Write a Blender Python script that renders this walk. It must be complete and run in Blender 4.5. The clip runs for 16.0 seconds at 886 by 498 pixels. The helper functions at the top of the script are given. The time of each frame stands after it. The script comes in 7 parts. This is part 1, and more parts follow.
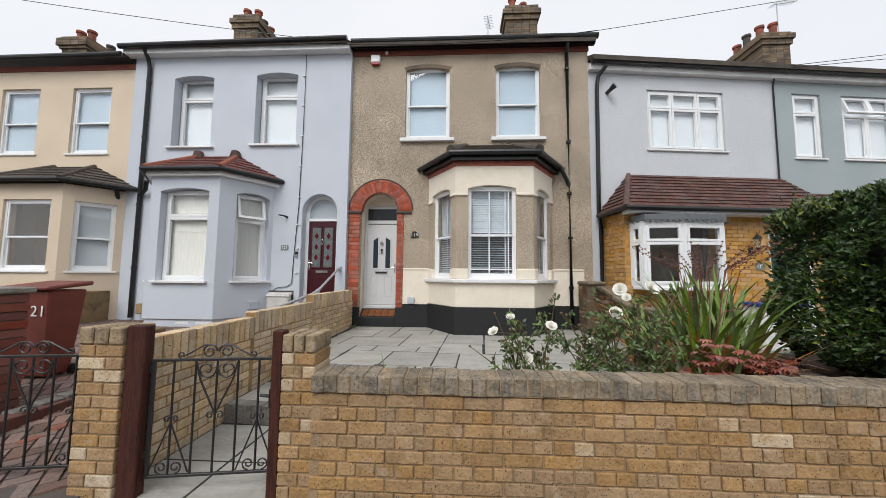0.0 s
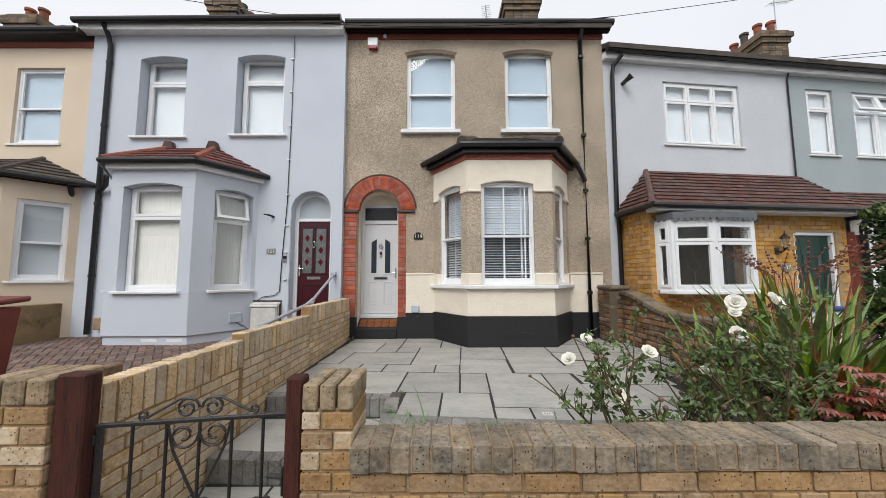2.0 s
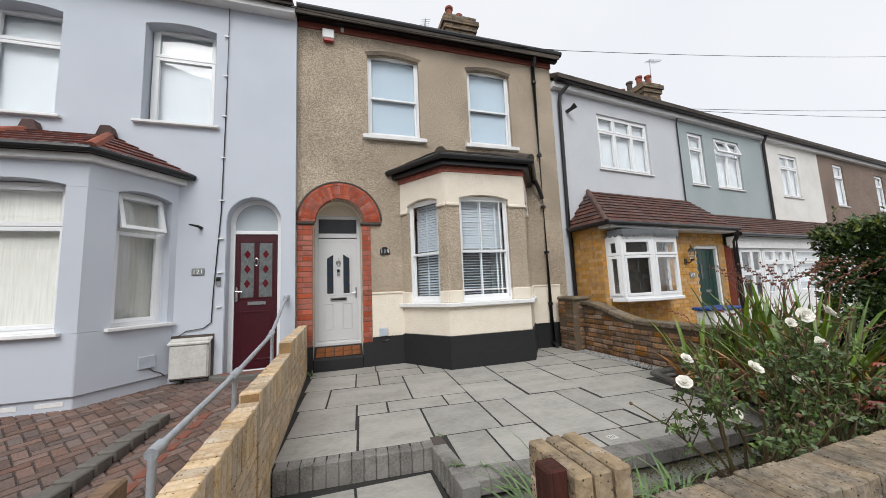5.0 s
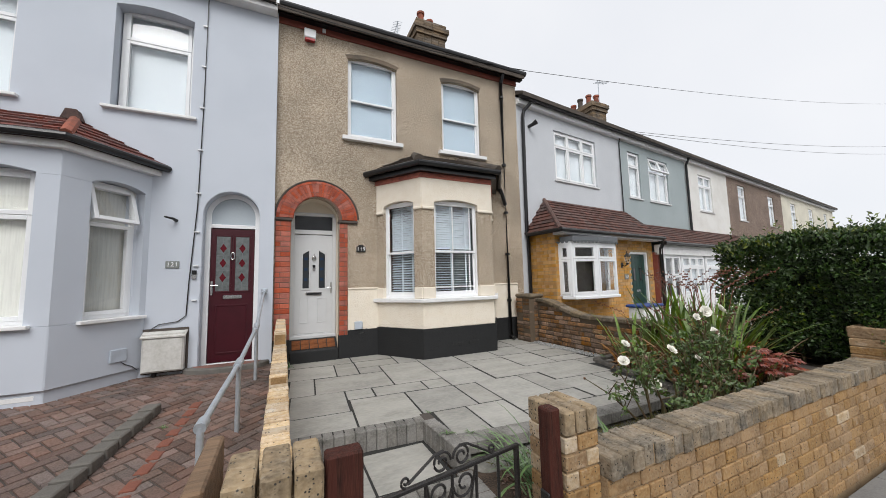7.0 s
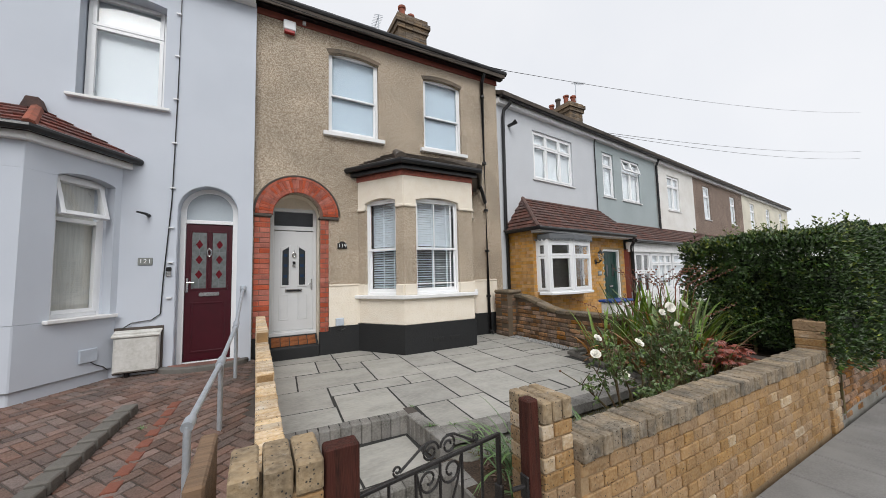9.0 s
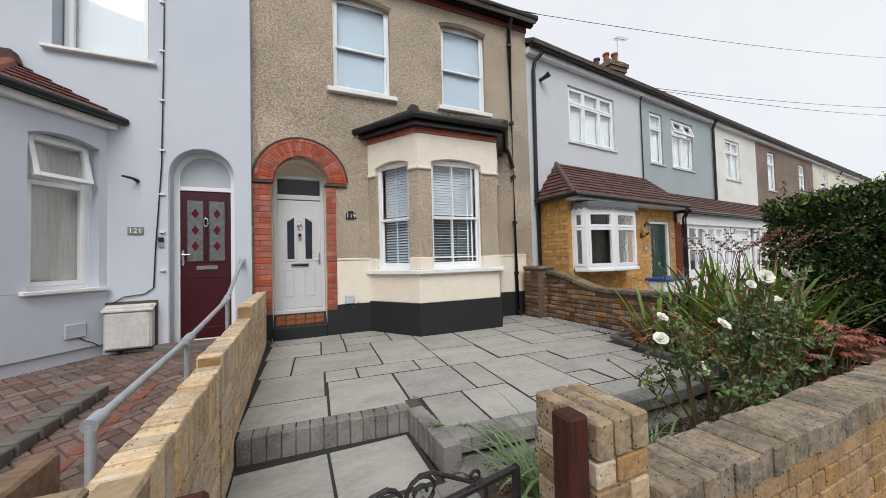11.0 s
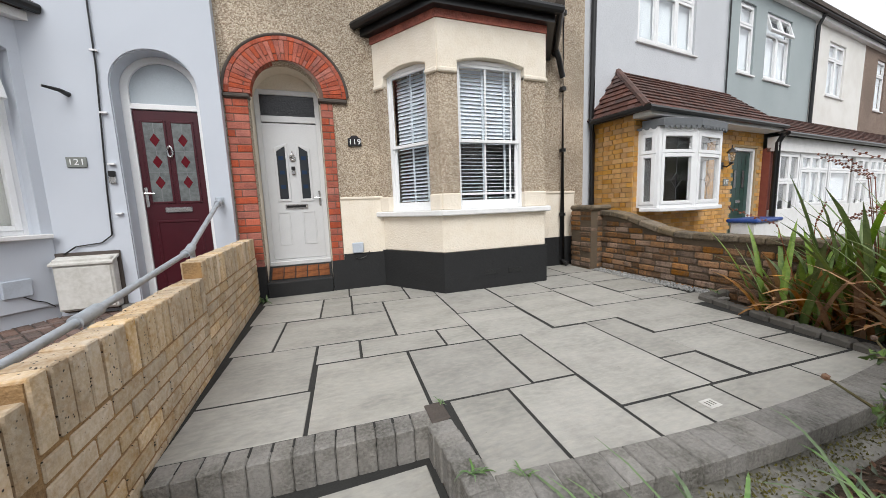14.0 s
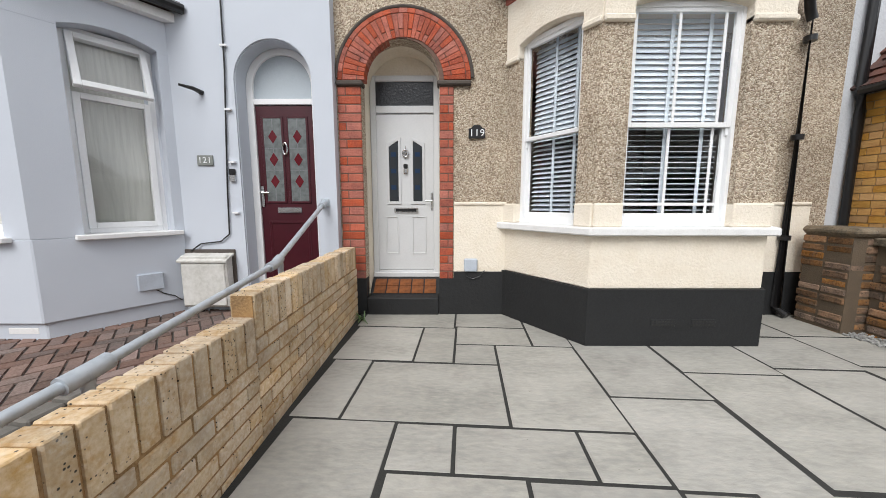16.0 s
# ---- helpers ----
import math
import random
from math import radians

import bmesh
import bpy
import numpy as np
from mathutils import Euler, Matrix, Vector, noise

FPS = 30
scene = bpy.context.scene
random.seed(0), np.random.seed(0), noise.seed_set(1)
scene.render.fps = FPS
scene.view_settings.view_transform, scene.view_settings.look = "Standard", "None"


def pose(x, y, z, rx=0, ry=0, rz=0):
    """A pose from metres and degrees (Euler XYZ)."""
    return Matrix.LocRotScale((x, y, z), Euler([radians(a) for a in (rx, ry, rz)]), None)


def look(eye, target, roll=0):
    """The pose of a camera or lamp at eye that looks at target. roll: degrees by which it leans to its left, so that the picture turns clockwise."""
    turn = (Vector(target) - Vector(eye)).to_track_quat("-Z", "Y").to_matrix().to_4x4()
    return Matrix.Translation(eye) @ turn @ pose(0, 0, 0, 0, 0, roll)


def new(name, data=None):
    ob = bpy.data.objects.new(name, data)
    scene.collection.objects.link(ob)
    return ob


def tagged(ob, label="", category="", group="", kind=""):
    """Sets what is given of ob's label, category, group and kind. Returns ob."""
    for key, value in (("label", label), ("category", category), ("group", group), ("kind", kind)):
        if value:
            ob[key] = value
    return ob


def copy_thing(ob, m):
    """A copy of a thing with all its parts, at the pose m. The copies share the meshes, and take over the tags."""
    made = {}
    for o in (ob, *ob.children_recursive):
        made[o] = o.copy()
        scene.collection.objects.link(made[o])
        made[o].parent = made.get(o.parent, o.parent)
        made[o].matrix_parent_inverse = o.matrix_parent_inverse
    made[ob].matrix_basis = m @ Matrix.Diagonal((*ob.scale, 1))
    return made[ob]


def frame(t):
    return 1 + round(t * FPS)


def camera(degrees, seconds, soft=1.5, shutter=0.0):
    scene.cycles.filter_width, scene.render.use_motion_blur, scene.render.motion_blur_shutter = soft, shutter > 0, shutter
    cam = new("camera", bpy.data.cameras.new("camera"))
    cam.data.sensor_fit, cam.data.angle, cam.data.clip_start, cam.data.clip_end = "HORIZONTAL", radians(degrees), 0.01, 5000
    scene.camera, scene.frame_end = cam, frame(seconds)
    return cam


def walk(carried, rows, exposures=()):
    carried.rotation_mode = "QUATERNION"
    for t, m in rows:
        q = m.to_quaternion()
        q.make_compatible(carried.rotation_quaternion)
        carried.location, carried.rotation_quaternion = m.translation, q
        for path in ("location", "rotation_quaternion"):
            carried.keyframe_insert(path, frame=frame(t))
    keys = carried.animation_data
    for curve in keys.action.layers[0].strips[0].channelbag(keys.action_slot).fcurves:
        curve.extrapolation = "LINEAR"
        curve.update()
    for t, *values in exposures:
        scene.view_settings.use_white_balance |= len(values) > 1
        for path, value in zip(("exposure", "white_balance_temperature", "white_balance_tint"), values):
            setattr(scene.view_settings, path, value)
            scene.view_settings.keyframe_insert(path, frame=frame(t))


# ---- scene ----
cam = camera(105.0, 16.0, soft=0.6)
K = 0.91  # metres to one unit of the plan
PATH = [
    (0, (-0.08, 0.571, 1.252), (-0.179, 2.562, 1.411), 0.5),
    (0.5, (-0.214, 0.675, 1.253), (-0.311, 2.667, 1.4), 0.7),
    (1, (-0.488, 0.88, 1.233), (-0.52, 2.873, 1.395), -1.3),
    (1.5, (-0.58, 1.021, 1.23), (-0.602, 3.015, 1.39), -0.6),
    (2, (-0.691, 1.333, 1.325), (-0.682, 3.326, 1.496), -0.2),
    (2.5, (-0.868, 1.516, 1.379), (-0.82, 3.507, 1.569), -0.4),
    (3, (-1.175, 1.523, 1.45), (-1.038, 3.509, 1.635), -1.2),
    (3.5, (-1.413, 1.642, 1.412), (-1.156, 3.618, 1.58), -0.8),
    (4, (-1.659, 1.841, 1.459), (-1.331, 3.806, 1.638), -2.3),
    (4.5, (-1.93, 1.99, 1.48), (-1.46, 3.925, 1.702), -2.8),
    (6.8, (-2.659, 1.61, 1.525), (-1.835, 3.422, 1.717), -1.2),
    (7, (-2.744, 1.58, 1.542), (-1.893, 3.381, 1.728), -1.4),
    (7.5, (-2.893, 1.541, 1.542), (-1.991, 3.318, 1.716), -1.8),
    (8, (-2.992, 1.5, 1.551), (-2.033, 3.247, 1.716), -1.7),
    (8.5, (-2.99, 1.484, 1.572), (-2.001, 3.215, 1.729), -1.3),
    (9, (-2.843, 1.5, 1.582), (-1.881, 3.247, 1.735), -1.4),
    (9.2, (-2.763, 1.505, 1.579), (-1.824, 3.264, 1.735), -1.3),
    (11.3, (-2.173, 2.354, 1.324), (-1.374, 4.187, 1.351), -1.4),
    (11.5, (-2.111, 2.454, 1.311), (-1.315, 4.288, 1.31), -1.2),
    (12, (-1.86, 2.756, 1.316), (-1.122, 4.615, 1.272), -1.3),
    (12.5, (-1.769, 2.933, 1.308), (-1.068, 4.804, 1.215), -1.3),
    (13, (-1.827, 3.08, 1.293), (-1.134, 4.952, 1.16), -1.1),
    (13.5, (-1.908, 3.266, 1.244), (-1.19, 5.124, 1.071), -2.6),
    (14, (-1.798, 3.491, 1.256), (-1.134, 5.36, 1.002), -2.2),
    (14.5, (-1.674, 3.898, 1.367), (-1.263, 5.835, 1.085), -1.7),
    (14.7, (-1.677, 4.058, 1.435), (-1.314, 5.998, 1.113), -0.3),
    (14.8, (-1.668, 4.121, 1.451), (-1.343, 6.071, 1.15), -1.9),
    (15, (-1.622, 4.216, 1.442), (-1.393, 6.183, 1.159), -1.2),
    (15.5, (-1.686, 4.553, 1.461), (-1.532, 6.529, 1.199), -0.1),
    (16, (-1.6, 4.704, 1.407), (-1.612, 6.687, 1.148), -0.0),
]
walk(cam, [(t, look(Vector(eye) * K, Vector(target) * K, roll)) for t, eye, target, roll in PATH],
     [(0, 0.09), (3.5, 0.1), (9, 0.04), (12.0, 0.06), (13.0, 0.12), (14.0, 0.29), (15.0, 0.37), (16, 0.37)])

# ---- world and light: overcast noon ----
world = bpy.data.worlds.new("overcast_sky")
scene.world = world
world.use_nodes = True
wn = world.node_tree
sky = wn.nodes.new("ShaderNodeTexSky")
sky.sky_type, sky.sun_disc = "NISHITA", False
sky.sun_elevation, sky.sun_rotation = radians(50), radians(200)
bright = wn.nodes.new("ShaderNodeMix")
bright.data_type = "RGBA"
bright.inputs[0].default_value = 0.93
gain = wn.nodes.new("ShaderNodeMix")
gain.data_type, gain.blend_type = "RGBA", "MULTIPLY"
gain.inputs[0].default_value = 1.0
gain.inputs[7].default_value = (0.1, 0.1, 0.1, 1)
cloud = wn.nodes.new("ShaderNodeTexNoise")
cloud.inputs["Scale"].default_value = 2.2
cloud.inputs["Detail"].default_value = 5
ramp = wn.nodes.new("ShaderNodeValToRGB")
ramp.color_ramp.elements[0].position, ramp.color_ramp.elements[0].color = 0.3, (0.85, 0.87, 0.915, 1)
ramp.color_ramp.elements[1].position, ramp.color_ramp.elements[1].color = 0.7, (0.92, 0.93, 0.96, 1)
wn.links.new(cloud.outputs["Fac"], ramp.inputs[0])
wn.links.new(sky.outputs[0], gain.inputs[6])
wn.links.new(gain.outputs[2], bright.inputs[6])
wn.links.new(ramp.outputs[0], bright.inputs[7])
wn.links.new(bright.outputs[2], wn.nodes["Background"].inputs[0])
wn.nodes["Background"].inputs[1].default_value = 1.0
sun = new("sun", bpy.data.lights.new("sun", "SUN"))
sun.data.energy, sun.data.angle, sun.data.color = 1.95, radians(35), (1.0, 0.985, 0.965)
sun.matrix_world = look((-6, -14, 20), (0, 4, 0))


# ---- materials ----
def material(name, rgb, rough=0.8, metal=0.0, dark=None, light=None, scale=6.0, fine=80.0, bump=0.3, bump_scale=None, random_by="", spread=0.0, streak=None, spec=0.5):
    """A surface with stains (scale), grain (fine), relief, and, for pieces, a shade of its own."""
    m = bpy.data.materials.new(name)
    m.use_nodes = True
    n, link = m.node_tree.nodes, m.node_tree.links.new
    p = n["Principled BSDF"]
    p.inputs["Roughness"].default_value, p.inputs["Metallic"].default_value = rough, metal
    p.inputs["Specular IOR Level"].default_value = spec
    co = n.new("ShaderNodeTexCoord")
    mp = n.new("ShaderNodeMapping")
    place = n.new("ShaderNodeNewGeometry").outputs["Position"] if random_by == "object" else co.outputs["Object"]
    link(place, mp.inputs[0])
    if streak:
        mp.inputs["Scale"].default_value = streak
    def mixed(a, b, fac, mode="MIX"):
        x = n.new("ShaderNodeMix")
        x.data_type, x.blend_type = "RGBA", mode
        for sock, v in ((x.inputs[0], fac), (x.inputs[6], a), (x.inputs[7], b)):
            if isinstance(v, (tuple, float, int)):
                sock.default_value = (*v, 1) if isinstance(v, tuple) else v
            else:
                link(v, sock)
        return x.outputs[2]
    def noisy(sc, detail=5, low=0.4, high=0.65):
        t = n.new("ShaderNodeTexNoise")
        t.inputs["Scale"].default_value, t.inputs["Detail"].default_value = sc, detail
        link(mp.outputs[0], t.inputs["Vector"])
        r = n.new("ShaderNodeMapRange")
        r.inputs[1].default_value, r.inputs[2].default_value = low, high
        link(t.outputs["Fac"], r.inputs[0])
        return t, r.outputs[0]
    dark = dark or tuple(c * 0.82 for c in rgb)
    light = light or tuple(min(1, c * 1.1) for c in rgb)
    _, big = noisy(scale)
    grain, small = noisy(fine, 3, 0.35, 0.7)
    col = mixed(rgb, dark, big)
    half = n.new("ShaderNodeMath")
    half.operation = "MULTIPLY"
    half.inputs[1].default_value = 0.5
    link(small, half.inputs[0])
    col = mixed(col, light, half.outputs[0])
    if random_by:
        if random_by == "object":
            rnd = n.new("ShaderNodeObjectInfo").outputs["Random"]
        else:
            rnd = n.new("ShaderNodeNewGeometry").outputs["Random Per Island"]
        hsv = n.new("ShaderNodeHueSaturation")
        a = n.new("ShaderNodeMapRange")
        a.inputs[3].default_value, a.inputs[4].default_value = 1 - spread, 1 + spread
        link(rnd, a.inputs[0])
        w = n.new("ShaderNodeTexWhiteNoise")
        w.noise_dimensions = "1D"
        link(rnd, w.inputs["W"])
        b = n.new("ShaderNodeMapRange")
        b.inputs[3].default_value, b.inputs[4].default_value = 1 - spread, 1 + spread * 0.6
        link(w.outputs["Value"], b.inputs[0])
        link(a.outputs[0], hsv.inputs["Value"])
        link(b.outputs[0], hsv.inputs["Saturation"])
        link(col, hsv.inputs["Color"])
        col = hsv.outputs[0]
    link(col, p.inputs["Base Color"])
    if bump:
        bp = n.new("ShaderNodeBump")
        bp.inputs["Strength"].default_value, bp.inputs["Distance"].default_value = bump, 0.01
        t, _ = noisy(bump_scale or fine, 4)
        link(t.outputs["Fac"], bp.inputs["Height"])
        link(bp.outputs[0], p.inputs["Normal"])
    return m


def speckled(name, rgb, dots, pits=75.0, size=0.36, salts=0.0, grime=0.0, **kw):
    """As material(), with dark pits scattered over it (stock brick), pale salts and grime."""
    m = material(name, rgb, **kw)
    n, link = m.node_tree.nodes, m.node_tree.links.new
    p = n["Principled BSDF"]
    src = p.inputs["Base Color"].links[0].from_socket
    v = n.new("ShaderNodeTexVoronoi")
    v.inputs["Scale"].default_value = pits
    link(n.new("ShaderNodeNewGeometry").outputs["Position"], v.inputs["Vector"])
    r = n.new("ShaderNodeMapRange")
    r.inputs[1].default_value, r.inputs[2].default_value = size, size * 0.6
    link(v.outputs["Distance"], r.inputs[0])
    keep = n.new("ShaderNodeSeparateColor")
    link(v.outputs["Color"], keep.inputs[0])
    some = n.new("ShaderNodeMath")
    some.operation = "GREATER_THAN"
    some.inputs[1].default_value = 0.80
    link(keep.outputs[0], some.inputs[0])
    both = n.new("ShaderNodeMath")
    both.operation = "MULTIPLY"
    link(r.outputs[0], both.inputs[0])
    link(some.outputs[0], both.inputs[1])
    x = n.new("ShaderNodeMix")
    x.data_type = "RGBA"
    x.inputs[7].default_value = (*dots, 1)
    link(both.outputs[0], x.inputs[0])
    link(src, x.inputs[6])
    out = x.outputs[2]
    for amount, tone, sc, low, high in ((grime, (0.05, 0.042, 0.032), 3.1, 0.5, 0.72), (salts, (0.66, 0.63, 0.57), 6.5, 0.58, 0.74)):
        if not amount:
            continue
        t = n.new("ShaderNodeTexNoise")
        t.inputs["Scale"].default_value, t.inputs["Detail"].default_value, t.inputs["Roughness"].default_value = sc, 8, 0.68
        link(n.new("ShaderNodeNewGeometry").outputs["Position"], t.inputs["Vector"])
        r = n.new("ShaderNodeMapRange")
        r.inputs[1].default_value, r.inputs[2].default_value, r.inputs[4].default_value = low, high, amount
        link(t.outputs["Fac"], r.inputs[0])
        y = n.new("ShaderNodeMix")
        y.data_type = "RGBA"
        y.inputs[7].default_value = (*tone, 1)
        link(r.outputs[0], y.inputs[0])
        link(out, y.inputs[6])
        out = y.outputs[2]
    link(out, p.inputs["Base Color"])
    return m


def pebbledash(name, a, b, c, scale=70.0):
    """Small stones thrown into mortar: three stone colours, deep relief."""
    m = bpy.data.materials.new(name)
    m.use_nodes = True
    n, link = m.node_tree.nodes, m.node_tree.links.new
    p = n["Principled BSDF"]
    p.inputs["Roughness"].default_value = 0.85
    co = n.new("ShaderNodeTexCoord")
    v = n.new("ShaderNodeTexVoronoi")
    v.inputs["Scale"].default_value = scale
    link(co.outputs["Object"], v.inputs["Vector"])
    sep = n.new("ShaderNodeSeparateColor")
    link(v.outputs["Color"], sep.inputs[0])
    ramp = n.new("ShaderNodeValToRGB")
    e = ramp.color_ramp.elements
    e[0].position, e[0].color = 0.0, (*a, 1)
    e[1].position, e[1].color = 1.0, (*c, 1)
    mid = e.new(0.45)
    mid.color = (*b, 1)
    link(sep.outputs[0], ramp.inputs[0])
    t = n.new("ShaderNodeTexNoise")
    t.inputs["Scale"].default_value, t.inputs["Detail"].default_value = 1.3, 5
    link(co.outputs["Object"], t.inputs["Vector"])
    r = n.new("ShaderNodeMapRange")
    r.inputs[1].default_value, r.inputs[2].default_value, r.inputs[3].default_value, r.inputs[4].default_value = 0.35, 0.7, 1.08, 0.8
    link(t.outputs["Fac"], r.inputs[0])
    hsv = n.new("ShaderNodeHueSaturation")
    link(ramp.outputs[0], hsv.inputs["Color"])
    link(r.outputs[0], hsv.inputs["Value"])
    link(hsv.outputs[0], p.inputs["Base Color"])
    bp = n.new("ShaderNodeBump")
    bp.inputs["Strength"].default_value, bp.inputs["Distance"].default_value = 1.0, 0.012
    bp.invert = True
    link(v.outputs["Distance"], bp.inputs["Height"])
    link(bp.outputs[0], p.inputs["Normal"])
    return m


def glass_material(name, rough=0.0, tint=(0.99, 1.0, 1.0), bump=0.0):
    m = bpy.data.materials.new(name)
    m.use_nodes = True
    n = m.node_tree.nodes
    p = n["Principled BSDF"]
    p.inputs["Base Color"].default_value = (*tint, 1)
    p.inputs["Roughness"].default_value, p.inputs["Transmission Weight"].default_value, p.inputs["IOR"].default_value = rough, 1.0, 1.5
    if bump:
        t = n.new("ShaderNodeTexNoise")
        t.inputs["Scale"].default_value = 60
        bp = n.new("ShaderNodeBump")
        bp.inputs["Strength"].default_value, bp.inputs["Distance"].default_value = bump, 0.01
        m.node_tree.links.new(t.outputs["Fac"], bp.inputs["Height"])
        m.node_tree.links.new(bp.outputs[0], p.inputs["Normal"])
    return m


PEBBLE = pebbledash("tan_pebbledash", (0.24, 0.17, 0.115), (0.48, 0.385, 0.28), (0.75, 0.665, 0.54), 88.0)
PEBBLE_BROWN = pebbledash("brown_pebbledash", (0.12, 0.08, 0.06), (0.24, 0.17, 0.13), (0.38, 0.3, 0.25))
CREAM = material("cream_render", (0.80, 0.73, 0.62), 0.75, dark=(0.76, 0.68, 0.56), fine=55, bump=0.9, bump_scale=45)
BLACK_PAINT = material("black_masonry_paint", (0.010, 0.011, 0.012), 0.7, light=(0.020, 0.020, 0.021), bump=0.5, bump_scale=30)
BLUE_RENDER = material("pale_blue_grey_render", (0.56, 0.60, 0.665), 0.85, dark=(0.53, 0.57, 0.635), light=(0.59, 0.63, 0.69), scale=1.2, fine=160, bump=0.15)
BEIGE_RENDER = material("beige_render", (0.68, 0.565, 0.43), 0.85, dark=(0.62, 0.51, 0.385), scale=1.0, fine=120, bump=0.2)
GREY_RENDER = material("light_grey_roughcast", (0.58, 0.60, 0.63), 0.85, dark=(0.53, 0.55, 0.58), scale=1.0, fine=40, bump=0.7)
GREEN_RENDER = material("grey_green_render", (0.36, 0.41, 0.42), 0.85, dark=(0.32, 0.37, 0.38), scale=1.0, fine=45, bump=0.6)
WHITE_RENDER = material("off_white_render", (0.75, 0.74, 0.71), 0.85, dark=(0.66, 0.64, 0.6), scale=1.5, fine=60, bump=0.4)
CREAM_FAR = material("pale_cream_render", (0.70, 0.66, 0.55), 0.85, scale=1.0, bump=0.2)
UPVC = material("white_upvc", (0.82, 0.83, 0.84), 0.3, dark=(0.80, 0.81, 0.82), bump=0)
DOOR_WHITE = material("off_white_door_skin", (0.60, 0.61, 0.62), 0.35, dark=(0.58, 0.59, 0.60), bump=0.06, bump_scale=90)
MAROON = material("maroon_door_skin", (0.055, 0.006, 0.012), 0.3, dark=(0.045, 0.005, 0.01), bump=0.08, bump_scale=90)
GREEN_DOOR = material("dark_green_door_skin", (0.008, 0.045, 0.035), 0.3, bump=0.06)
WHITE_PAINT = material("white_masonry_paint", (0.78, 0.78, 0.78), 0.6, dark=(0.7, 0.7, 0.69), bump=0.1)
BLACK_PLASTIC = material("black_plastic", (0.012, 0.012, 0.013), 0.28, bump=0)
BLACK_IRON = material("black_painted_iron", (0.012, 0.012, 0.013), 0.4, light=(0.05, 0.04, 0.035), fine=120, bump=0.3)
CHROME = material("brushed_chrome", (0.6, 0.6, 0.6), 0.25, 1.0, bump=0)
GALV = material("galvanised_steel", (0.50, 0.54, 0.58), 0.5, 0.5, dark=(0.40, 0.44, 0.48), scale=20, bump=0.1)
GLASS = glass_material("window_glass")
# opaque frosted glass with the sky's reflection put into its pale colour
FROSTED = material("sky_toned_frosted_glass", (0.42, 0.47, 0.51), 0.18, dark=(0.38, 0.43, 0.47), scale=3, bump=0.1)
DARK_FROST = material("dark_textured_glass", (0.02, 0.022, 0.025), 0.12, bump=0.5, bump_scale=40)
FROST = glass_material("frosted_glass", 0.25, (0.8, 0.85, 0.87), 0.6)
# dark tone that paints the dimness of unlit rooms behind the panes
DARK_ROOM = material("room_gloom_tone", (0.16, 0.15, 0.14), 0.9, bump=0)
SLAT = material("pale_grey_slat", (0.54, 0.60, 0.66), 0.6, dark=(0.52, 0.58, 0.64), scale=0.6, bump=0)
BLIND = material("white_blind_fabric", (0.60, 0.65, 0.69), 0.7, dark=(0.57, 0.62, 0.66), light=(0.62, 0.67, 0.71), scale=0.6, bump=0)
# blind whose blue paints the sky reflected in the upper panes
BLIND_SKY = material("sky_tinted_blind_fabric", (0.36, 0.45, 0.53), 0.7, dark=(0.34, 0.43, 0.51), light=(0.38, 0.47, 0.55), scale=0.6, bump=0)
NET = material("cream_curtain_fabric", (0.66, 0.66, 0.62), 0.85, streak=(6, 6, 0.3), scale=8, bump=0.3)
STOCK = speckled("yellow_stock_brick", (0.345, 0.20, 0.082), (0.03, 0.025, 0.02), salts=0.35, grime=0.35, rough=0.9, dark=(0.255, 0.14, 0.055), light=(0.46, 0.33, 0.18), scale=9, fine=55, bump=0.9, bump_scale=38, random_by="object", spread=0.14)
STOCK_PALE = speckled("pale_stock_brick", (0.50, 0.385, 0.25), (0.05, 0.04, 0.03), salts=0.45, grime=0.3, rough=0.9, dark=(0.37, 0.24, 0.115), light=(0.60, 0.52, 0.42), scale=10, fine=50, bump=0.9, bump_scale=38, random_by="object", spread=0.12)
STOCK_SIDE = speckled("weathered_stock_brick", (0.56, 0.42, 0.26), (0.05, 0.04, 0.03), salts=0.8, grime=0.4, rough=0.9, dark=(0.46, 0.29, 0.13), light=(0.74, 0.63, 0.49), scale=10, fine=50, bump=0.9, bump_scale=38, random_by="object", spread=0.2)
COPING = speckled("lichened_coping_brick", (0.25, 0.185, 0.115), (0.025, 0.02, 0.018), salts=0.3, grime=0.75, rough=0.95, dark=(0.10, 0.085, 0.065), light=(0.42, 0.36, 0.27), scale=7, fine=45, bump=1.0, bump_scale=40, random_by="object", spread=0.13)
CAP = speckled("lichened_cap_brick", (0.34, 0.245, 0.14), (0.04, 0.035, 0.03), salts=0.4, grime=0.6, rough=0.95, dark=(0.15, 0.11, 0.07), light=(0.48, 0.38, 0.25), scale=9, fine=40, bump=1.0, random_by="object", spread=0.1)
OLD_BRICK = speckled("old_brown_brick", (0.25, 0.118, 0.045), (0.03, 0.025, 0.02), salts=0.15, grime=0.8, rough=0.92, dark=(0.11, 0.06, 0.035), light=(0.36, 0.21, 0.10), scale=12, fine=60, bump=1.0, bump_scale=35, random_by="object", spread=0.42)
OLD_COPING = speckled("mossy_old_coping", (0.17, 0.125, 0.08), (0.03, 0.025, 0.02), salts=0.1, grime=0.7, rough=0.95, dark=(0.08, 0.065, 0.045), light=(0.27, 0.21, 0.13), scale=8, fine=45, bump=1.0, bump_scale=30, random_by="object", spread=0.2)
GOLD_BRICK = material("golden_brick", (0.56, 0.31, 0.09), 0.85, dark=(0.45, 0.22, 0.06), scale=8, fine=60, bump=0.4, random_by="island", spread=0.15)
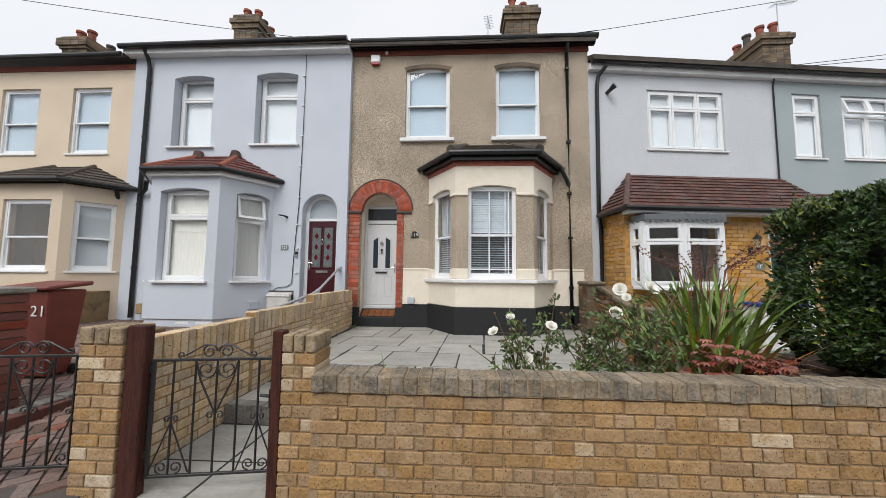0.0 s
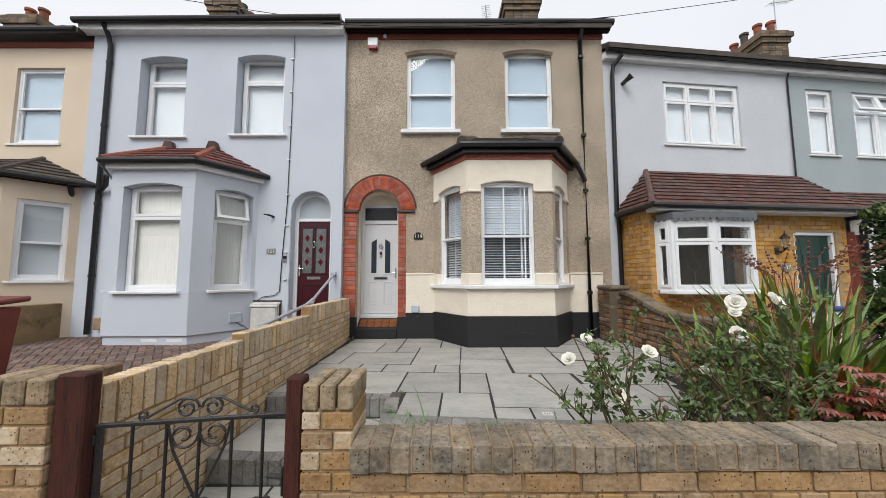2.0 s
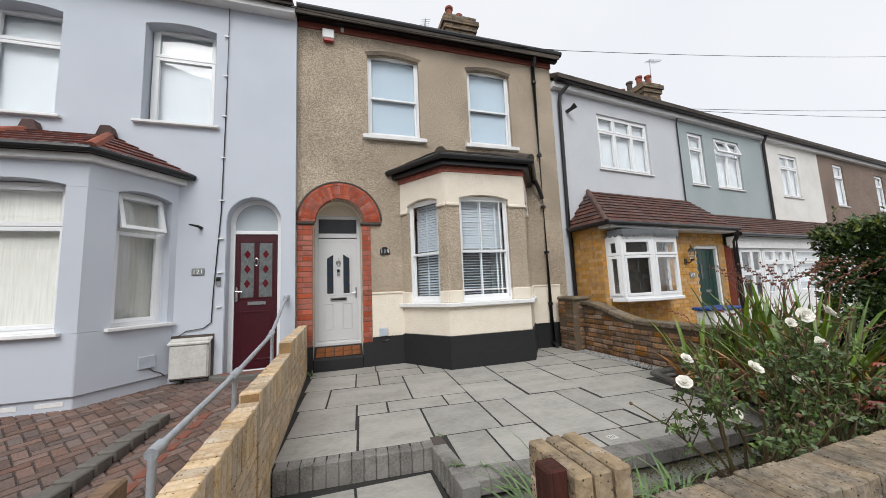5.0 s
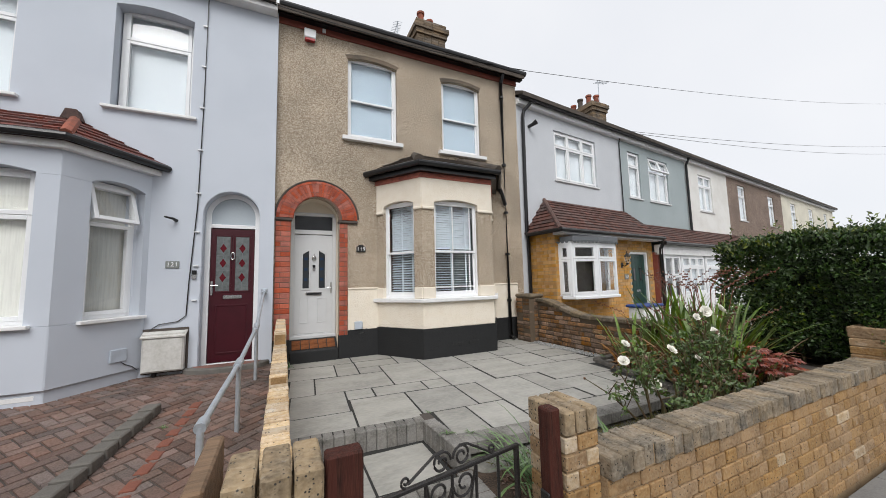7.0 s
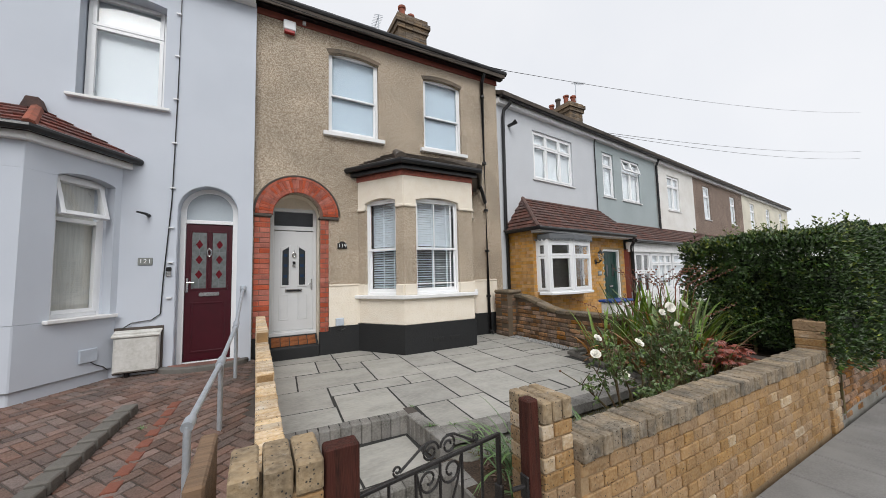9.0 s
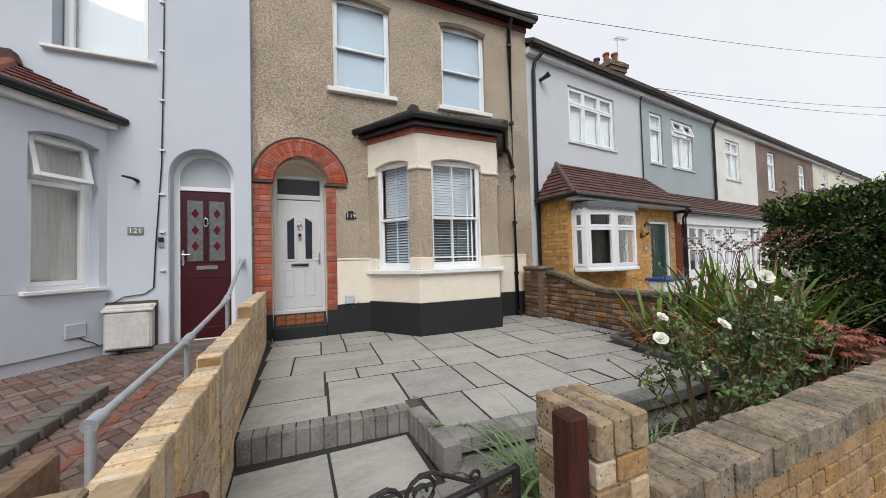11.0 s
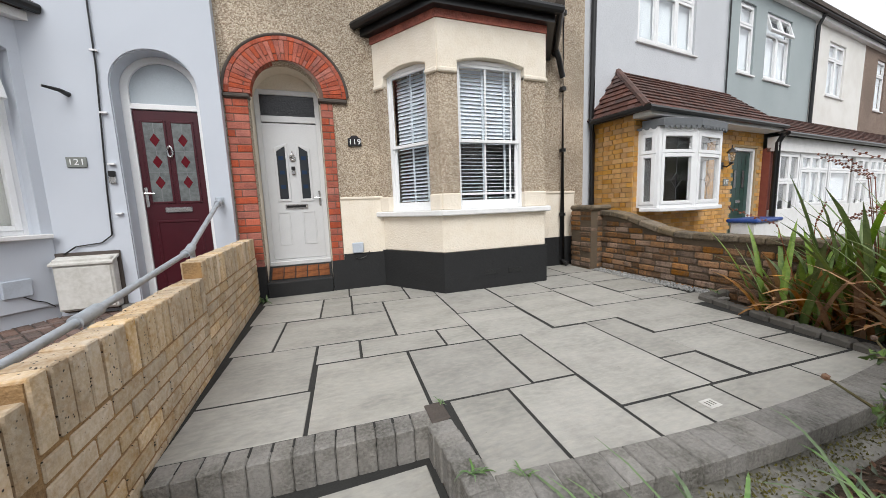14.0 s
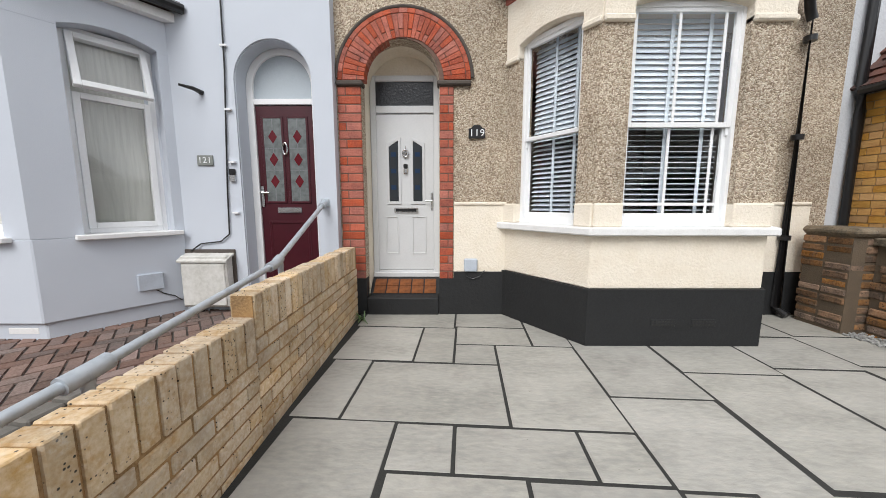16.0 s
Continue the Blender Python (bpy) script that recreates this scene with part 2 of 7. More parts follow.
RED_BRICK = material("painted_red_brick", (0.42, 0.085, 0.042), 0.8, dark=(0.24, 0.05, 0.032), light=(0.53, 0.17, 0.10), scale=9, fine=60, bump=0.8, random_by="object", spread=0.16)
RED_WALL = material("dark_red_brick", (0.20, 0.062, 0.043), 0.8, dark=(0.18, 0.05, 0.04), scale=10, bump=0.5, random_by="island", spread=0.3)
MORTAR = material("sandy_mortar", (0.335, 0.225, 0.12), 0.95, dark=(0.22, 0.15, 0.085), light=(0.43, 0.32, 0.2), scale=8, bump=0.8)
MORTAR_SIDE = material("ochre_pointing", (0.33, 0.19, 0.075), 0.95, dark=(0.20, 0.12, 0.055), light=(0.42, 0.28, 0.14), scale=8, bump=0.8)
MORTAR_RED = material("brown_pointing", (0.17, 0.10, 0.075), 0.95, dark=(0.11, 0.075, 0.06), scale=12, bump=0.6)
MORTAR_OLD = material("old_brown_mortar", (0.12, 0.088, 0.058), 0.95, dark=(0.09, 0.07, 0.05), bump=0.6)
MORTAR_DARK = material("dark_mortar", (0.09, 0.075, 0.065), 0.95, bump=0.5)
MORTAR_GOLD = material("tan_mortar", (0.42, 0.30, 0.16), 0.95, bump=0.4)
SLAB = speckled("grey_sandstone", (0.355, 0.346, 0.318), (0.2, 0.19, 0.16), pits=14.0, size=0.05, grime=0.22, rough=0.72, dark=(0.275, 0.272, 0.248), light=(0.45, 0.425, 0.375), scale=1.6, fine=14, bump=0.5, bump_scale=16, random_by="object", spread=0.11, streak=(1, 2.4, 1))
JOINT = material("dark_slab_joint", (0.03, 0.03, 0.028), 0.95, bump=0.5)
GREY_BLOCK = material("grey_concrete_block", (0.225, 0.215, 0.20), 0.92, dark=(0.10, 0.095, 0.082), light=(0.33, 0.315, 0.29), scale=4, fine=60, bump=0.9, bump_scale=70, random_by="object", spread=0.12)
RED_BLOCK = material("red_brown_paving_block", (0.165, 0.10, 0.08), 0.9, dark=(0.10, 0.072, 0.06), light=(0.26, 0.18, 0.15), scale=3, fine=60, bump=0.5, random_by="island", spread=0.3)
ORANGE_BLOCK = material("orange_red_paving_block", (0.22, 0.085, 0.058), 0.9, dark=(0.14, 0.062, 0.048), scale=3, fine=60, bump=0.5, random_by="island", spread=0.2)
PAVING_BLOCK = material("weathered_kerb_block", (0.15, 0.14, 0.125), 0.9, dark=(0.09, 0.085, 0.075), scale=4, fine=60, bump=0.5, random_by="island", spread=0.2)
SOIL = material("dark_garden_soil", (0.06, 0.042, 0.03), 0.98, dark=(0.03, 0.022, 0.016), light=(0.14, 0.09, 0.06), scale=8, fine=60, bump=1.0)
CONCRETE = material("rough_concrete", (0.27, 0.26, 0.235), 0.95, dark=(0.16, 0.155, 0.13), scale=5, fine=50, bump=1.0)
PAVEMENT = material("grey_pavement_slab", (0.22, 0.215, 0.205), 0.9, dark=(0.15, 0.145, 0.14), scale=2, fine=60, bump=0.4, random_by="object", spread=0.1)
ASPHALT = material("asphalt", (0.055, 0.055, 0.055), 0.9, scale=2, fine=120, bump=0.5)
ROOF_BROWN = material("brown_clay_roof_tile", (0.095, 0.04, 0.03), 0.8, dark=(0.05, 0.028, 0.024), light=(0.16, 0.075, 0.055), scale=5, fine=60, bump=0.5, random_by="object", spread=0.25)
ROOF_GREY = material("grey_brown_roof_tile", (0.085, 0.068, 0.055), 0.9, dark=(0.045, 0.038, 0.032), scale=4, fine=60, bump=0.6, random_by="island", spread=0.25)
TERRACOTTA = material("terracotta", (0.32, 0.09, 0.05), 0.85, dark=(0.12, 0.05, 0.035), scale=4, bump=0.3)
TIMBER_RED = material("dark_red_stained_timber", (0.062, 0.017, 0.012), 0.7, dark=(0.022, 0.008, 0.006), light=(0.10, 0.035, 0.022), streak=(10, 10, 0.7), scale=6, fine=30, bump=0.5, spec=0.25)
SLEEPER = material("old_timber_plank", (0.22, 0.14, 0.085), 0.9, dark=(0.12, 0.08, 0.05), streak=(0.7, 8, 8), scale=4, fine=30, bump=0.5)


def leafy(name, rgb, dark, light, rough=0.5, spread=0.3):
    m = material(name, rgb, rough, dark=dark, light=light, scale=3, fine=30, bump=0, random_by="island", spread=spread)
    p = m.node_tree.nodes["Principled BSDF"]
    p.inputs["Transmission Weight"].default_value = 0.0
    return m


HEDGE = leafy("dark_glossy_hedge_leaf", (0.035, 0.075, 0.016), (0.018, 0.042, 0.010), (0.085, 0.145, 0.028), 0.5, 0.4)
HEDGE_TIP = leafy("sunlit_yellow_green_hedge_leaf", (0.13, 0.18, 0.028), (0.07, 0.12, 0.02), (0.27, 0.27, 0.05), 0.5, 0.3)
ROSE_LEAF = leafy("rose_leaf", (0.095, 0.165, 0.045), (0.055, 0.10, 0.028), (0.19, 0.25, 0.075))
BLADE = leafy("green_sword_leaf", (0.14, 0.235, 0.035), (0.07, 0.14, 0.025), (0.28, 0.36, 0.08))
BLADE_BROWN = leafy("withered_sword_leaf", (0.40, 0.18, 0.05), (0.22, 0.085, 0.03), (0.50, 0.31, 0.11))
STRAP = leafy("strap_leaf", (0.12, 0.22, 0.065), (0.07, 0.14, 0.045), (0.22, 0.31, 0.13))
ACER = leafy("red_acer_leaf", (0.30, 0.075, 0.05), (0.17, 0.04, 0.03), (0.42, 0.15, 0.10))
SILVER_LEAF = leafy("silvery_herb_leaf", (0.13, 0.16, 0.11), (0.07, 0.1, 0.06), (0.22, 0.26, 0.2))
DEAD_LEAF = leafy("dead_leaf", (0.13, 0.06, 0.035), (0.06, 0.03, 0.02), (0.28, 0.17, 0.10))
SEED = leafy("red_brown_seed_head", (0.17, 0.05, 0.025), (0.09, 0.03, 0.02), (0.3, 0.1, 0.05))
PETAL = leafy("white_rose_petal", (0.82, 0.80, 0.72), (0.76, 0.73, 0.62), (0.88, 0.87, 0.82), 0.6, 0.05)
STEM = material("green_brown_stem", (0.11, 0.10, 0.04), 0.7, dark=(0.10, 0.05, 0.03), scale=12, bump=0.2)
LEAD = material("lead_sheet", (0.16, 0.17, 0.18), 0.55, 0.3, bump=0.2)
CHIMNEY = material("sooty_stock_brick", (0.17, 0.12, 0.075), 0.9, dark=(0.06, 0.05, 0.04), light=(0.26, 0.19, 0.12), scale=3, fine=40, bump=0.6, random_by="island", spread=0.3)
STEEL_BOX = material("weathered_white_box", (0.60, 0.59, 0.56), 0.6, dark=(0.46, 0.45, 0.41), light=(0.7, 0.69, 0.66), scale=5, fine=30, bump=0.15)
PALE_GREY = material("pale_grey_plastic", (0.48, 0.53, 0.60), 0.45, bump=0)
SIGN_GREY = material("grey_slate_sign", (0.22, 0.235, 0.22), 0.6, bump=0.1)
RED_GLASS = material("red_leaded_glass", (0.11, 0.006, 0.012), 0.15, bump=0)
BLUE_GLASS = material("blue_glass_tile", (0.015, 0.035, 0.085), 0.12, bump=0)
MAT_ORANGE = material("orange_brown_coir", (0.22, 0.075, 0.022), 0.95, dark=(0.12, 0.04, 0.015), scale=20, fine=120, bump=0.8)
BIN_RED = material("brown_red_bin_plastic", (0.17, 0.04, 0.028), 0.5, bump=0.1)
BLUE_PLASTIC = material("blue_plastic_lid", (0.02, 0.06, 0.25), 0.45, bump=0)
ALARM_RED = material("red_plastic", (0.4, 0.03, 0.03), 0.4, bump=0)


# ---- helpers for building; places are in plan units ----
def box(bm, x0, x1, y0, y1, z0, z1):
    v = [bm.verts.new((x, y, z)) for x in (x0, x1) for y in (y0, y1) for z in (z0, z1)]
    for f in ((0, 1, 3, 2), (4, 6, 7, 5), (0, 4, 5, 1), (2, 3, 7, 6), (0, 2, 6, 4), (1, 5, 7, 3)):
        bm.faces.new([v[i] for i in f])
    return bm


def boxed(*a):
    return box(bmesh.new(), *a)


def prism(bm, pts, d):
    """The polygon pts (3D), pushed along d."""
    a = [bm.verts.new(p) for p in pts]
    b = [bm.verts.new(Vector(p) + Vector(d)) for p in pts]
    n = len(a)
    bm.faces.new(a), bm.faces.new(b[::-1])
    for i in range(n):
        bm.faces.new((a[i], b[i], b[(i + 1) % n], a[(i + 1) % n]))
    return bm


def plate(bm, outer, holes, y0, y1):
    """An upright wall plate from y0 back to y1: an outline and holes in x and z."""
    edges = []
    for loop in (outer, *holes):
        v = [bm.verts.new((x, y0, z)) for x, z in loop]
        edges += [bm.edges.new((v[i], v[(i + 1) % len(v)])) for i in range(len(v))]
    made = bmesh.ops.triangle_fill(bm, use_beauty=True, use_dissolve=True, edges=edges)
    faces = [g for g in made["geom"] if isinstance(g, bmesh.types.BMFace)]
    out = bmesh.ops.extrude_face_region(bm, geom=faces)
    bmesh.ops.translate(bm, verts=[g for g in out["geom"] if isinstance(g, bmesh.types.BMVert)], vec=(0, y1 - y0, 0))
    return bm


def rect(x0, x1, z0, z1):
    return [(x0, z0), (x1, z0), (x1, z1), (x0, z1)]


def headed(x0, x1, z0, z1, rise, n=10):
    """An opening whose head is an arch that rises above z1; rise of half the width is a round arch."""
    w = (x1 - x0) / 2
    r = (w * w + rise * rise) / (2 * rise)
    a = math.asin(min(1, w / r))
    c, zc = (x0 + x1) / 2, z1 + rise - r
    return [(x0, z0), (x1, z0)] + [(c + r * math.sin(a - 2 * a * i / n), zc + r * math.cos(a - 2 * a * i / n)) for i in range(n + 1)]


def ring(bm, x0, x1, z0, z1, t, y0, y1, bottom=None):
    b = bottom or t
    box(bm, x0, x0 + t, y0, y1, z0, z1), box(bm, x1 - t, x1, y0, y1, z0, z1)
    box(bm, x0 + t, x1 - t, y0, y1, z0, z0 + b), box(bm, x0 + t, x1 - t, y0, y1, z1 - t, z1)
    return bm


def tube(bm, pts, r, n=8, closed=False):
    pts = [Vector(p) for p in pts]
    rows = []
    for i, p in enumerate(pts):
        a = pts[i - 1] if i else (pts[-1] if closed else p)
        b = pts[i + 1] if i < len(pts) - 1 else (pts[0] if closed else p)
        t = (b - a).normalized()
        side = t.cross(Vector((0, 0, 1)))
        side = side.normalized() if side.length > 0.01 else Vector((1, 0, 0))
        up = side.cross(t)
        q = r[i] if isinstance(r, (list, tuple)) else r
        rows.append([bm.verts.new(p + q * (math.cos(2 * math.pi * k / n) * side + math.sin(2 * math.pi * k / n) * up)) for k in range(n)])
    for a, b in zip(rows, rows[1:] + (rows[:1] if closed else [])):
        for k in range(n):
            bm.faces.new((a[k], a[(k + 1) % n], b[(k + 1) % n], b[k]))
    if not closed:
        bm.faces.new(rows[0][::-1]), bm.faces.new(rows[-1])
    return bm


def lathe(bm, prof, at=(0, 0, 0), n=14):
    rows = [[bm.verts.new((at[0] + r * math.cos(2 * math.pi * k / n), at[1] + r * math.sin(2 * math.pi * k / n), at[2] + z)) for k in range(n)] for r, z in prof]
    for a, b in zip(rows, rows[1:]):
        for k in range(n):
            bm.faces.new((a[k], a[(k + 1) % n], b[(k + 1) % n], b[k]))
    bm.faces.new(rows[0][::-1]), bm.faces.new(rows[-1])
    return bm


def hung(ob, parent):
    if parent:
        ob.parent = parent
        m = parent.matrix_basis.copy()
        up = parent
        while up.parent:
            m = up.parent.matrix_basis @ up.matrix_parent_inverse @ m
            up = up.parent
        ob.matrix_parent_inverse = m.inverted()
    return ob


def meshed(name, bm, mat, bevel=0.0, M=None, smooth=False):
    if M is not None:
        bmesh.ops.transform(bm, matrix=M, verts=bm.verts)
    bmesh.ops.scale(bm, vec=(K, K, K), verts=bm.verts)
    bmesh.ops.recalc_face_normals(bm, faces=bm.faces)
    if bevel:
        sharp = [e for e in bm.edges if len(e.link_faces) == 2 and e.calc_face_angle(0) > 0.6]
        bmesh.ops.bevel(bm, geom=sharp, offset=bevel, segments=1, affect="EDGES", clamp_overlap=True)
    me = bpy.data.meshes.new(name)
    bm.to_mesh(me)
    bm.free()
    me.materials.append(mat)
    if smooth:
        for f in me.polygons:
            f.use_smooth = True
        me.set_sharp_from_angle(angle=radians(40))
    return me


def part(name, bm, mat, parent=None, label="", bevel=0.0, M=None, smooth=False):
    ob = hung(new(name, meshed(name, bm, mat, bevel, M, smooth)), parent)
    return tagged(ob, label)


def piece(name, me, parent, x, y, z, rz=0.0, ry=0.0, rx=0.0):
    """A brick, slab or slat on shared mesh data."""
    ob = new(name, me)
    ob.matrix_basis = pose(x * K, y * K, z * K, rx, ry, rz)
    return hung(ob, parent)


def thing(name, at, label, category, group="", kind=""):
    ob = new(name)
    ob.location = Vector(at) * K
    ob.matrix_basis = Matrix.Translation(Vector(at) * K)
    return tagged(ob, label, category, group, kind)


def structure(name, bm, mat, label="", bevel=0.0):
    return tagged(part(name, bm, mat, None, label, bevel), "", name.split("_")[0], "", "structure")


def brick_mesh(name, w, d, h, mat, bevel=0.007):
    return meshed(name, boxed(-w / 2, w / 2, -d / 2, d / 2, 0, h), mat, bevel)


def spot(x, y, z=0.0, deg=0.0):
    return Matrix.Translation((x, y, z)) @ Matrix.Rotation(radians(deg), 4, "Z")


# ---- ground ----
PAVE = -0.38
structure("ground", boxed(-90, 120, -60, 140, -1.2, -0.9), ASPHALT, "dark asphalt ground running off to the distance")
structure("road", boxed(-60, 80, -9, -0.6, -0.9, -0.50), ASPHALT, "grey asphalt street")
structure("pavement", boxed(-60, 80, -0.6, 2.9, -0.9, PAVE - 0.012), JOINT, "grey concrete pavement in front of the walls")
structure("patio_bed", boxed(-1.27, 3.2, 3.2, 9.0, -0.9, -0.2), SOIL, "dark planted soil bed")


opposite = thing("terraced_house", (0, -15, -0.5), "plain row of houses on the far side of the street", "house", "houses of the terrace")
part("wall", boxed(-40, 50, -21, -15.5, -0.9, 5.2), WHITE_RENDER, opposite, "plain pale wall")
bm = prism(bmesh.new(), [(-40, -14.9, 5.2), (-40, -18.2, 8.0), (-40, -21.5, 5.2)], (90, 0, 0))
part("roof", bm, ROOF_GREY, opposite, "dark tiled pitched roof")
for gx in (-16, -7, 2, 11, 20):
    part("gable", prism(bmesh.new(), [(gx - 2.2, -14.8, -0.9), (gx + 2.2, -14.8, -0.9), (gx + 2.2, -14.8, 5.2), (gx, -14.8, 7.4), (gx - 2.2, -14.8, 5.2)], (0, -1.0, 0)), WHITE_RENDER, opposite)
    part("chimney", boxed(gx + 3.2, gx + 4.0, -18.6, -17.8, 6.5, 9.6), RED_WALL, opposite)


# ---- windows ----
def glazed(bm, frame_part, M):
    """A clear pane that lets daylight into the room."""
    pane = part("pane", bm, GLASS, frame_part, "", 0, M)
    pane.visible_shadow = False


def window(house, M, w, h, style="casement", head=0.0, sill=None, label="", blind=None, cols=(), open_top=False, bars=False):
    """A plastic window w by h in the frame M, its face at y = 0. cols: mullions; style sash or casement."""
    bm = bmesh.new()
    if head:
        outer = headed(0, w, 0, h - head, head)
        inner = headed(0.05, w - 0.05, 0.05, h - head - 0.03, head)
        plate(bm, outer, [inner], 0, 0.07)
    else:
        ring(bm, 0, w, 0, h, 0.055, 0, 0.07)
    fr = part("window", bm, UPVC, house, label, 0.005, M)
    t = 0.05
    cuts = [0.05, *cols, w - 0.05]
    if style == "sash":
        mid = h * 0.47
        up = ring(bmesh.new(), 0.05, w - 0.05, mid - 0.02, h - 0.05 - head, 0.045, 0.012, 0.05)
        part("sash", up, UPVC, fr, "", 0.004, M)
        low = ring(bmesh.new(), 0.05, w - 0.05, 0.05, mid + 0.03, 0.045, 0.052, 0.09, 0.08)
        for x in (0.05, w - 0.08):
            box(low, x, x + 0.03, 0.03, 0.052, mid - 0.09, mid - 0.02)
        part("sash", low, UPVC, fr, "", 0.004, M)
        if bars:
            for x in (w * 0.44, w - 0.19):
                part("glazing_bar", boxed(x, x + 0.026, 0.022, 0.04, mid, h - 0.09), UPVC, fr, "", 0.003, M)
                part("glazing_bar", boxed(x, x + 0.026, 0.062, 0.08, 0.12, mid), UPVC, fr, "", 0.003, M)
            part("glazing_bar", boxed(0.09, w - 0.09, 0.060, 0.082, 0.205, 0.235), UPVC, fr, "", 0.003, M)
        glazed(boxed(0.09, w - 0.09, 0.028, 0.034, mid, h - 0.05), fr, M)
        glazed(boxed(0.09, w - 0.09, 0.068, 0.074, 0.12, mid + 0.02), fr, M)
    else:
        top = h * 0.70
        for c0, c1 in zip(cuts, cuts[1:]):
            for z0, z1 in ((0.05, top), (top, h - 0.05 - head * 0.6)):
                Q = M
                if open_top and z0 == top:
                    Q = M @ Matrix.Translation((0, 0, z1)) @ Matrix.Rotation(radians(-16), 4, "X") @ Matrix.Translation((0, -0.01, -z1))
                part("casement", ring(bmesh.new(), c0 + 0.004, c1 - 0.004, z0 + 0.004, z1 - 0.004, 0.06, -0.014, 0.055), UPVC, fr, "", 0.004, Q)
                glazed(boxed(c0 + 0.06, c1 - 0.06, 0.02, 0.026, z0 + 0.06, z1 - 0.06), fr, Q)
    if sill:
        a, b, out, thick, m = sill
        part("sill", boxed(-a, w + b, -out, 0.02, -thick, 0), m, fr, "white window sill", 0.006, M)
    if blind:
        cloth = part("window_blind", boxed(0.02, w - 0.02, 0.10, 0.105, 0.02, h - head - 0.02), blind, None, "", 0, M)
        tagged(cloth, "pale blind behind a window, the blue ones tinted as sky reflection" if blind is not NET else "cream net curtain drawn behind the window", "blind", "window blinds")
    return fr


# ---- the pebbledashed house ----
home = thing("terraced_house", (0, 9, 0), "two-storey terraced house in tan pebbledash with cream bay", "house", "houses of the terrace")
UL, UR = (-1.50, -0.36, 4.76, 6.58), (0.82, 1.94, 4.76, 6.58)
DOORWAY = headed(-2.61, -1.67, -0.2, 2.87, 0.47, 20)
bm = plate(bmesh.new(), rect(-2.91, 3.15, -0.4, 7.12), [headed(*UL, 0.075), headed(*UR, 0.075), DOORWAY, rect(-0.55, 1.95, 0.3, 3.3)], 9.0, 9.26)
part("wall", bm, PEBBLE, home, "tan pebbledash front wall")
part("side_wall", boxed(-2.91, -2.75, 9.26, 16.5, -0.4, 7.1), CREAM, home)
part("side_wall", boxed(2.99, 3.15, 9.26, 16.5, -0.4, 7.1), PEBBLE, home)
part("rear_wall", boxed(-2.75, 2.99, 16.3, 16.5, -0.4, 7.1), CREAM, home)
# unseen floor and partition, coloured dark to keep the rooms dim
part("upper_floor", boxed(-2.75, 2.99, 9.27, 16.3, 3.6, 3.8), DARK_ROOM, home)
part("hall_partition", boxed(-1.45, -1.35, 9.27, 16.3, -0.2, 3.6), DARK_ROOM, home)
bm = prism(bmesh.new(), [(-2.95, 8.72, 7.22), (-2.95, 12.8, 9.4), (-2.95, 16.9, 7.22), (-2.95, 16.9, 7.1), (-2.95, 12.8, 9.28), (-2.95, 8.72, 7.1)], (6.22, 0, 0))
part("roof", bm, ROOF_GREY, home, "dark tiled pitched roof")
part("brick_band", boxed(-2.90, 3.17, 8.97, 9.0, 7.0, 7.14), RED_WALL, home, "dark red brick course below the eaves")
part("gutter", tube(bmesh.new(), [(-2.9, 8.76, 7.26), (3.33, 8.76, 7.26)], 0.075, 10), BLACK_PLASTIC, home, "black plastic gutter")
part("fascia", boxed(-2.9, 3.3, 8.84, 8.97, 7.13, 7.28), BLACK_PLASTIC, home, "black fascia board")
for x0, x1, z0, z1 in (UL, UR):
    window(home, spot(x0, 9.07, z0), x1 - x0, z1 - z0 + 0.10, "sash", 0, (0.12, 0.12, 0.17, 0.09, WHITE_PAINT), "white sliding sash window", BLIND_SKY)
    head = headed(x0 - 0.05, x1 + 0.05, z1, z1 + 0.09, 0.085)[2:] + headed(x0, x1, z1, z1 + 0.003, 0.077)[2:][::-1]
    part("window_head", plate(bmesh.new(), head, [], 8.985, 9.0), CHIMNEY, home, "brown brick head over the window")

# bay: plan corners from the wall round to the wall
def inset(pts, d):
    """A three-sided bay's plan pushed outwards by d."""
    (ax, ay), (bx, by), (cx, cy), (dx, dy) = pts
    s = math.hypot(bx - ax, by - ay)
    k = d * (s - (ay - by)) / abs(bx - ax) if bx != ax else 0
    e = d * s / (ay - by)
    return [(ax - e, ay), (bx - (d * s - abs(bx - ax) * d) / (ay - by), by - d), (cx + (d * s - abs(bx - ax) * d) / (ay - by), cy - d), (dx + e, dy)]


def bay_slab(bm, plan, d, z0, z1):
    return prism(bm, [(x, y, z0) for x, y in inset(plan, d)], (0, 0, z1 - z0))


def bay_faces(plan):
    """Frames of a bay's three faces: x runs along the face, y into the room."""
    out = []
    for (ax, ay), (bx, by) in zip(plan, plan[1:]):
        out.append((Matrix.Translation((ax, ay, 0)) @ Matrix.Rotation(math.atan2(by - ay, bx - ax), 4, "Z"), math.hypot(bx - ax, by - ay)))
    return out


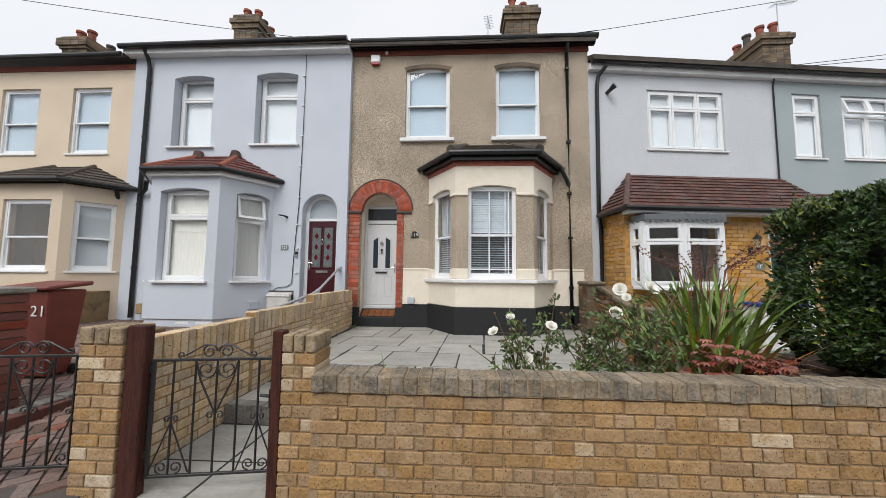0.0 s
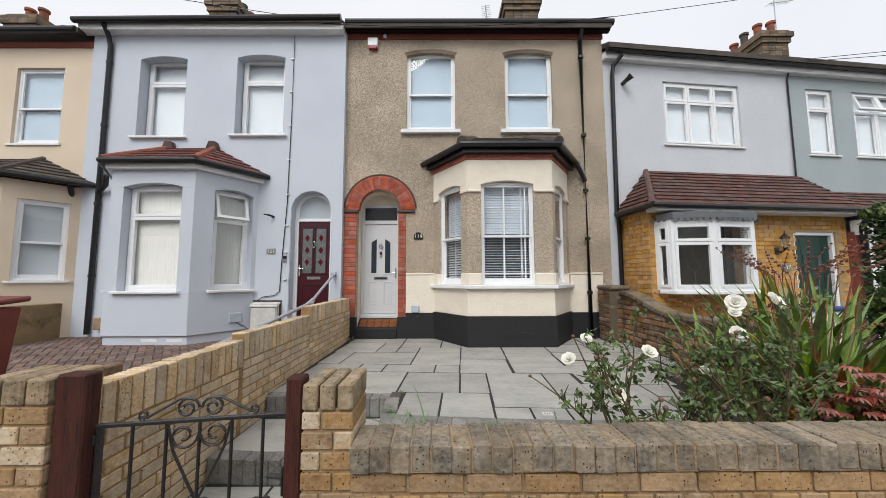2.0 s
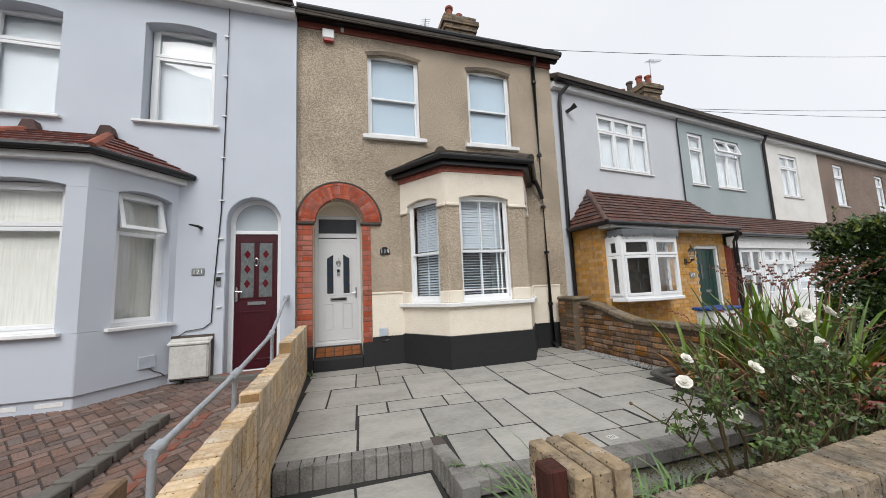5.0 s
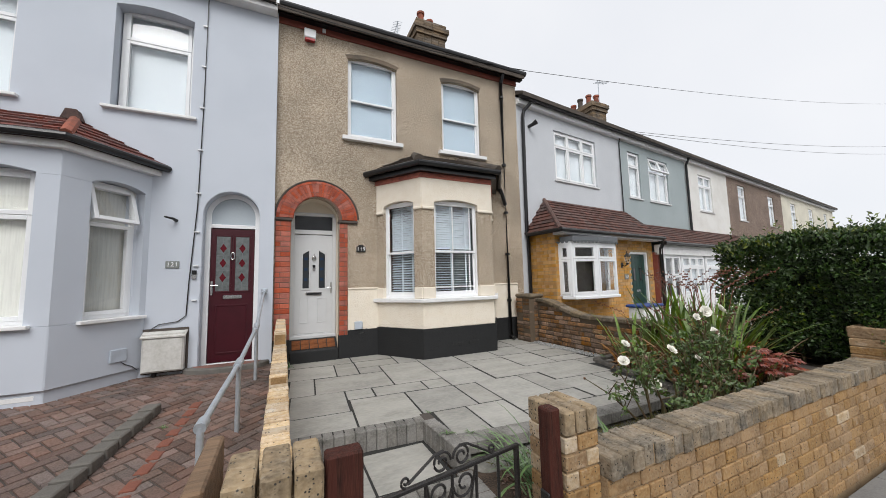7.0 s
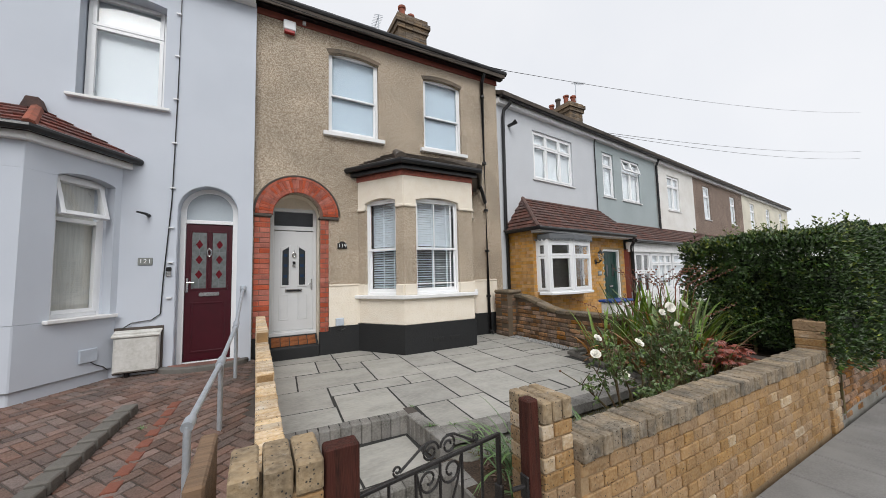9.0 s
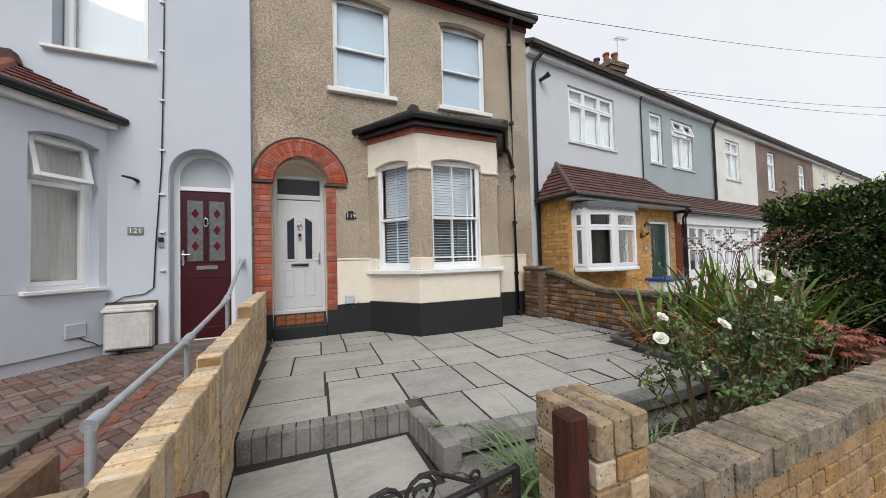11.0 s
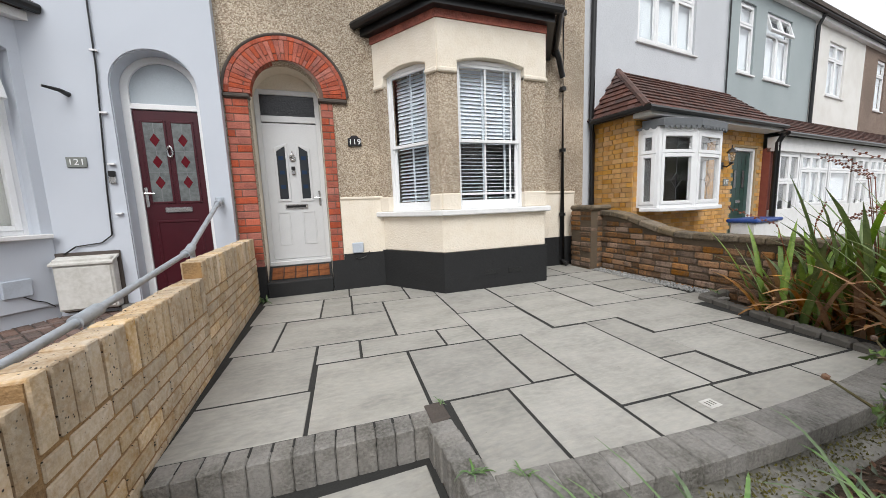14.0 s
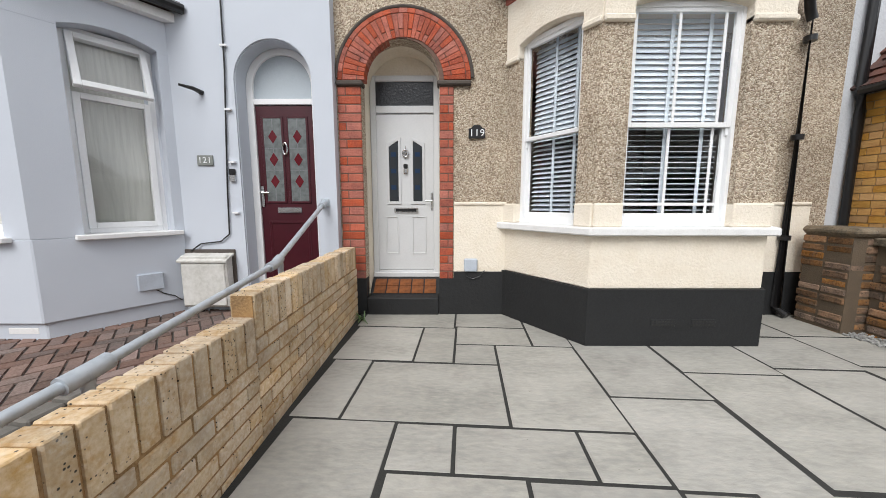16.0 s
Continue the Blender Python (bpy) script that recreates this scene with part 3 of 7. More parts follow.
BAY = [(-0.86, 9.0), (-0.18, 8.0), (1.52, 8.0), (2.20, 9.0)]
part("bay_plinth", bay_slab(bmesh.new(), BAY, 0.03, -0.3, 0.58), BLACK_PAINT, home, "black painted plinth of the bay")
part("bay_base", bay_slab(bmesh.new(), BAY, 0.0, 0.58, 1.11), CREAM, home, "cream rendered base of the bay", 0.01)
part("bay_sill", bay_slab(bmesh.new(), BAY, 0.09, 1.11, 1.19), WHITE_PAINT, home, "white sill running round the bay", 0.012)
part("bay_ceiling", bay_slab(bmesh.new(), BAY, -0.1, 3.4, 3.6), CREAM, home)
for n, (M, w) in enumerate(bay_faces(BAY)):
    a, b = (0.28, w - 0.37) if n == 1 else (0.20, w - 0.20)
    for x0, x1 in ((0, a), (b, w)):
        part("pier", boxed(x0, x1, 0.0, 0.2, 1.42, 3.06), PEBBLE, home, "pebbledash pier between bay windows", 0, M)
        part("pier_base", boxed(x0, x1, -0.025, 0.2, 1.19, 1.42), CREAM, home, "", 0.012, M)
        part("pier_cap", boxed(x0, x1, -0.04, 0.2, 3.03, 3.09), CREAM, home, "", 0.012, M)
    bm = plate(bmesh.new(), [(0, 3.05), (a, 3.05)] + headed(a, b, 3.05, 3.19, 0.075)[2:][::-1] + [(b, 3.05), (w, 3.05), (w, 3.70), (0, 3.70)], [], -0.015, 0.2)
    part("lintel", bm, CREAM, home, "cream rendered head over the bay windows", 0.006, M)
    window(home, M @ spot(a - 0.02, 0.07, 1.19), b - a + 0.04, 2.06, "sash", 0, None, "white sliding sash window", bars=n == 1)
part("brick_band", bay_slab(bmesh.new(), BAY, 0.03, 3.70, 3.80), RED_BRICK, home, "red brick course under the bay roof")
part("bay_fascia", bay_slab(bmesh.new(), BAY, 0.14, 3.80, 3.90), BLACK_PLASTIC, home, "black fascia of the bay roof")
g = [(x, y, 3.94) for x, y in inset(BAY, 0.22)]
part("bay_gutter", tube(bmesh.new(), g, 0.06, 10), BLACK_PLASTIC, home, "black gutter round the bay roof")


def hip_roof(name, plan, out, z0, z1, ridge, mat, house, label):
    """A hipped bay roof that leans on the wall."""
    e = [(x, y, z0) for x, y in inset(plan, out)]
    wall = plan[0][1]
    ins = ridge
    b = [(e[1][0] + ins, wall, z1), (e[2][0] - ins, wall, z1)]
    bm = bmesh.new()
    v = [bm.verts.new(p) for p in (*e, *b)]
    low = [bm.verts.new((p[0], p[1], z0 - 0.05)) for p in e]
    for f in ((v[0], v[1], v[4]), (v[1], v[2], v[5], v[4]), (v[2], v[3], v[5]), (low[0], low[1], low[2], low[3])):
        bm.faces.new(f)
    for i in range(3):
        bm.faces.new((low[i], low[i + 1], v[i + 1], v[i]))
    return part(name, bm, mat, house, label), e, b


_, e, b = hip_roof("bay_roof", BAY, 0.2, 3.97, 4.55, 0.35, ROOF_GREY, home, "dark tiled hipped roof of the bay")
for p, q in ((e[1], b[0]), (e[2], b[1])):
    part("hip_tile", tube(bmesh.new(), [Vector(p) + Vector((0, 0, 0.03)), q], [0.11, 0.08], 10), ROOF_GREY, home, "rounded hip tiles")

# low walls of the front: cream band and black plinth
for x0, x1 in ((-1.49, -0.84), (2.16, 2.93)):
    part("base_band", boxed(x0, x1, 8.975, 9.0, 0.56, 1.40), CREAM, home, "cream rendered base", 0)
    part("band_moulding", boxed(x0, x1, 8.955, 9.0, 1.40, 1.44), CREAM, home, "", 0.008)
    part("plinth", boxed(x0, x1, 8.96, 9.0, -0.3, 0.56), BLACK_PAINT, home, "black painted plinth")

# porch: jambs, arch and step
part("porch_reveal", plate(bmesh.new(), headed(-2.70, -1.58, -0.2, 2.87, 0.56, 20), [headed(-2.605, -1.675, -0.19, 2.87, 0.465, 20)], 9.17, 9.46), CREAM, home, "cream plastered reveal of the porch")
part("porch_back", plate(bmesh.new(), headed(-2.7, -1.58, -0.2, 2.87, 0.56, 20), [rect(-2.60, -1.68, 0.36, 3.08)], 9.46, 9.52), CREAM, home, "cream wall over the front door")
part("door_step", boxed(-2.60, -1.68, 8.94, 9.44, -0.3, 0.22), BLACK_PAINT, home, "black painted front step", 0.012)
DY = 9.43  # face of the front door
door = part("door", boxed(-2.525, -1.755, DY, DY + 0.045, 0.50, 2.60), DOOR_WHITE, home, "off-white front door with two narrow glazed panels", 0.004)
fr = ring(bmesh.new(), -2.60, -1.68, 0.42, 3.09, 0.075, DY - 0.01, DY + 0.065)
box(fr, -2.525, -1.755, DY - 0.01, DY + 0.065, 2.615, 2.71)
part("door_frame", fr, DOOR_WHITE, home, "", 0.006)
part("door_sill", boxed(-2.60, -1.68, DY - 0.06, DY - 0.011, 0.40, 0.47), DOOR_WHITE, home, "pale projecting door sill", 0.008)
part("fanlight", boxed(-2.525, -1.755, DY + 0.015, DY + 0.025, 2.71, 3.015), DARK_FROST, home, "dark textured fanlight")

# ---- the blue-grey house ----
blue = thing("terraced_house", (-5.8, 8.86, 0), "two-storey terraced house in smooth pale blue-grey render", "house", "houses of the terrace")
W1, W2 = (-7.66, -6.58, 4.56, 6.42), (-5.42, -4.31, 4.60, 6.46)
D121 = headed(-4.06, -3.15, -0.2, 2.85, 0.445, 18)
bm = plate(bmesh.new(), rect(-8.78, -2.91, -0.4, 7.1), [headed(*W1, 0.075), headed(*W2, 0.075), D121, rect(-7.3, -5.2, 0.4, 3.2)], 8.86, 9.22)
part("wall", bm, BLUE_RENDER, blue, "pale blue-grey rendered front wall")
part("rear_wall", boxed(-8.6, -3.0, 16.3, 16.5, -0.4, 7.1), BLUE_RENDER, blue)
part("side_wall", boxed(-8.78, -8.6, 9.22, 16.5, -0.4, 7.1), BLUE_RENDER, blue)
part("side_wall", boxed(-3.07, -2.91, 9.22, 16.5, -0.4, 7.1), BLUE_RENDER, blue)
part("upper_floor", boxed(-8.6, -3.07, 9.23, 16.3, 3.6, 3.8), DARK_ROOM, blue)
bm = prism(bmesh.new(), [(-9.0, 8.56, 7.2), (-9.0, 12.7, 9.3), (-9.0, 16.9, 7.2), (-9.0, 16.9, 7.1), (-9.0, 12.7, 9.2), (-9.0, 8.56, 7.1)], (6.04, 0, 0))
part("roof", bm, ROOF_GREY, blue, "dark tiled pitched roof")
part("fascia", boxed(-8.95, -2.93, 8.64, 8.86, 7.0, 7.14), WHITE_PAINT, blue, "white fascia and soffit", 0.005)
part("gutter", tube(bmesh.new(), [(-8.98, 8.56, 7.16), (-2.95, 8.56, 7.22)], 0.07, 10), BLACK_PLASTIC, blue, "black plastic gutter")
for x0, x1, z0, z1 in (W1, W2):
    window(blue, spot(x0 + 0.02, 9.1, z0), x1 - x0 - 0.04, z1 - z0 + 0.1, "casement", 0, (0.12, 0.12, 0.32, 0.05, WHITE_PAINT), "white plastic window set deep in the render", BLIND)
BAY2 = [(-7.85, 8.86), (-7.12, 7.86), (-5.50, 7.86), (-4.80, 8.86)]
part("bay_plinth", bay_slab(bmesh.new(), BAY2, -0.04, -0.4, 0.25), BLUE_RENDER, blue, "", 0.01)
part("bay_base", bay_slab(bmesh.new(), BAY2, 0.0, 0.25, 1.08), BLUE_RENDER, blue, "", 0.01)
for n, (M, w) in enumerate(bay_faces(BAY2)):
    a, b = (0.24, w - 0.24) if n == 1 else ((0.36, w - 0.1) if n == 2 else (0.1, w - 0.36))
    for x0, x1 in ((0, a), (b, w)):
        part("pier", boxed(x0, x1, 0.0, 0.3, 1.08, 3.12), BLUE_RENDER, blue, "", 0, M)
    bm = plate(bmesh.new(), [(0, 3.10), (a, 3.10)] + headed(a, b, 3.0, 3.12, 0.08)[2:][::-1] + [(b, 3.10), (w, 3.10), (w, 3.46), (0, 3.46)], [], -0.002, 0.3)
    part("lintel", bm, BLUE_RENDER, blue, "", 0.004, M)
    window(blue, M @ spot(a + 0.01, 0.17, 1.10), b - a - 0.02, 2.08, "casement", 0, (0.08, 0.08, 0.25, 0.05, WHITE_PAINT), "white plastic bay window", NET, (), n == 2)
part("bay_fascia", bay_slab(bmesh.new(), BAY2, 0.1, 3.46, 3.56), WHITE_PAINT, blue, "white fascia of the bay roof", 0.006)
part("bay_gutter", tube(bmesh.new(), [(x, y, 3.60) for x, y in inset(BAY2, 0.18)], 0.055, 10), BLACK_PLASTIC, blue, "black gutter round the bay roof")
_, e, b = hip_roof("bay_roof", BAY2, 0.16, 3.63, 4.28, 0.4, ROOF_BROWN, blue, "red-brown tiled hipped roof of the bay")
for p, q in ((e[1], b[0]), (e[2], b[1])):
    part("hip_tile", tube(bmesh.new(), [p, q], 0.075, 8), TERRACOTTA, blue, "terracotta hip tiles")
    part("hip_end", prism(bmesh.new(), [(q[0] - 0.13, q[1] - 0.16, q[2] - 0.06), (q[0] + 0.13, q[1] - 0.16, q[2] - 0.06), (q[0] + 0.07, q[1] - 0.16, q[2] + 0.12), (q[0] - 0.07, q[1] - 0.16, q[2] + 0.12)], (0, 0.15, 0)), ROOF_BROWN, blue, "dark capped end of the hip", 0.01)
part("door_reveal", plate(bmesh.new(), headed(-4.10, -3.11, -0.2, 2.85, 0.485, 18), [headed(-4.05, -3.16, -0.19, 2.85, 0.435, 18)], 8.88, 9.3), BLUE_RENDER, blue)
door2 = part("door", boxed(-3.96, -3.25, 9.10, 9.15, 0.16, 2.62), MAROON, blue, "maroon front door with leaded glass panels", 0.004)
bm = plate(bmesh.new(), headed(-4.05, -3.16, 0.08, 2.85, 0.435, 18), [headed(-3.965, -3.245, 0.15, 2.85, 0.36, 18)], 9.08, 9.16)
box(bm, -3.965, -3.245, 9.08, 9.16, 2.63, 2.70)
part("door_frame", bm, UPVC, blue, "", 0.005)
part("fanlight", plate(bmesh.new(), headed(-3.965, -3.245, 2.7, 2.85, 0.36, 18), [], 9.115, 9.125), FROSTED, blue, "round-headed frosted fanlight")

# ---- the beige house ----
beige = thing("terraced_house", (-11.8, 8.9, 0), "two-storey terraced house in beige render with a hipped bay", "house", "houses of the terrace")
part("wall", plate(bmesh.new(), rect(-14.8, -8.78, -0.4, 6.85), [rect(-10.54, -9.44, 4.42, 6.24), rect(-12.59, -11.49, 4.42, 6.24), rect(-11.2, -9.2, 0.6, 3.0)], 8.9, 9.16), BEIGE_RENDER, beige, "beige rendered front wall")
part("side_wall", boxed(-14.8, -14.6, 9.16, 16.5, -0.4, 6.8), BEIGE_RENDER, beige)
part("rear_wall", boxed(-14.6, -8.8, 16.3, 16.5, -0.4, 6.8), BEIGE_RENDER, beige)
bm = prism(bmesh.new(), [(-15, 8.6, 7.0), (-15, 12.7, 9.1), (-15, 16.9, 7.0), (-15, 16.9, 6.9), (-15, 12.7, 9.0), (-15, 8.6, 6.9)], (6.1, 0, 0))
part("roof", bm, ROOF_GREY, beige, "dark tiled pitched roof")
part("gutter", tube(bmesh.new(), [(-15, 8.6, 6.93), (-8.95, 8.6, 6.97)], 0.07, 10), BLACK_PLASTIC, beige, "black plastic gutter")
part("brick_band", boxed(-14.8, -8.8, 8.87, 8.9, 6.72, 6.86), RED_WALL, beige, "dark brick course below the eaves")
for x0 in (-10.54, -12.59):
    window(beige, spot(x0, 8.96, 4.42), 1.10, 1.82, "sash", 0, (0.07, 0.07, 0.1, 0.05, WHITE_PAINT), "white sliding sash window", BLIND_SKY)

# ---- the terrace running on, turned a little away ----
ROW = spot(3.15, 9.02, 0, 6.5)
ROWS117 = [
    ("light grey roughcast house with a tiled porch roof over golden brick", GREY_RENDER, 0.0, 5.0),
    ("grey-green rendered terraced house with a glazed white porch", GREEN_RENDER, 5.0, 10.0),
    ("off-white rendered terraced house with a glazed porch", WHITE_RENDER, 10.0, 14.4),
    ("brown pebbledashed terraced house", PEBBLE_BROWN, 14.4, 18.8),
    ("brown pebbledashed terraced house", PEBBLE_BROWN, 18.8, 22.8),
    ("pale cream terraced house far along the street", CREAM_FAR, 22.8, 27.4),
    ("pale cream terraced house far along the street", CREAM_FAR, 27.4, 31.6),
    ("pale cream terraced house far along the street", CREAM_FAR, 31.6, 36.0),
]
WINDOWS = [
    [(1.55, 3.62, 4.50, 6.08, (0.68, 1.38))], [(5.55, 6.35, 4.40, 6.15, ()), (6.95, 8.45, 4.40, 6.15, (0.75,))],
    [(11.2, 12.6, 4.4, 6.1, (0.7,))], [(15.8, 16.8, 4.3, 6.2, ())], [(20.3, 21.3, 4.3, 6.1, ())], [(24.6, 25.7, 4.3, 6.1, ())], [(28.8, 29.9, 4.3, 6.1, ())], [(33, 34, 4.3, 6.1, ())],
]
row_houses = []
for (label, mat, u0, u1), wins in zip(ROWS117, WINDOWS):
    h = thing("terraced_house", ROW @ Vector(((u0 + u1) / 2, 0, 0)), label, "house", "houses of the terrace")
    row_houses.append(h)
    part("wall", plate(bmesh.new(), rect(u0, u1, -0.6, 6.72), [rect(*w[:4]) for w in wins], 0, 0.26), mat, h, "", 0, ROW)
    part("rear_wall", boxed(u0 + 0.1, u1 - 0.1, 7.3, 7.5, -0.6, 6.6), mat, h, "", 0, ROW)
    part("party_wall", boxed(u0, u0 + 0.1, 0.26, 7.5, -0.6, 6.6), mat, h, "", 0, ROW)
    part("party_wall", boxed(u1 - 0.1, u1, 0.26, 7.5, -0.6, 6.6), mat, h, "", 0, ROW)
    bm = prism(bmesh.new(), [(u0, -0.32, 6.74), (u0, 3.7, 8.7), (u0, 7.9, 6.74), (u0, 7.9, 6.62), (u0, 3.7, 8.58), (u0, -0.32, 6.62)], (u1 - u0, 0, 0))
    part("roof", bm, ROOF_GREY, h, "dark tiled pitched roof", 0, ROW)
    part("fascia", boxed(u0, u1, -0.14, 0, 6.47, 6.62), WHITE_PAINT, h, "white fascia board", 0, ROW)
    part("gutter", tube(bmesh.new(), [(u0, -0.22, 6.65), (u1, -0.22, 6.65)], 0.07, 8), BLACK_PLASTIC, h, "black plastic gutter", 0, ROW)
    for x0, x1, z0, z1, cols in wins:
        window(h, ROW @ spot(x0, 0.05, z0), x1 - x0, z1 - z0, "casement", 0, (0.06, 0.06, 0.1, 0.04, WHITE_PAINT), "white plastic casement window", BLIND, cols, cols == (0.75,))
grey = row_houses[0]

# ---- paths, steps and patio ----
WX = -2.69
structure("patio_base", prism(bmesh.new(), [(WX, 5.38, -0.6), (-1.18, 5.35, -0.6), (-1.12, 4.72, -0.6), (0.6, 4.55, -0.6), (2.45, 4.6, -0.6), (2.5, 6.3, -0.6), (3.3, 6.4, -0.6), (3.3, 9.0, -0.6), (WX, 9.05, -0.6)], (0, 0, 0.597)), JOINT, "dark bed of the patio slabs")
structure("landing", boxed(WX, -1.3, 4.42, 5.38, -0.6, -0.204), JOINT, "")
structure("path_base", boxed(WX, -1.3, 3.0, 4.42, -0.8, PAVE - 0.004), JOINT, "")

rnd = random.Random(7)
# ---- bed, concrete haunch and grounds beside ----
structure("concrete_haunch", prism(bmesh.new(), [(-1.24, 4.62, -0.6), (-1.05, 4.36, -0.6), (0.2, 4.28, -0.6), (1.6, 4.3, -0.6), (1.6, 4.6, -0.6), (-1.2, 4.8, -0.6)], (0, 0, 0.44)), CONCRETE, "rough concrete haunch under the kerb", 0.03)


def lie(y):
    """Height of the neighbour's forecourt at y: level by the house, falling to the pavement."""
    return 0.09 if y > 7.6 else 0.09 - (7.6 - y) / 4.7 * 0.44


structure("forecourt", prism(bmesh.new(), [(-15, 9.0, 0.075), (WX - 0.12, 9.0, 0.075), (WX - 0.12, 7.6, 0.075), (WX - 0.12, 2.9, -0.365), (-15, 2.9, -0.365), (-15, 7.6, 0.075)][::-1], (0, 0, -0.5)), MORTAR_DARK, "dark bed of the block paving")
structure("side_ground", prism(bmesh.new(), [(3.2, 3.0, -0.3), (60, 3.0, -0.3), (60, 15, 0.0), (3.2, 9.0, 0.0)], (0, 0, -0.5)), CONCRETE, "concrete front gardens along the terrace")

# ---- front garden wall ----
COURSE, LONG = 0.0925, 0.268
stretcher = brick_mesh("brick", LONG - 0.012, 0.21, COURSE - 0.011, STOCK, 0.005)
stretcher_pale = brick_mesh("brick", LONG - 0.012, 0.21, COURSE - 0.011, STOCK_PALE, 0.005)
header = brick_mesh("brick", LONG / 2 - 0.012, 0.21, COURSE - 0.011, STOCK, 0.005)
header_pale = brick_mesh("brick", LONG / 2 - 0.012, 0.21, COURSE - 0.011, STOCK_PALE, 0.005)
coping_brick = brick_mesh("coping_brick", 0.0885, 0.245, 0.122, COPING, 0.006)

front = tagged(thing("garden_wall", (1.1, 3.08, PAVE), "low yellow stock brick garden wall with a lichened coping", "wall"), kind="")
part("mortar", boxed(-1.115, 3.29, 2.994, 3.176, PAVE - 0.3, 0.435), MORTAR, front)
part("mortar", boxed(-1.10, 3.26, 2.972, 3.198, 0.436, 0.551), MORTAR, front)
for c in range(9):
    z = -0.397 + c * COURSE
    step = LONG if c % 2 == 0 else LONG / 2
    x = -1.12 + (0 if c % 2 == 0 else LONG / 4)
    while x + step < 3.31:
        pale = rnd.random() < 0.035
        me = (stretcher_pale if pale else stretcher) if c % 2 == 0 else (header_pale if pale else header)
        piece("brick", me, front, x + step / 2, 3.085 + rnd.uniform(-0.004, 0.004), z + rnd.uniform(-0.002, 0.002))
        x += step
x = -1.07
while x < 3.24:
    piece("coping_brick", coping_brick, front, x, 3.085 + rnd.uniform(-0.006, 0.006), 0.438 + rnd.uniform(-0.006, 0.005), rnd.uniform(-1.5, 1.5), rnd.uniform(-1, 1))
    x += 0.094


def pier(name, x0, x1, y0, y1, top, label, caps, weather):
    """A square brick pier with bricks on edge on top; bricks lie crosswise in alternate courses."""
    p = thing(name, ((x0 + x1) / 2, (y0 + y1) / 2, PAVE), label, "pier", "gate piers")
    part("mortar", boxed(x0 + 0.012, x1 - 0.012, y0 + 0.012, y1 - 0.012, PAVE - 0.3, top - 0.12), MORTAR, p)
    n = int((top - 0.12 - PAVE) / COURSE + 0.5)
    w, d = x1 - x0, y1 - y0
    for c in range(n):
        z = top - 0.125 - (c + 1) * COURSE
        cut = 0.62 if c % 2 else 0.38
        for a, b in ((0, cut), (cut, 1)):
            me = meshed("brick", boxed(-w * (b - a) / 2 + 0.005, w * (b - a) / 2 - 0.005, -d / 2, d / 2, 0, COURSE - 0.012), STOCK_PALE if rnd.random() < 0.22 else STOCK, 0.005)
            piece("brick", me, p, x0 + w * (a + b) / 2, (y0 + y1) / 2, z)
    for k in range(caps):
        w1 = w / caps
        me = meshed("cap_brick", boxed(-w1 / 2 + 0.006, w1 / 2 - 0.006, -d / 2 - 0.008, d / 2 + 0.008, 0, 0.125), CAP if weather else STOCK, 0.008)
        piece("cap_brick", me, p, x0 + w1 * (k + 0.5), (y0 + y1) / 2, top - 0.128, 0, rnd.uniform(-1, 1))
    return p


pier("gate_pier", -1.37, -1.115, 3.03, 3.33, 0.82, "square yellow stock brick gate pier beside the wall", 3, True)
pier("gate_pier", -2.93, -2.58, 3.03, 3.30, 0.85, "square yellow stock brick gate pier with white efflorescence", 3, True)
pier("end_pier", 3.24, 3.56, 2.96, 3.24, 0.90, "short yellow brick pier closing the garden wall", 1, False)
for x0, x1, top in ((-2.578, -2.43, 0.86), (-1.455, -1.372, 0.84)):
    post = part("gate_post", boxed(x0, x1, 3.05, 3.14, PAVE - 0.05, top), TIMBER_RED, None, "", 0.008)
    tagged(post, "dark red stained timber gate post fixed to a brick pier", "post", "gate posts")
latch = part("gate_latch", boxed(-1.47, -1.455, 3.06, 3.13, 0.28, 0.42), BLACK_IRON, None, "black iron gate latch on the timber post", 0.006)
tagged(latch, "", "latch")
part("keeper", tube(bmesh.new(), [(-1.47, 3.09, 0.36), (-1.55, 3.10, 0.36)], 0.013), BLACK_IRON, latch)

# ---- wall between the two front gardens ----
side = thing("garden_wall", (WX - 0.07, 6.1, PAVE), "stepped yellow stock brick wall with upright soldier bricks on top", "wall")
soldier = brick_mesh("soldier_brick", 0.081, 0.144, 0.262, STOCK_SIDE, 0.005)
soldier_b = brick_mesh("soldier_brick", 0.081, 0.144, 0.262, STOCK_PALE, 0.005)
side_long = [brick_mesh("brick", LONG - 0.015, 0.136, COURSE - 0.014, m, 0.005) for m in (STOCK_SIDE, STOCK_PALE)]
side_short = [brick_mesh("brick", LONG / 2 - 0.012, 0.136, COURSE - 0.014, m, 0.005) for m in (STOCK_SIDE, STOCK_PALE)]
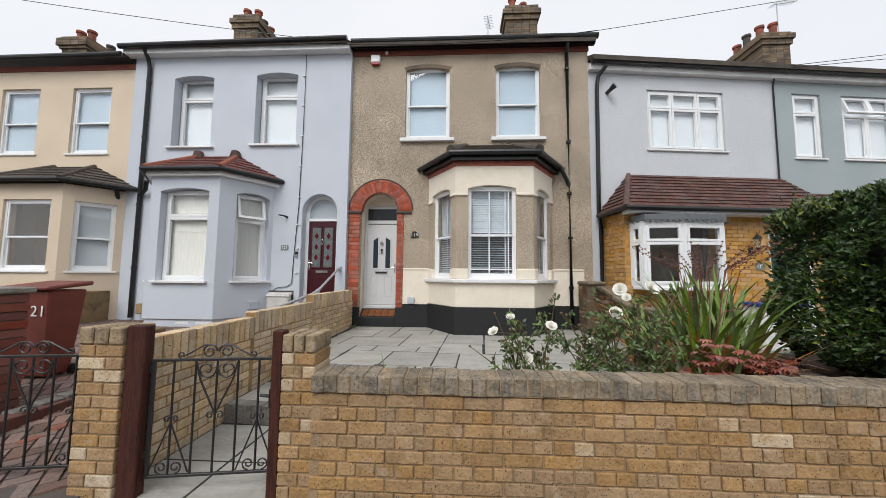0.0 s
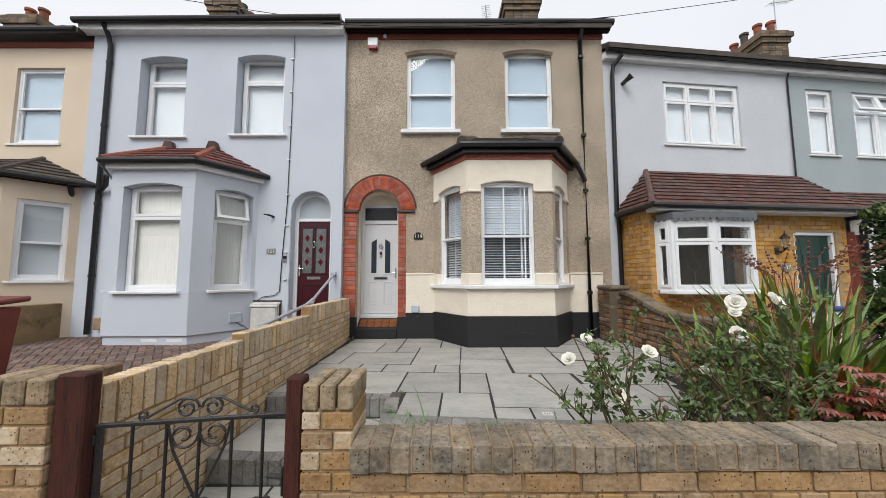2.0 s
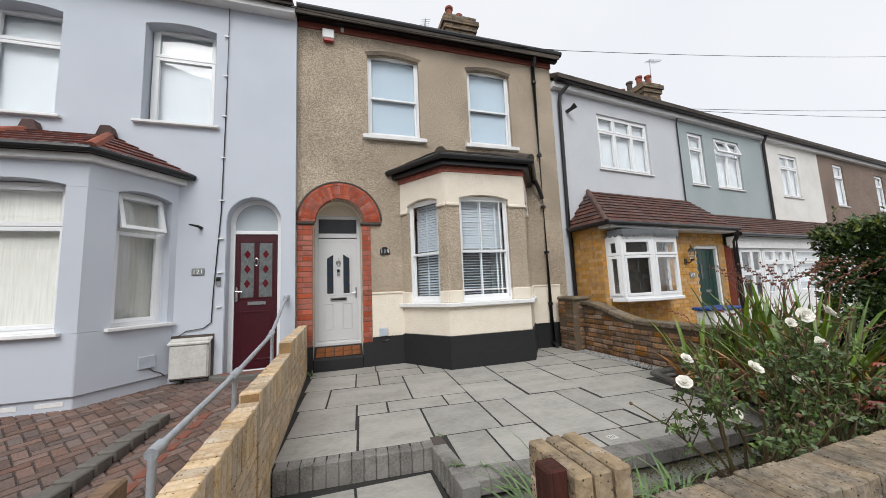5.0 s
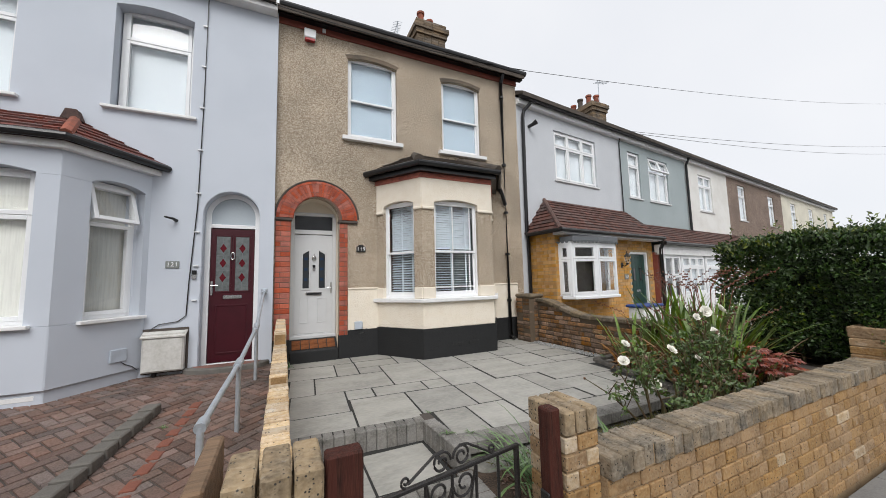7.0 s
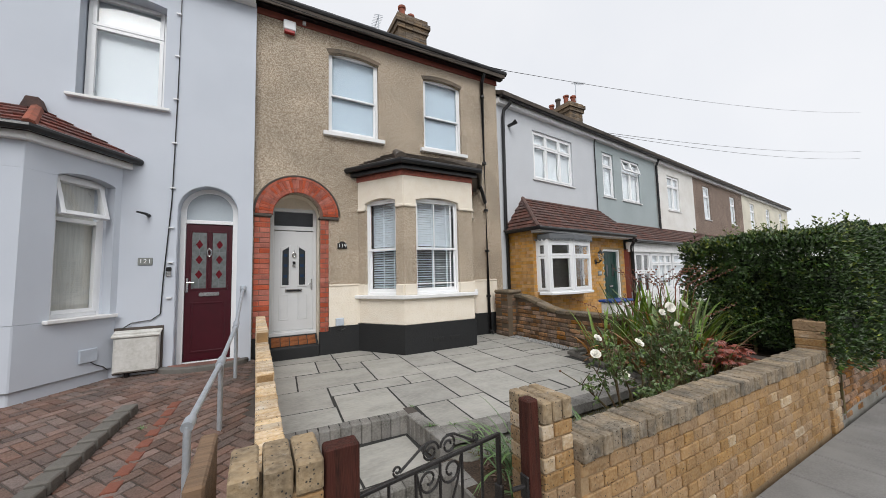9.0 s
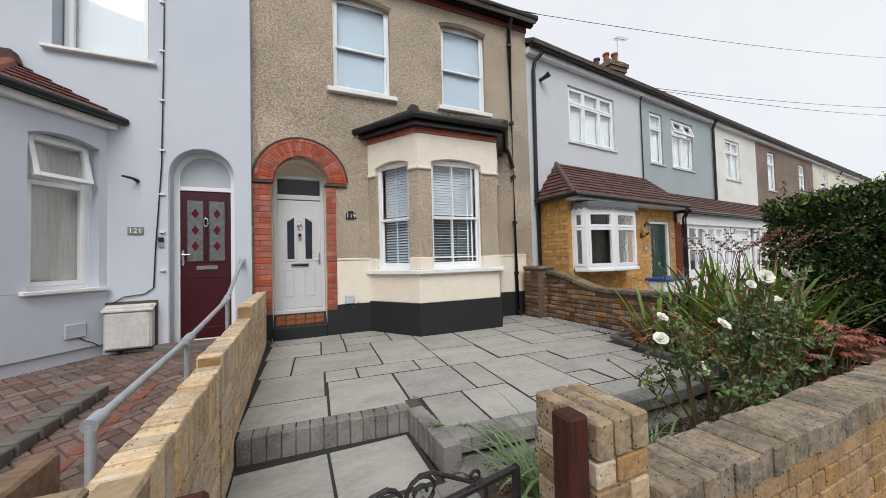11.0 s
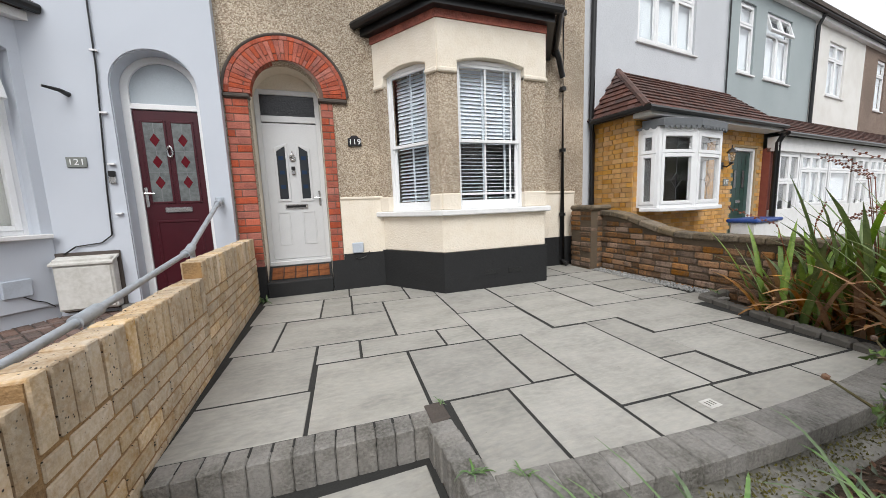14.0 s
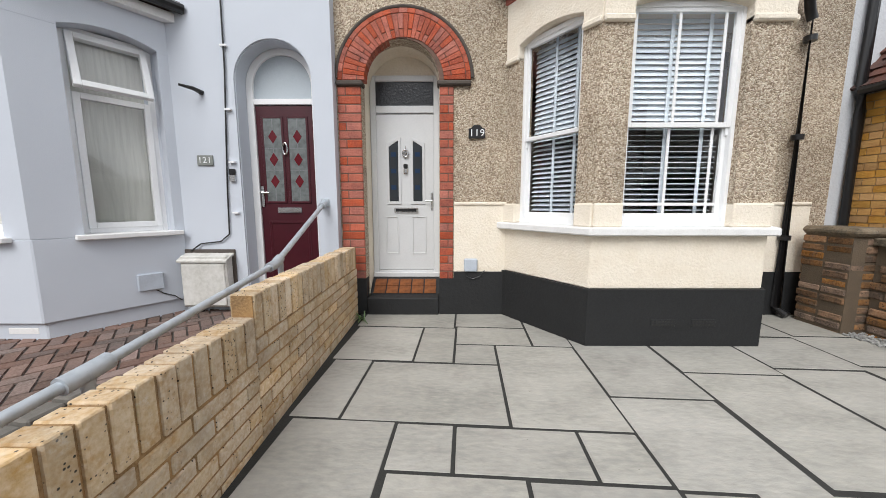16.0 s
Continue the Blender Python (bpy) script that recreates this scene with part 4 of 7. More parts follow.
for y0, y1, top in ((3.32, 4.86, 0.715), (4.86, 6.58, 0.775), (6.58, 8.84, 0.905)):
    part("mortar", boxed(WX - 0.130, WX - 0.010, y0, y1, PAVE - 0.3, top - 0.014), MORTAR_SIDE, side)
    y = y0 + 0.047
    while y < y1 - 0.03:
        piece("soldier_brick", rnd.choice((soldier, soldier, soldier_b)), side, WX - 0.07 + rnd.uniform(-0.004, 0.004), y, top - 0.265 + rnd.uniform(-0.006, 0.004), 90 + rnd.uniform(-1, 1))
        y += 0.0955
    c = 0
    z = top - 0.27 - COURSE
    while z > (-0.08 if y0 > 5 else PAVE - 0.03):
        y = y0 - (0 if c % 2 else LONG / 2)
        while y < y1 - 0.02:
            a, b = max(y, y0), min(y + LONG, y1)
            k = 1 if rnd.random() < 0.42 else 0
            if b - a > LONG * 0.8:
                piece("brick", side_long[k], side, WX - 0.07, (a + b) / 2, z, 90)
            elif b - a > LONG * 0.35:
                piece("brick", side_short[k], side, WX - 0.07, (a + b) / 2 if b - a < LONG * 0.6 else a + LONG / 4, z, 90)
            y += LONG
        z -= COURSE
        c += 1

# ---- old boundary wall ----
old = thing("boundary_wall", (3.1, 7.2, 0), "old brown brick boundary wall sweeping down from a pillar", "wall")


def sweep(y):
    """Top of the old wall: high at the pillar, sweeping down to a level."""
    k = max(0.0, min(1.0, (8.25 - y) / 1.5))
    return 1.06 - 0.30 * (3 * k * k - 2 * k ** 3)


old_bricks = [brick_mesh("brick", w, 0.2, h, OLD_BRICK, 0.012) for w, h in ((0.25, 0.078), (0.22, 0.082), (0.13, 0.08))]
part("mortar", prism(bmesh.new(), [(2.985, y, -0.3) for y in (5.3,)] + [(2.985, 8.3, -0.3)] + [(2.985, 8.3 - 0.2 * i, sweep(8.3 - 0.2 * i) - 0.09) for i in range(16)], (0.17, 0, 0)), MORTAR_OLD, old)
z = -0.06
while z < 1.0:
    y = 5.32 + rnd.uniform(0, 0.15)
    while y < 8.2:
        k = rnd.choice((0, 0, 0, 1, 2))
        w = (0.25, 0.22, 0.13)[k]
        if z + 0.09 < sweep(y + w / 2) - 0.09:
            piece("brick", old_bricks[k], old, 3.065 + rnd.uniform(-0.012, 0.012), y + w / 2, z + rnd.uniform(-0.004, 0.004), 90 + rnd.uniform(-1.5, 1.5), 0, rnd.uniform(-1, 1))
        y += w + 0.014
    z += 0.094
y = 5.35
cope = [brick_mesh("coping_stone", w, 0.27, 0.085, OLD_COPING, 0.014) for w in (0.26, 0.2, 0.31)]
while y < 8.3:
    k = rnd.randrange(3)
    w = (0.26, 0.2, 0.31)[k]
    slope = math.degrees(math.atan2(sweep(y + w) - sweep(y), w))
    piece("coping_stone", cope[k], old, 3.06, y + w / 2, sweep(y + w / 2) - 0.088, 90, -slope)
    y += w + 0.008
z, c = -0.06, 0
part("pillar_core", boxed(2.735, 3.12, 8.31, 8.80, -0.3, 1.08), MORTAR_OLD, old)
while z < 1.05:
    for k in range(2):
        piece("brick", old_bricks[0], old, 2.83 + rnd.uniform(-0.008, 0.008), 8.44 + 0.26 * k + rnd.uniform(-0.01, 0.01), z, 90)
    piece("brick", old_bricks[0], old, 3.0, 8.40, z, rnd.uniform(-2, 2))
    z += 0.094
part("pillar_cap", boxed(2.70, 3.16, 8.25, 8.84, 1.07, 1.16), OLD_COPING, old, "", 0.03)
# neighbour's front wall beyond the end pier
far = thing("boundary_wall", (5.6, 3.1, -0.3), "low old brick wall fronting the hedge", "wall")
part("mortar", boxed(3.58, 8.0, 3.02, 3.2, -0.7, 0.24), MORTAR_OLD, far)
for c in range(7):
    x = 3.58 + rnd.uniform(0, 0.1)
    while x < 7.7:
        k = rnd.choice((0, 0, 1, 2))
        w = (0.25, 0.22, 0.13)[k]
        piece("brick", old_bricks[k], far, x + w / 2, 3.1 + rnd.uniform(-0.01, 0.01), -0.4 + c * 0.094, rnd.uniform(-1, 1))
        x += w + 0.015
# low wall and plank under the hedge
low = thing("retaining_wall", (3.3, 4.3, -0.2), "crumbling low brick retaining wall under the hedge", "wall")
part("mortar", boxed(3.17, 3.40, 3.26, 5.3, -0.5, 0.34), MORTAR_DARK, low)
for c in range(5):
    y = 3.3 + rnd.uniform(0, 0.1)
    while y < 5.2:
        k = rnd.choice((0, 1, 2))
        piece("brick", old_bricks[k], low, 3.25 + rnd.uniform(-0.02, 0.01), y + 0.12, -0.12 + c * 0.094, 90 + rnd.uniform(-2, 2))
        y += (0.25, 0.22, 0.13)[k] + 0.015
structure("hedge_bed", boxed(3.30, 7.9, 3.24, 5.25, -0.5, 0.30), SOIL, "dark raised soil under the hedge")
plank = part("timber_plank", boxed(3.06, 3.12, 3.3, 5.6, 0.18, 0.34), SLEEPER, None, "weathered timber plank leaning on the low wall", 0.01)
tagged(plank, "", "plank")

# ---- patio slabs ----
PATIO = spot(-2.69, 5.38, 0, -3.5)
patio = thing("patio", (0, 7, 0), "patio of grey sandstone slabs in mixed sizes with dark joints", "patio", "", "structure")
SLABS = """-.02,.71,.085,.6 -.02,.69,.6,1.43 .71,1.46,.085,1.01 .69,1.07,1.01,1.42 1.07,1.83,1.01,1.41 1.83,2.19,1,1.41 -.06,.3,1.43,2.29
.3,1.43,1.42,2.27 -.1,.66,2.29,3.14 .66,1.03,2.28,3.15 1.03,1.43,2.27,2.7 1.43,2.2,1.41,2.7 1.03,1.81,2.7,3.19 1.81,2.21,2.7,3.4 -.14,1.01,3.15,3.75 1.01,1.81,3.2,3.75
2.2,2.96,1.82,3.0 2.19,2.94,.98,1.82 1.46,2.2,.15,1 1.57,2,-.66,.15 2,2.55,-.62,.16 2.2,2.56,.16,.98 2.56,3.32,-.26,1.01 3.32,3.72,.15,1.03 3.32,3.68,-.26,.15
2.55,2.92,-.6,-.26 2.92,3.28,-.6,-.26 3.28,4.06,-.6,-.26 3.7,4.42,-.26,.57 4.42,4.8,.14,.57 4.42,4.8,-.26,.14 4.06,4.8,-.6,-.26 3.75,4.9,.57,1.45 2.96,3.78,1.03,2.24
2.97,3.8,2.24,2.95 3.79,4.52,1.45,2.36 4.52,5.3,1.46,1.84 4.55,5.5,1.85,2.45 3.8,4.6,2.37,3.1 4.6,5.6,2.46,3.15 3.82,4.66,3.12,4.0 4.67,5.6,3.16,4.0 4.9,5.5,1.08,1.45"""
for s in SLABS.split():
    u0, u1, v0, v1 = (float(q) for q in s.split(","))
    w, d = u1 - u0 - 0.015 - rnd.uniform(0, 0.006), v1 - v0 - 0.016 - rnd.uniform(0, 0.006)
    me = meshed("slab", boxed(-w / 2, w / 2, -d / 2, d / 2, -0.03, 0), SLAB, 0.005)
    p = PATIO @ Vector(((u0 + u1) / 2, (v0 + v1) / 2, 0))
    piece("slab", me, patio, p.x, p.y, rnd.uniform(-0.001, 0.001), -3.5)
for x0, x1, y0, y1, z in ((WX + 0.01, -2.02, 4.5, 5.2, -0.2), (-2.0, -1.34, 4.5, 5.2, -0.2), (WX + 0.01, -2.1, 3.6, 4.3, PAVE), (-2.08, -1.34, 3.6, 4.3, PAVE), (WX + 0.01, -2.1, 2.95, 3.58, PAVE), (-2.08, -1.34, 2.95, 3.58, PAVE)):
    me = meshed("slab", boxed(-(x1 - x0) / 2, (x1 - x0) / 2, -(y1 - y0) / 2, (y1 - y0) / 2, -0.03, 0), SLAB, 0.005)
    piece("slab", me, patio, (x0 + x1) / 2, (y0 + y1) / 2, z)
# block-edged steps and kerbs
upright = brick_mesh("edging_block", 0.1055, 0.15, 0.215, GREY_BLOCK, 0.007)
flat = brick_mesh("kerb_block", 0.1365, 0.215, 0.115, GREY_BLOCK, 0.006)
for y, z in ((5.36, -0.215), (4.42, -0.40)):
    step = thing("garden_step", (-2.0, y, z), "garden step edged with worn grey concrete blocks", "step", "garden steps")
    for k in range(13):
        yy = y - 0.006 * k + (0.035 if z > -0.3 else 0)
        piece("edging_block", upright, step, WX + 0.065 + k * 0.108, yy + rnd.uniform(-0.004, 0.004), z + rnd.uniform(-0.004, 0.004), -3)
kerb = thing("block_kerb", (0.6, 4.6, 0), "grey concrete block kerb round the patio edge", "kerb")
part("corner_block", boxed(-1.285, -1.15, 5.26, 5.45, -0.2, 0.004), MORTAR_DARK, kerb, "dark stained corner block", 0.012)
for k in range(7):
    piece("kerb_block", upright, kerb, -1.235 + 0.006 * k, 5.2 - 0.107 * k, -0.21, 90 + rnd.uniform(-2, 2))
for k in range(9):
    piece("kerb_block", upright, kerb, -1.22, 4.42 - 0.107 * k, -0.4 - 0.004 * k, 90 + rnd.uniform(-2, 2))
for k in range(26):
    t = k / 25
    x = -1.08 + 3.45 * t
    y = 4.66 - 0.19 * math.sin(t * math.pi * 0.75) + 0.05 * t
    fall = math.atan2(-0.19 * 0.75 * math.pi * math.cos(t * math.pi * 0.75) + 0.05, 3.45)
    piece("kerb_block", flat, kerb, x, y, -0.109 + rnd.uniform(0, 0.003), math.degrees(fall) + rnd.uniform(-0.6, 0.6))
rounded = brick_mesh("kerb_block", 0.2, 0.11, 0.15, PAVING_BLOCK, 0.016)
for k in range(9):
    piece("kerb_block", rounded, kerb, 2.50 - 0.055 * k, 6.16 - 0.205 * k, -0.09, 75 + rnd.uniform(-3, 3))
for k in range(3):
    piece("kerb_block", rounded, kerb, 2.62 + 0.2 * k, 6.24 + 0.015 * k, -0.09, 5)

drain = part("drain_cover", boxed(0.29, 0.39, 4.73, 4.81, 0.0, 0.006), STEEL_BOX, None, "small square white drain cover set in the patio", 0.003)
tagged(drain, "", "drain cover")
# dark bars laid on the cover paint the shade in its slots
for k in range(3):
    part("slot", boxed(0.310 + 0.024 * k, 0.316 + 0.024 * k, 4.75, 4.79, 0.006, 0.0075), MORTAR_DARK, drain)

# gravel strip under the old wall
bm = bmesh.new()
for k in range(900):
    x, y = rnd.uniform(2.72, 2.98), rnd.uniform(6.3, 8.3)
    bmesh.ops.create_icosphere(bm, subdivisions=1, radius=rnd.uniform(0.006, 0.016), matrix=Matrix.Translation((x, y, 0.012)))
tagged(part("gravel", bm, material("grey_gravel", (0.3, 0.3, 0.29), 0.9, random_by="island", spread=0.4), None, "strip of loose grey gravel along the old wall"), "", "gravel", "", "stuff")

# ---- herringbone forecourt ----
a = 0.118
blocks = bmesh.new()
borders = bmesh.new()
turn = Matrix.Rotation(radians(38), 3, "Z")


def cobble(bm, cx, cy, w, d, deg, lift=0.0, skip=True):
    m = Matrix.Rotation(radians(deg), 3, "Z")
    if not (-8.9 < cx < WX - 0.18 and 3.0 < cy < 8.98):
        return
    top = [m @ Vector((sx * w / 2, sy * d / 2, 0)) for sx, sy in ((-1, -1), (1, -1), (1, 1), (-1, 1))]
    v = [bm.verts.new((cx + p.x * 0.94, cy + p.y * 0.94, lie(cy + p.y * 0.94) + lift)) for p in top]
    b = [bm.verts.new((cx + p.x, cy + p.y, lie(cy + p.y) - 0.03)) for p in top]
    bm.faces.new(v)
    for i in range(4):
        bm.faces.new((b[i], b[(i + 1) % 4], v[(i + 1) % 4], v[i]))


for r in range(-70, 70):
    for c in range(-30, 30):
        for w, d, dx, dy in ((2, 1, 1, 0.5), (1, 2, 3.5, 1)):
            p = turn @ Vector(((r + 4 * c + dx) * a, (r + dy) * a, 0))
            cobble(blocks, p.x - 5.8, p.y + 6, w * a - 0.012, d * a - 0.012, 38, rnd.uniform(-0.003, 0.003))
tagged(part("block_paving", blocks, RED_BLOCK, None, "red-brown concrete blocks laid in herringbone, weathered"), "", "paving", "", "stuff")
ramp = thing("raised_kerb", (-4.5, 6.0, -0.1), "raised kerb of grey blocks bordering the sunken paved strip", "kerb")
me2 = brick_mesh("kerb_block", 0.2, 0.16, 0.12, PAVING_BLOCK, 0.012)
me3 = brick_mesh("border_block", 0.21, 0.11, 0.05, ORANGE_BLOCK, 0.006)
for k in range(16):
    y = 6.9 - 0.21 * k
    piece("kerb_block", me2, ramp, -4.15 - 0.03 * k, y, lie(y) - 0.01, 83)
for k in range(16):
    y = 7.05 - 0.225 * k
    piece("border_block", me3, ramp, -3.72 - 0.02 * k, y, lie(y) - 0.045, 84)
doorstep = thing("doorstep", (-3.6, 8.7, 0.1), "curved block doorstep with a dark kerb edge", "step")
bm = prism(bmesh.new(), [(-3.6 + 0.66 * math.cos(math.pi + math.pi * i / 14), 8.86 + 0.36 * math.sin(math.pi + math.pi * i / 14), 0.05) for i in range(15)], (0, 0, 0.12))
part("kerb_edge", bm, PAVING_BLOCK, doorstep, "", 0.015)
bm = prism(bmesh.new(), [(-3.6 + 0.52 * math.cos(math.pi + math.pi * i / 14), 8.86 + 0.25 * math.sin(math.pi + math.pi * i / 14), 0.06) for i in range(15)], (0, 0, 0.115))
part("step_top", bm, ORANGE_BLOCK, doorstep, "", 0.003)

# ---- pavement slabs in front ----
pav = thing("pavement_slabs", (0, 2, PAVE), "grey concrete paving slabs of the street pavement", "pavement", "", "structure")
me = meshed("slab", boxed(-0.325, 0.325, -0.325, 0.325, -0.012, 0), PAVEMENT, 0.004)
for i in range(-9, 10):
    for j in range(4):
        piece("slab", me, pav, i * 0.66 + (0.33 if j % 2 else 0), 2.6 - j * 0.66, PAVE)

# ---- iron gate ----
gate = thing("garden_gate", (-2.42, 3.12, -0.27), "low black wrought iron garden gate with scrolls, nearly closed", "gate")
GM = spot(-2.42, 3.12, 0, 9.3)
GW, G0, G1 = 0.93, -0.27, 0.60


def bar(pts, r=0.009, name="bar"):
    part(name, tube(bmesh.new(), pts, r, 6), BLACK_IRON, gate, "", 0, GM, True)


def scroll(cx, cz, r, turns=1.4, start=0.0, way=1):
    return [(cx + r * (1 - 0.72 * i / 22) * math.cos(start + way * turns * 2 * math.pi * i / 22), 0, cz + r * (1 - 0.72 * i / 22) * math.sin(start + way * turns * 2 * math.pi * i / 22)) for i in range(23)]


part("top_rail", boxed(0, GW, -0.012, 0.012, G1 - 0.02, G1), BLACK_IRON, gate, "", 0.003, GM)
part("bottom_rail", boxed(0, GW, -0.012, 0.012, G0, G0 + 0.02), BLACK_IRON, gate, "", 0.003, GM)
for x in (0.011, GW - 0.011):
    part("stile", boxed(x - 0.013, x + 0.013, -0.013, 0.013, G0, G1), BLACK_IRON, gate, "", 0.003, GM)
for k in range(1, 6):
    bar([(GW * k / 6, 0, G0 + 0.01), (GW * k / 6, 0, G1 - 0.01)])
c = GW / 2
for s in (-1, 1):
    bar(scroll(c + s * 0.062, G1 + 0.052, 0.056, 1.5, math.pi if s > 0 else 0, -s), 0.007, "scroll")
    bar(scroll(c + s * 0.075, G1 - 0.085, 0.07, 1.3, math.pi if s > 0 else 0, s), 0.007, "scroll")
    bar([(c + s * 0.05, 0, G1 + 0.105), (c + s * 0.10, 0, G1 + 0.10), (c + s * 0.25, 0, G1 + 0.015)], 0.007, "scroll")
    bar(scroll(c + s * 0.262, G1 + 0.028, 0.026, 1.2, -math.pi / 2, s), 0.006, "scroll")
    bar([(c + s * 0.15, 0, G1 - 0.03), (c + s * 0.12, 0, G1 - 0.16), (c, 0, G1 - 0.42)], 0.007, "scroll")
    bar(scroll(c + s * 0.035, G1 - 0.43, 0.032, 1.2, math.pi if s > 0 else 0, -s), 0.006, "scroll")
    q = c + s * GW / 3
    for w in (-1, 1):
        bar(scroll(q + w * 0.05, G0 + 0.07, 0.045, 1.3, -math.pi / 2, w), 0.006, "scroll")
        bar(scroll(q + w * 0.028, G0 + 0.42, 0.026, 1.2, math.pi if w > 0 else 0, -w), 0.006, "scroll")
        bar([(q, 0, G0 + 0.40), (q + w * 0.06, 0, G0 + 0.24), (q + w * 0.14, 0, G0 + 0.03)], 0.006, "scroll")
part("latch_plate", boxed(GW - 0.03, GW + 0.0, -0.03, 0.03, 0.2, 0.3), BLACK_IRON, gate, "", 0.006, GM)
for z in (0.5, -0.12):
    part("hinge", boxed(-0.05, 0.0, -0.02, 0.02, z, z + 0.05), BLACK_IRON, gate, "", 0.004, GM)

# ---- handrail ----
rail = thing("handrail", (-3.2, 6.5, 0), "galvanised steel tube handrail on posts with clamp fittings", "handrail")
LOW, MID, BEND, TOP = (-3.27, 4.70, 0.515), (-3.17, 6.1, 0.675), (-3.1, 7.65, 0.885), (-3.05, 8.83, 1.43)
part("tube", tube(bmesh.new(), [LOW, MID, BEND, TOP], 0.026, 10), GALV, rail, "", 0, None, True)
for p in (LOW, MID, (-3.1, 7.75, 0.93)):
    part("post", tube(bmesh.new(), [(p[0], p[1], lie(p[1]) - 0.05), p], 0.026, 10), GALV, rail, "", 0, None, True)
for p, q in ((LOW, MID), (MID, LOW), (MID, BEND), (BEND, MID), (BEND, TOP), (TOP, BEND)):
    d = (Vector(q) - Vector(p)).normalized()
    part("clamp", tube(bmesh.new(), [Vector(p) - d * 0.02, Vector(p) + d * 0.10], 0.042, 10), GALV, rail, "", 0, None, True)
part("wall_flange", boxed(-3.10, -3.0, 8.835, 8.86, 1.38, 1.48), GALV, rail, "", 0.008)


# ---- details of the pebbledashed house ----
def lettering(text, size, at, mat, parent, deg=0.0):
    """Raised figures, each a part of its own, centred at a place."""
    turn = Matrix.Rotation(radians(deg), 4, "Z")
    for k, ch in enumerate(text):
        cu = bpy.data.curves.new("figure", "FONT")
        cu.body, cu.size, cu.align_x, cu.align_y, cu.extrude = ch, size * K, "CENTER", "CENTER", 0.002
        tmp = bpy.data.objects.new("figure", cu)
        scene.collection.objects.link(tmp)
        bpy.context.view_layer.update()
        me = bpy.data.meshes.new_from_object(tmp)
        bpy.data.objects.remove(tmp)
        me.materials.clear()
        me.materials.append(mat)
        ob = new("figure", me)
        step = Vector(((k - (len(text) - 1) / 2) * size * 0.56 * K, 0, 0))
        ob.matrix_basis = Matrix.Translation(Vector(at) * K) @ turn @ Matrix.Translation(step) @ Matrix.Rotation(radians(90), 4, "X")
        hung(ob, parent)


arch = part("arch", plate(bmesh.new(), headed(-2.87, -1.31, 2.87, 2.88, 0.775, 30)[2:] + headed(-2.61, -1.67, 2.87, 2.88, 0.47, 30)[2:][::-1], [], 8.980, 9.0), MORTAR_RED, home, "round arch of red brick over the front door")
CX, CZ = -2.09, 2.88
r0, r1, count = 0.475, 0.735, 34
full = math.pi / count
meshes = []
for a0, a1 in ((r0, r1), (r0, r0 + 0.085), (r0 + 0.095, r1)):
    q = [(a0 * math.sin(s * full * 0.46), -0.02, a0 * math.cos(s * full * 0.46)) for s in (-1, 1)] + [(a1 * math.sin(s * full * 0.47), -0.02, a1 * math.cos(s * full * 0.47)) for s in (1, -1)]
    meshes.append(meshed("brick", prism(bmesh.new(), q, (0, 0.16, 0)), RED_BRICK, 0.004))
for k in range(count):
    deg = -90 + 180 * (k + 0.5) / count
    for me in ((meshes[0],) if k % 2 else meshes[1:]):
        piece("brick", me, arch, CX, 8.99, CZ, 0, deg)
outer = meshed("brick", prism(bmesh.new(), [(0.742 * math.sin(s * 0.061), -0.02, 0.742 * math.cos(s * 0.061)) for s in (-1, 1)] + [(0.795 * math.sin(s * 0.061), -0.02, 0.795 * math.cos(s * 0.061)) for s in (1, -1)], (0, 0.03, 0)), RED_BRICK, 0.004)
for k in range(25):
    piece("brick", outer, arch, CX, 8.99, CZ, 0, -90 + 180 * (k + 0.5) / 25)
part("hood_mould", tube(bmesh.new(), [(CX + 0.815 * math.sin(math.radians(q)), 8.985, CZ + 0.815 * math.cos(math.radians(q))) for q in range(-88, 89, 8)], 0.022, 8), MORTAR_DARK, home, "thin dark hood moulding over the arch")
for x0, x1 in ((-2.905, -2.585), (-1.695, -1.29)):
    part("impost", boxed(x0, x1, 8.94, 9.1, 2.815, 2.87), MORTAR_DARK, home, "dark impost moulding", 0.012)
jamb_rows = 23
for x0, x1, name in ((-2.895, -2.61, "jamb"), (-1.67, -1.495, "jamb")):
    jamb = part(name, boxed(x0 + 0.006, x1 - 0.006, 8.981, 9.16, 0.42, 2.815), MORTAR_RED, home, "red brick jamb of the porch")
    w = x1 - x0
    for k in range(jamb_rows):
        z = 0.465 + k * 0.1020
        cut = 0.66 if x0 < -2 else 0.62
        for f0, f1 in (((0, 1),) if k % 2 else ((0, 1 - cut), (1 - cut, 1)) if x0 < -2 else ((0, cut), (cut, 1))):
            me = meshed("brick", boxed(-w * (f1 - f0) / 2 + 0.004, w * (f1 - f0) / 2 - 0.004, -0.1, 0.1, 0, 0.091), RED_BRICK, 0.006)
            piece("brick", me, jamb, x0 + w * (f0 + f1) / 2, 9.075, z)
part("jamb_foot", boxed(-2.9, -2.605, 8.965, 9.1, -0.2, 0.47), BLACK_PAINT, home)
part("jamb_foot", boxed(-1.675, -1.49, 8.958, 9.1, -0.2, 0.47), BLACK_PAINT, home)
part("threshold", prism(bmesh.new(), [(-2.60, 9.12, 0.22), (-2.60, 9.37, 0.40), (-2.60, 9.42, 0.40), (-2.60, 9.42, 0.22)], (0.92, 0, 0)), BLACK_PAINT, home)
dmat = thing("door_mat", (-2.14, 9.25, 0.3), "orange-brown coir door mat with a square pattern", "mat")
slope = math.degrees(math.atan2(0.18, 0.25))
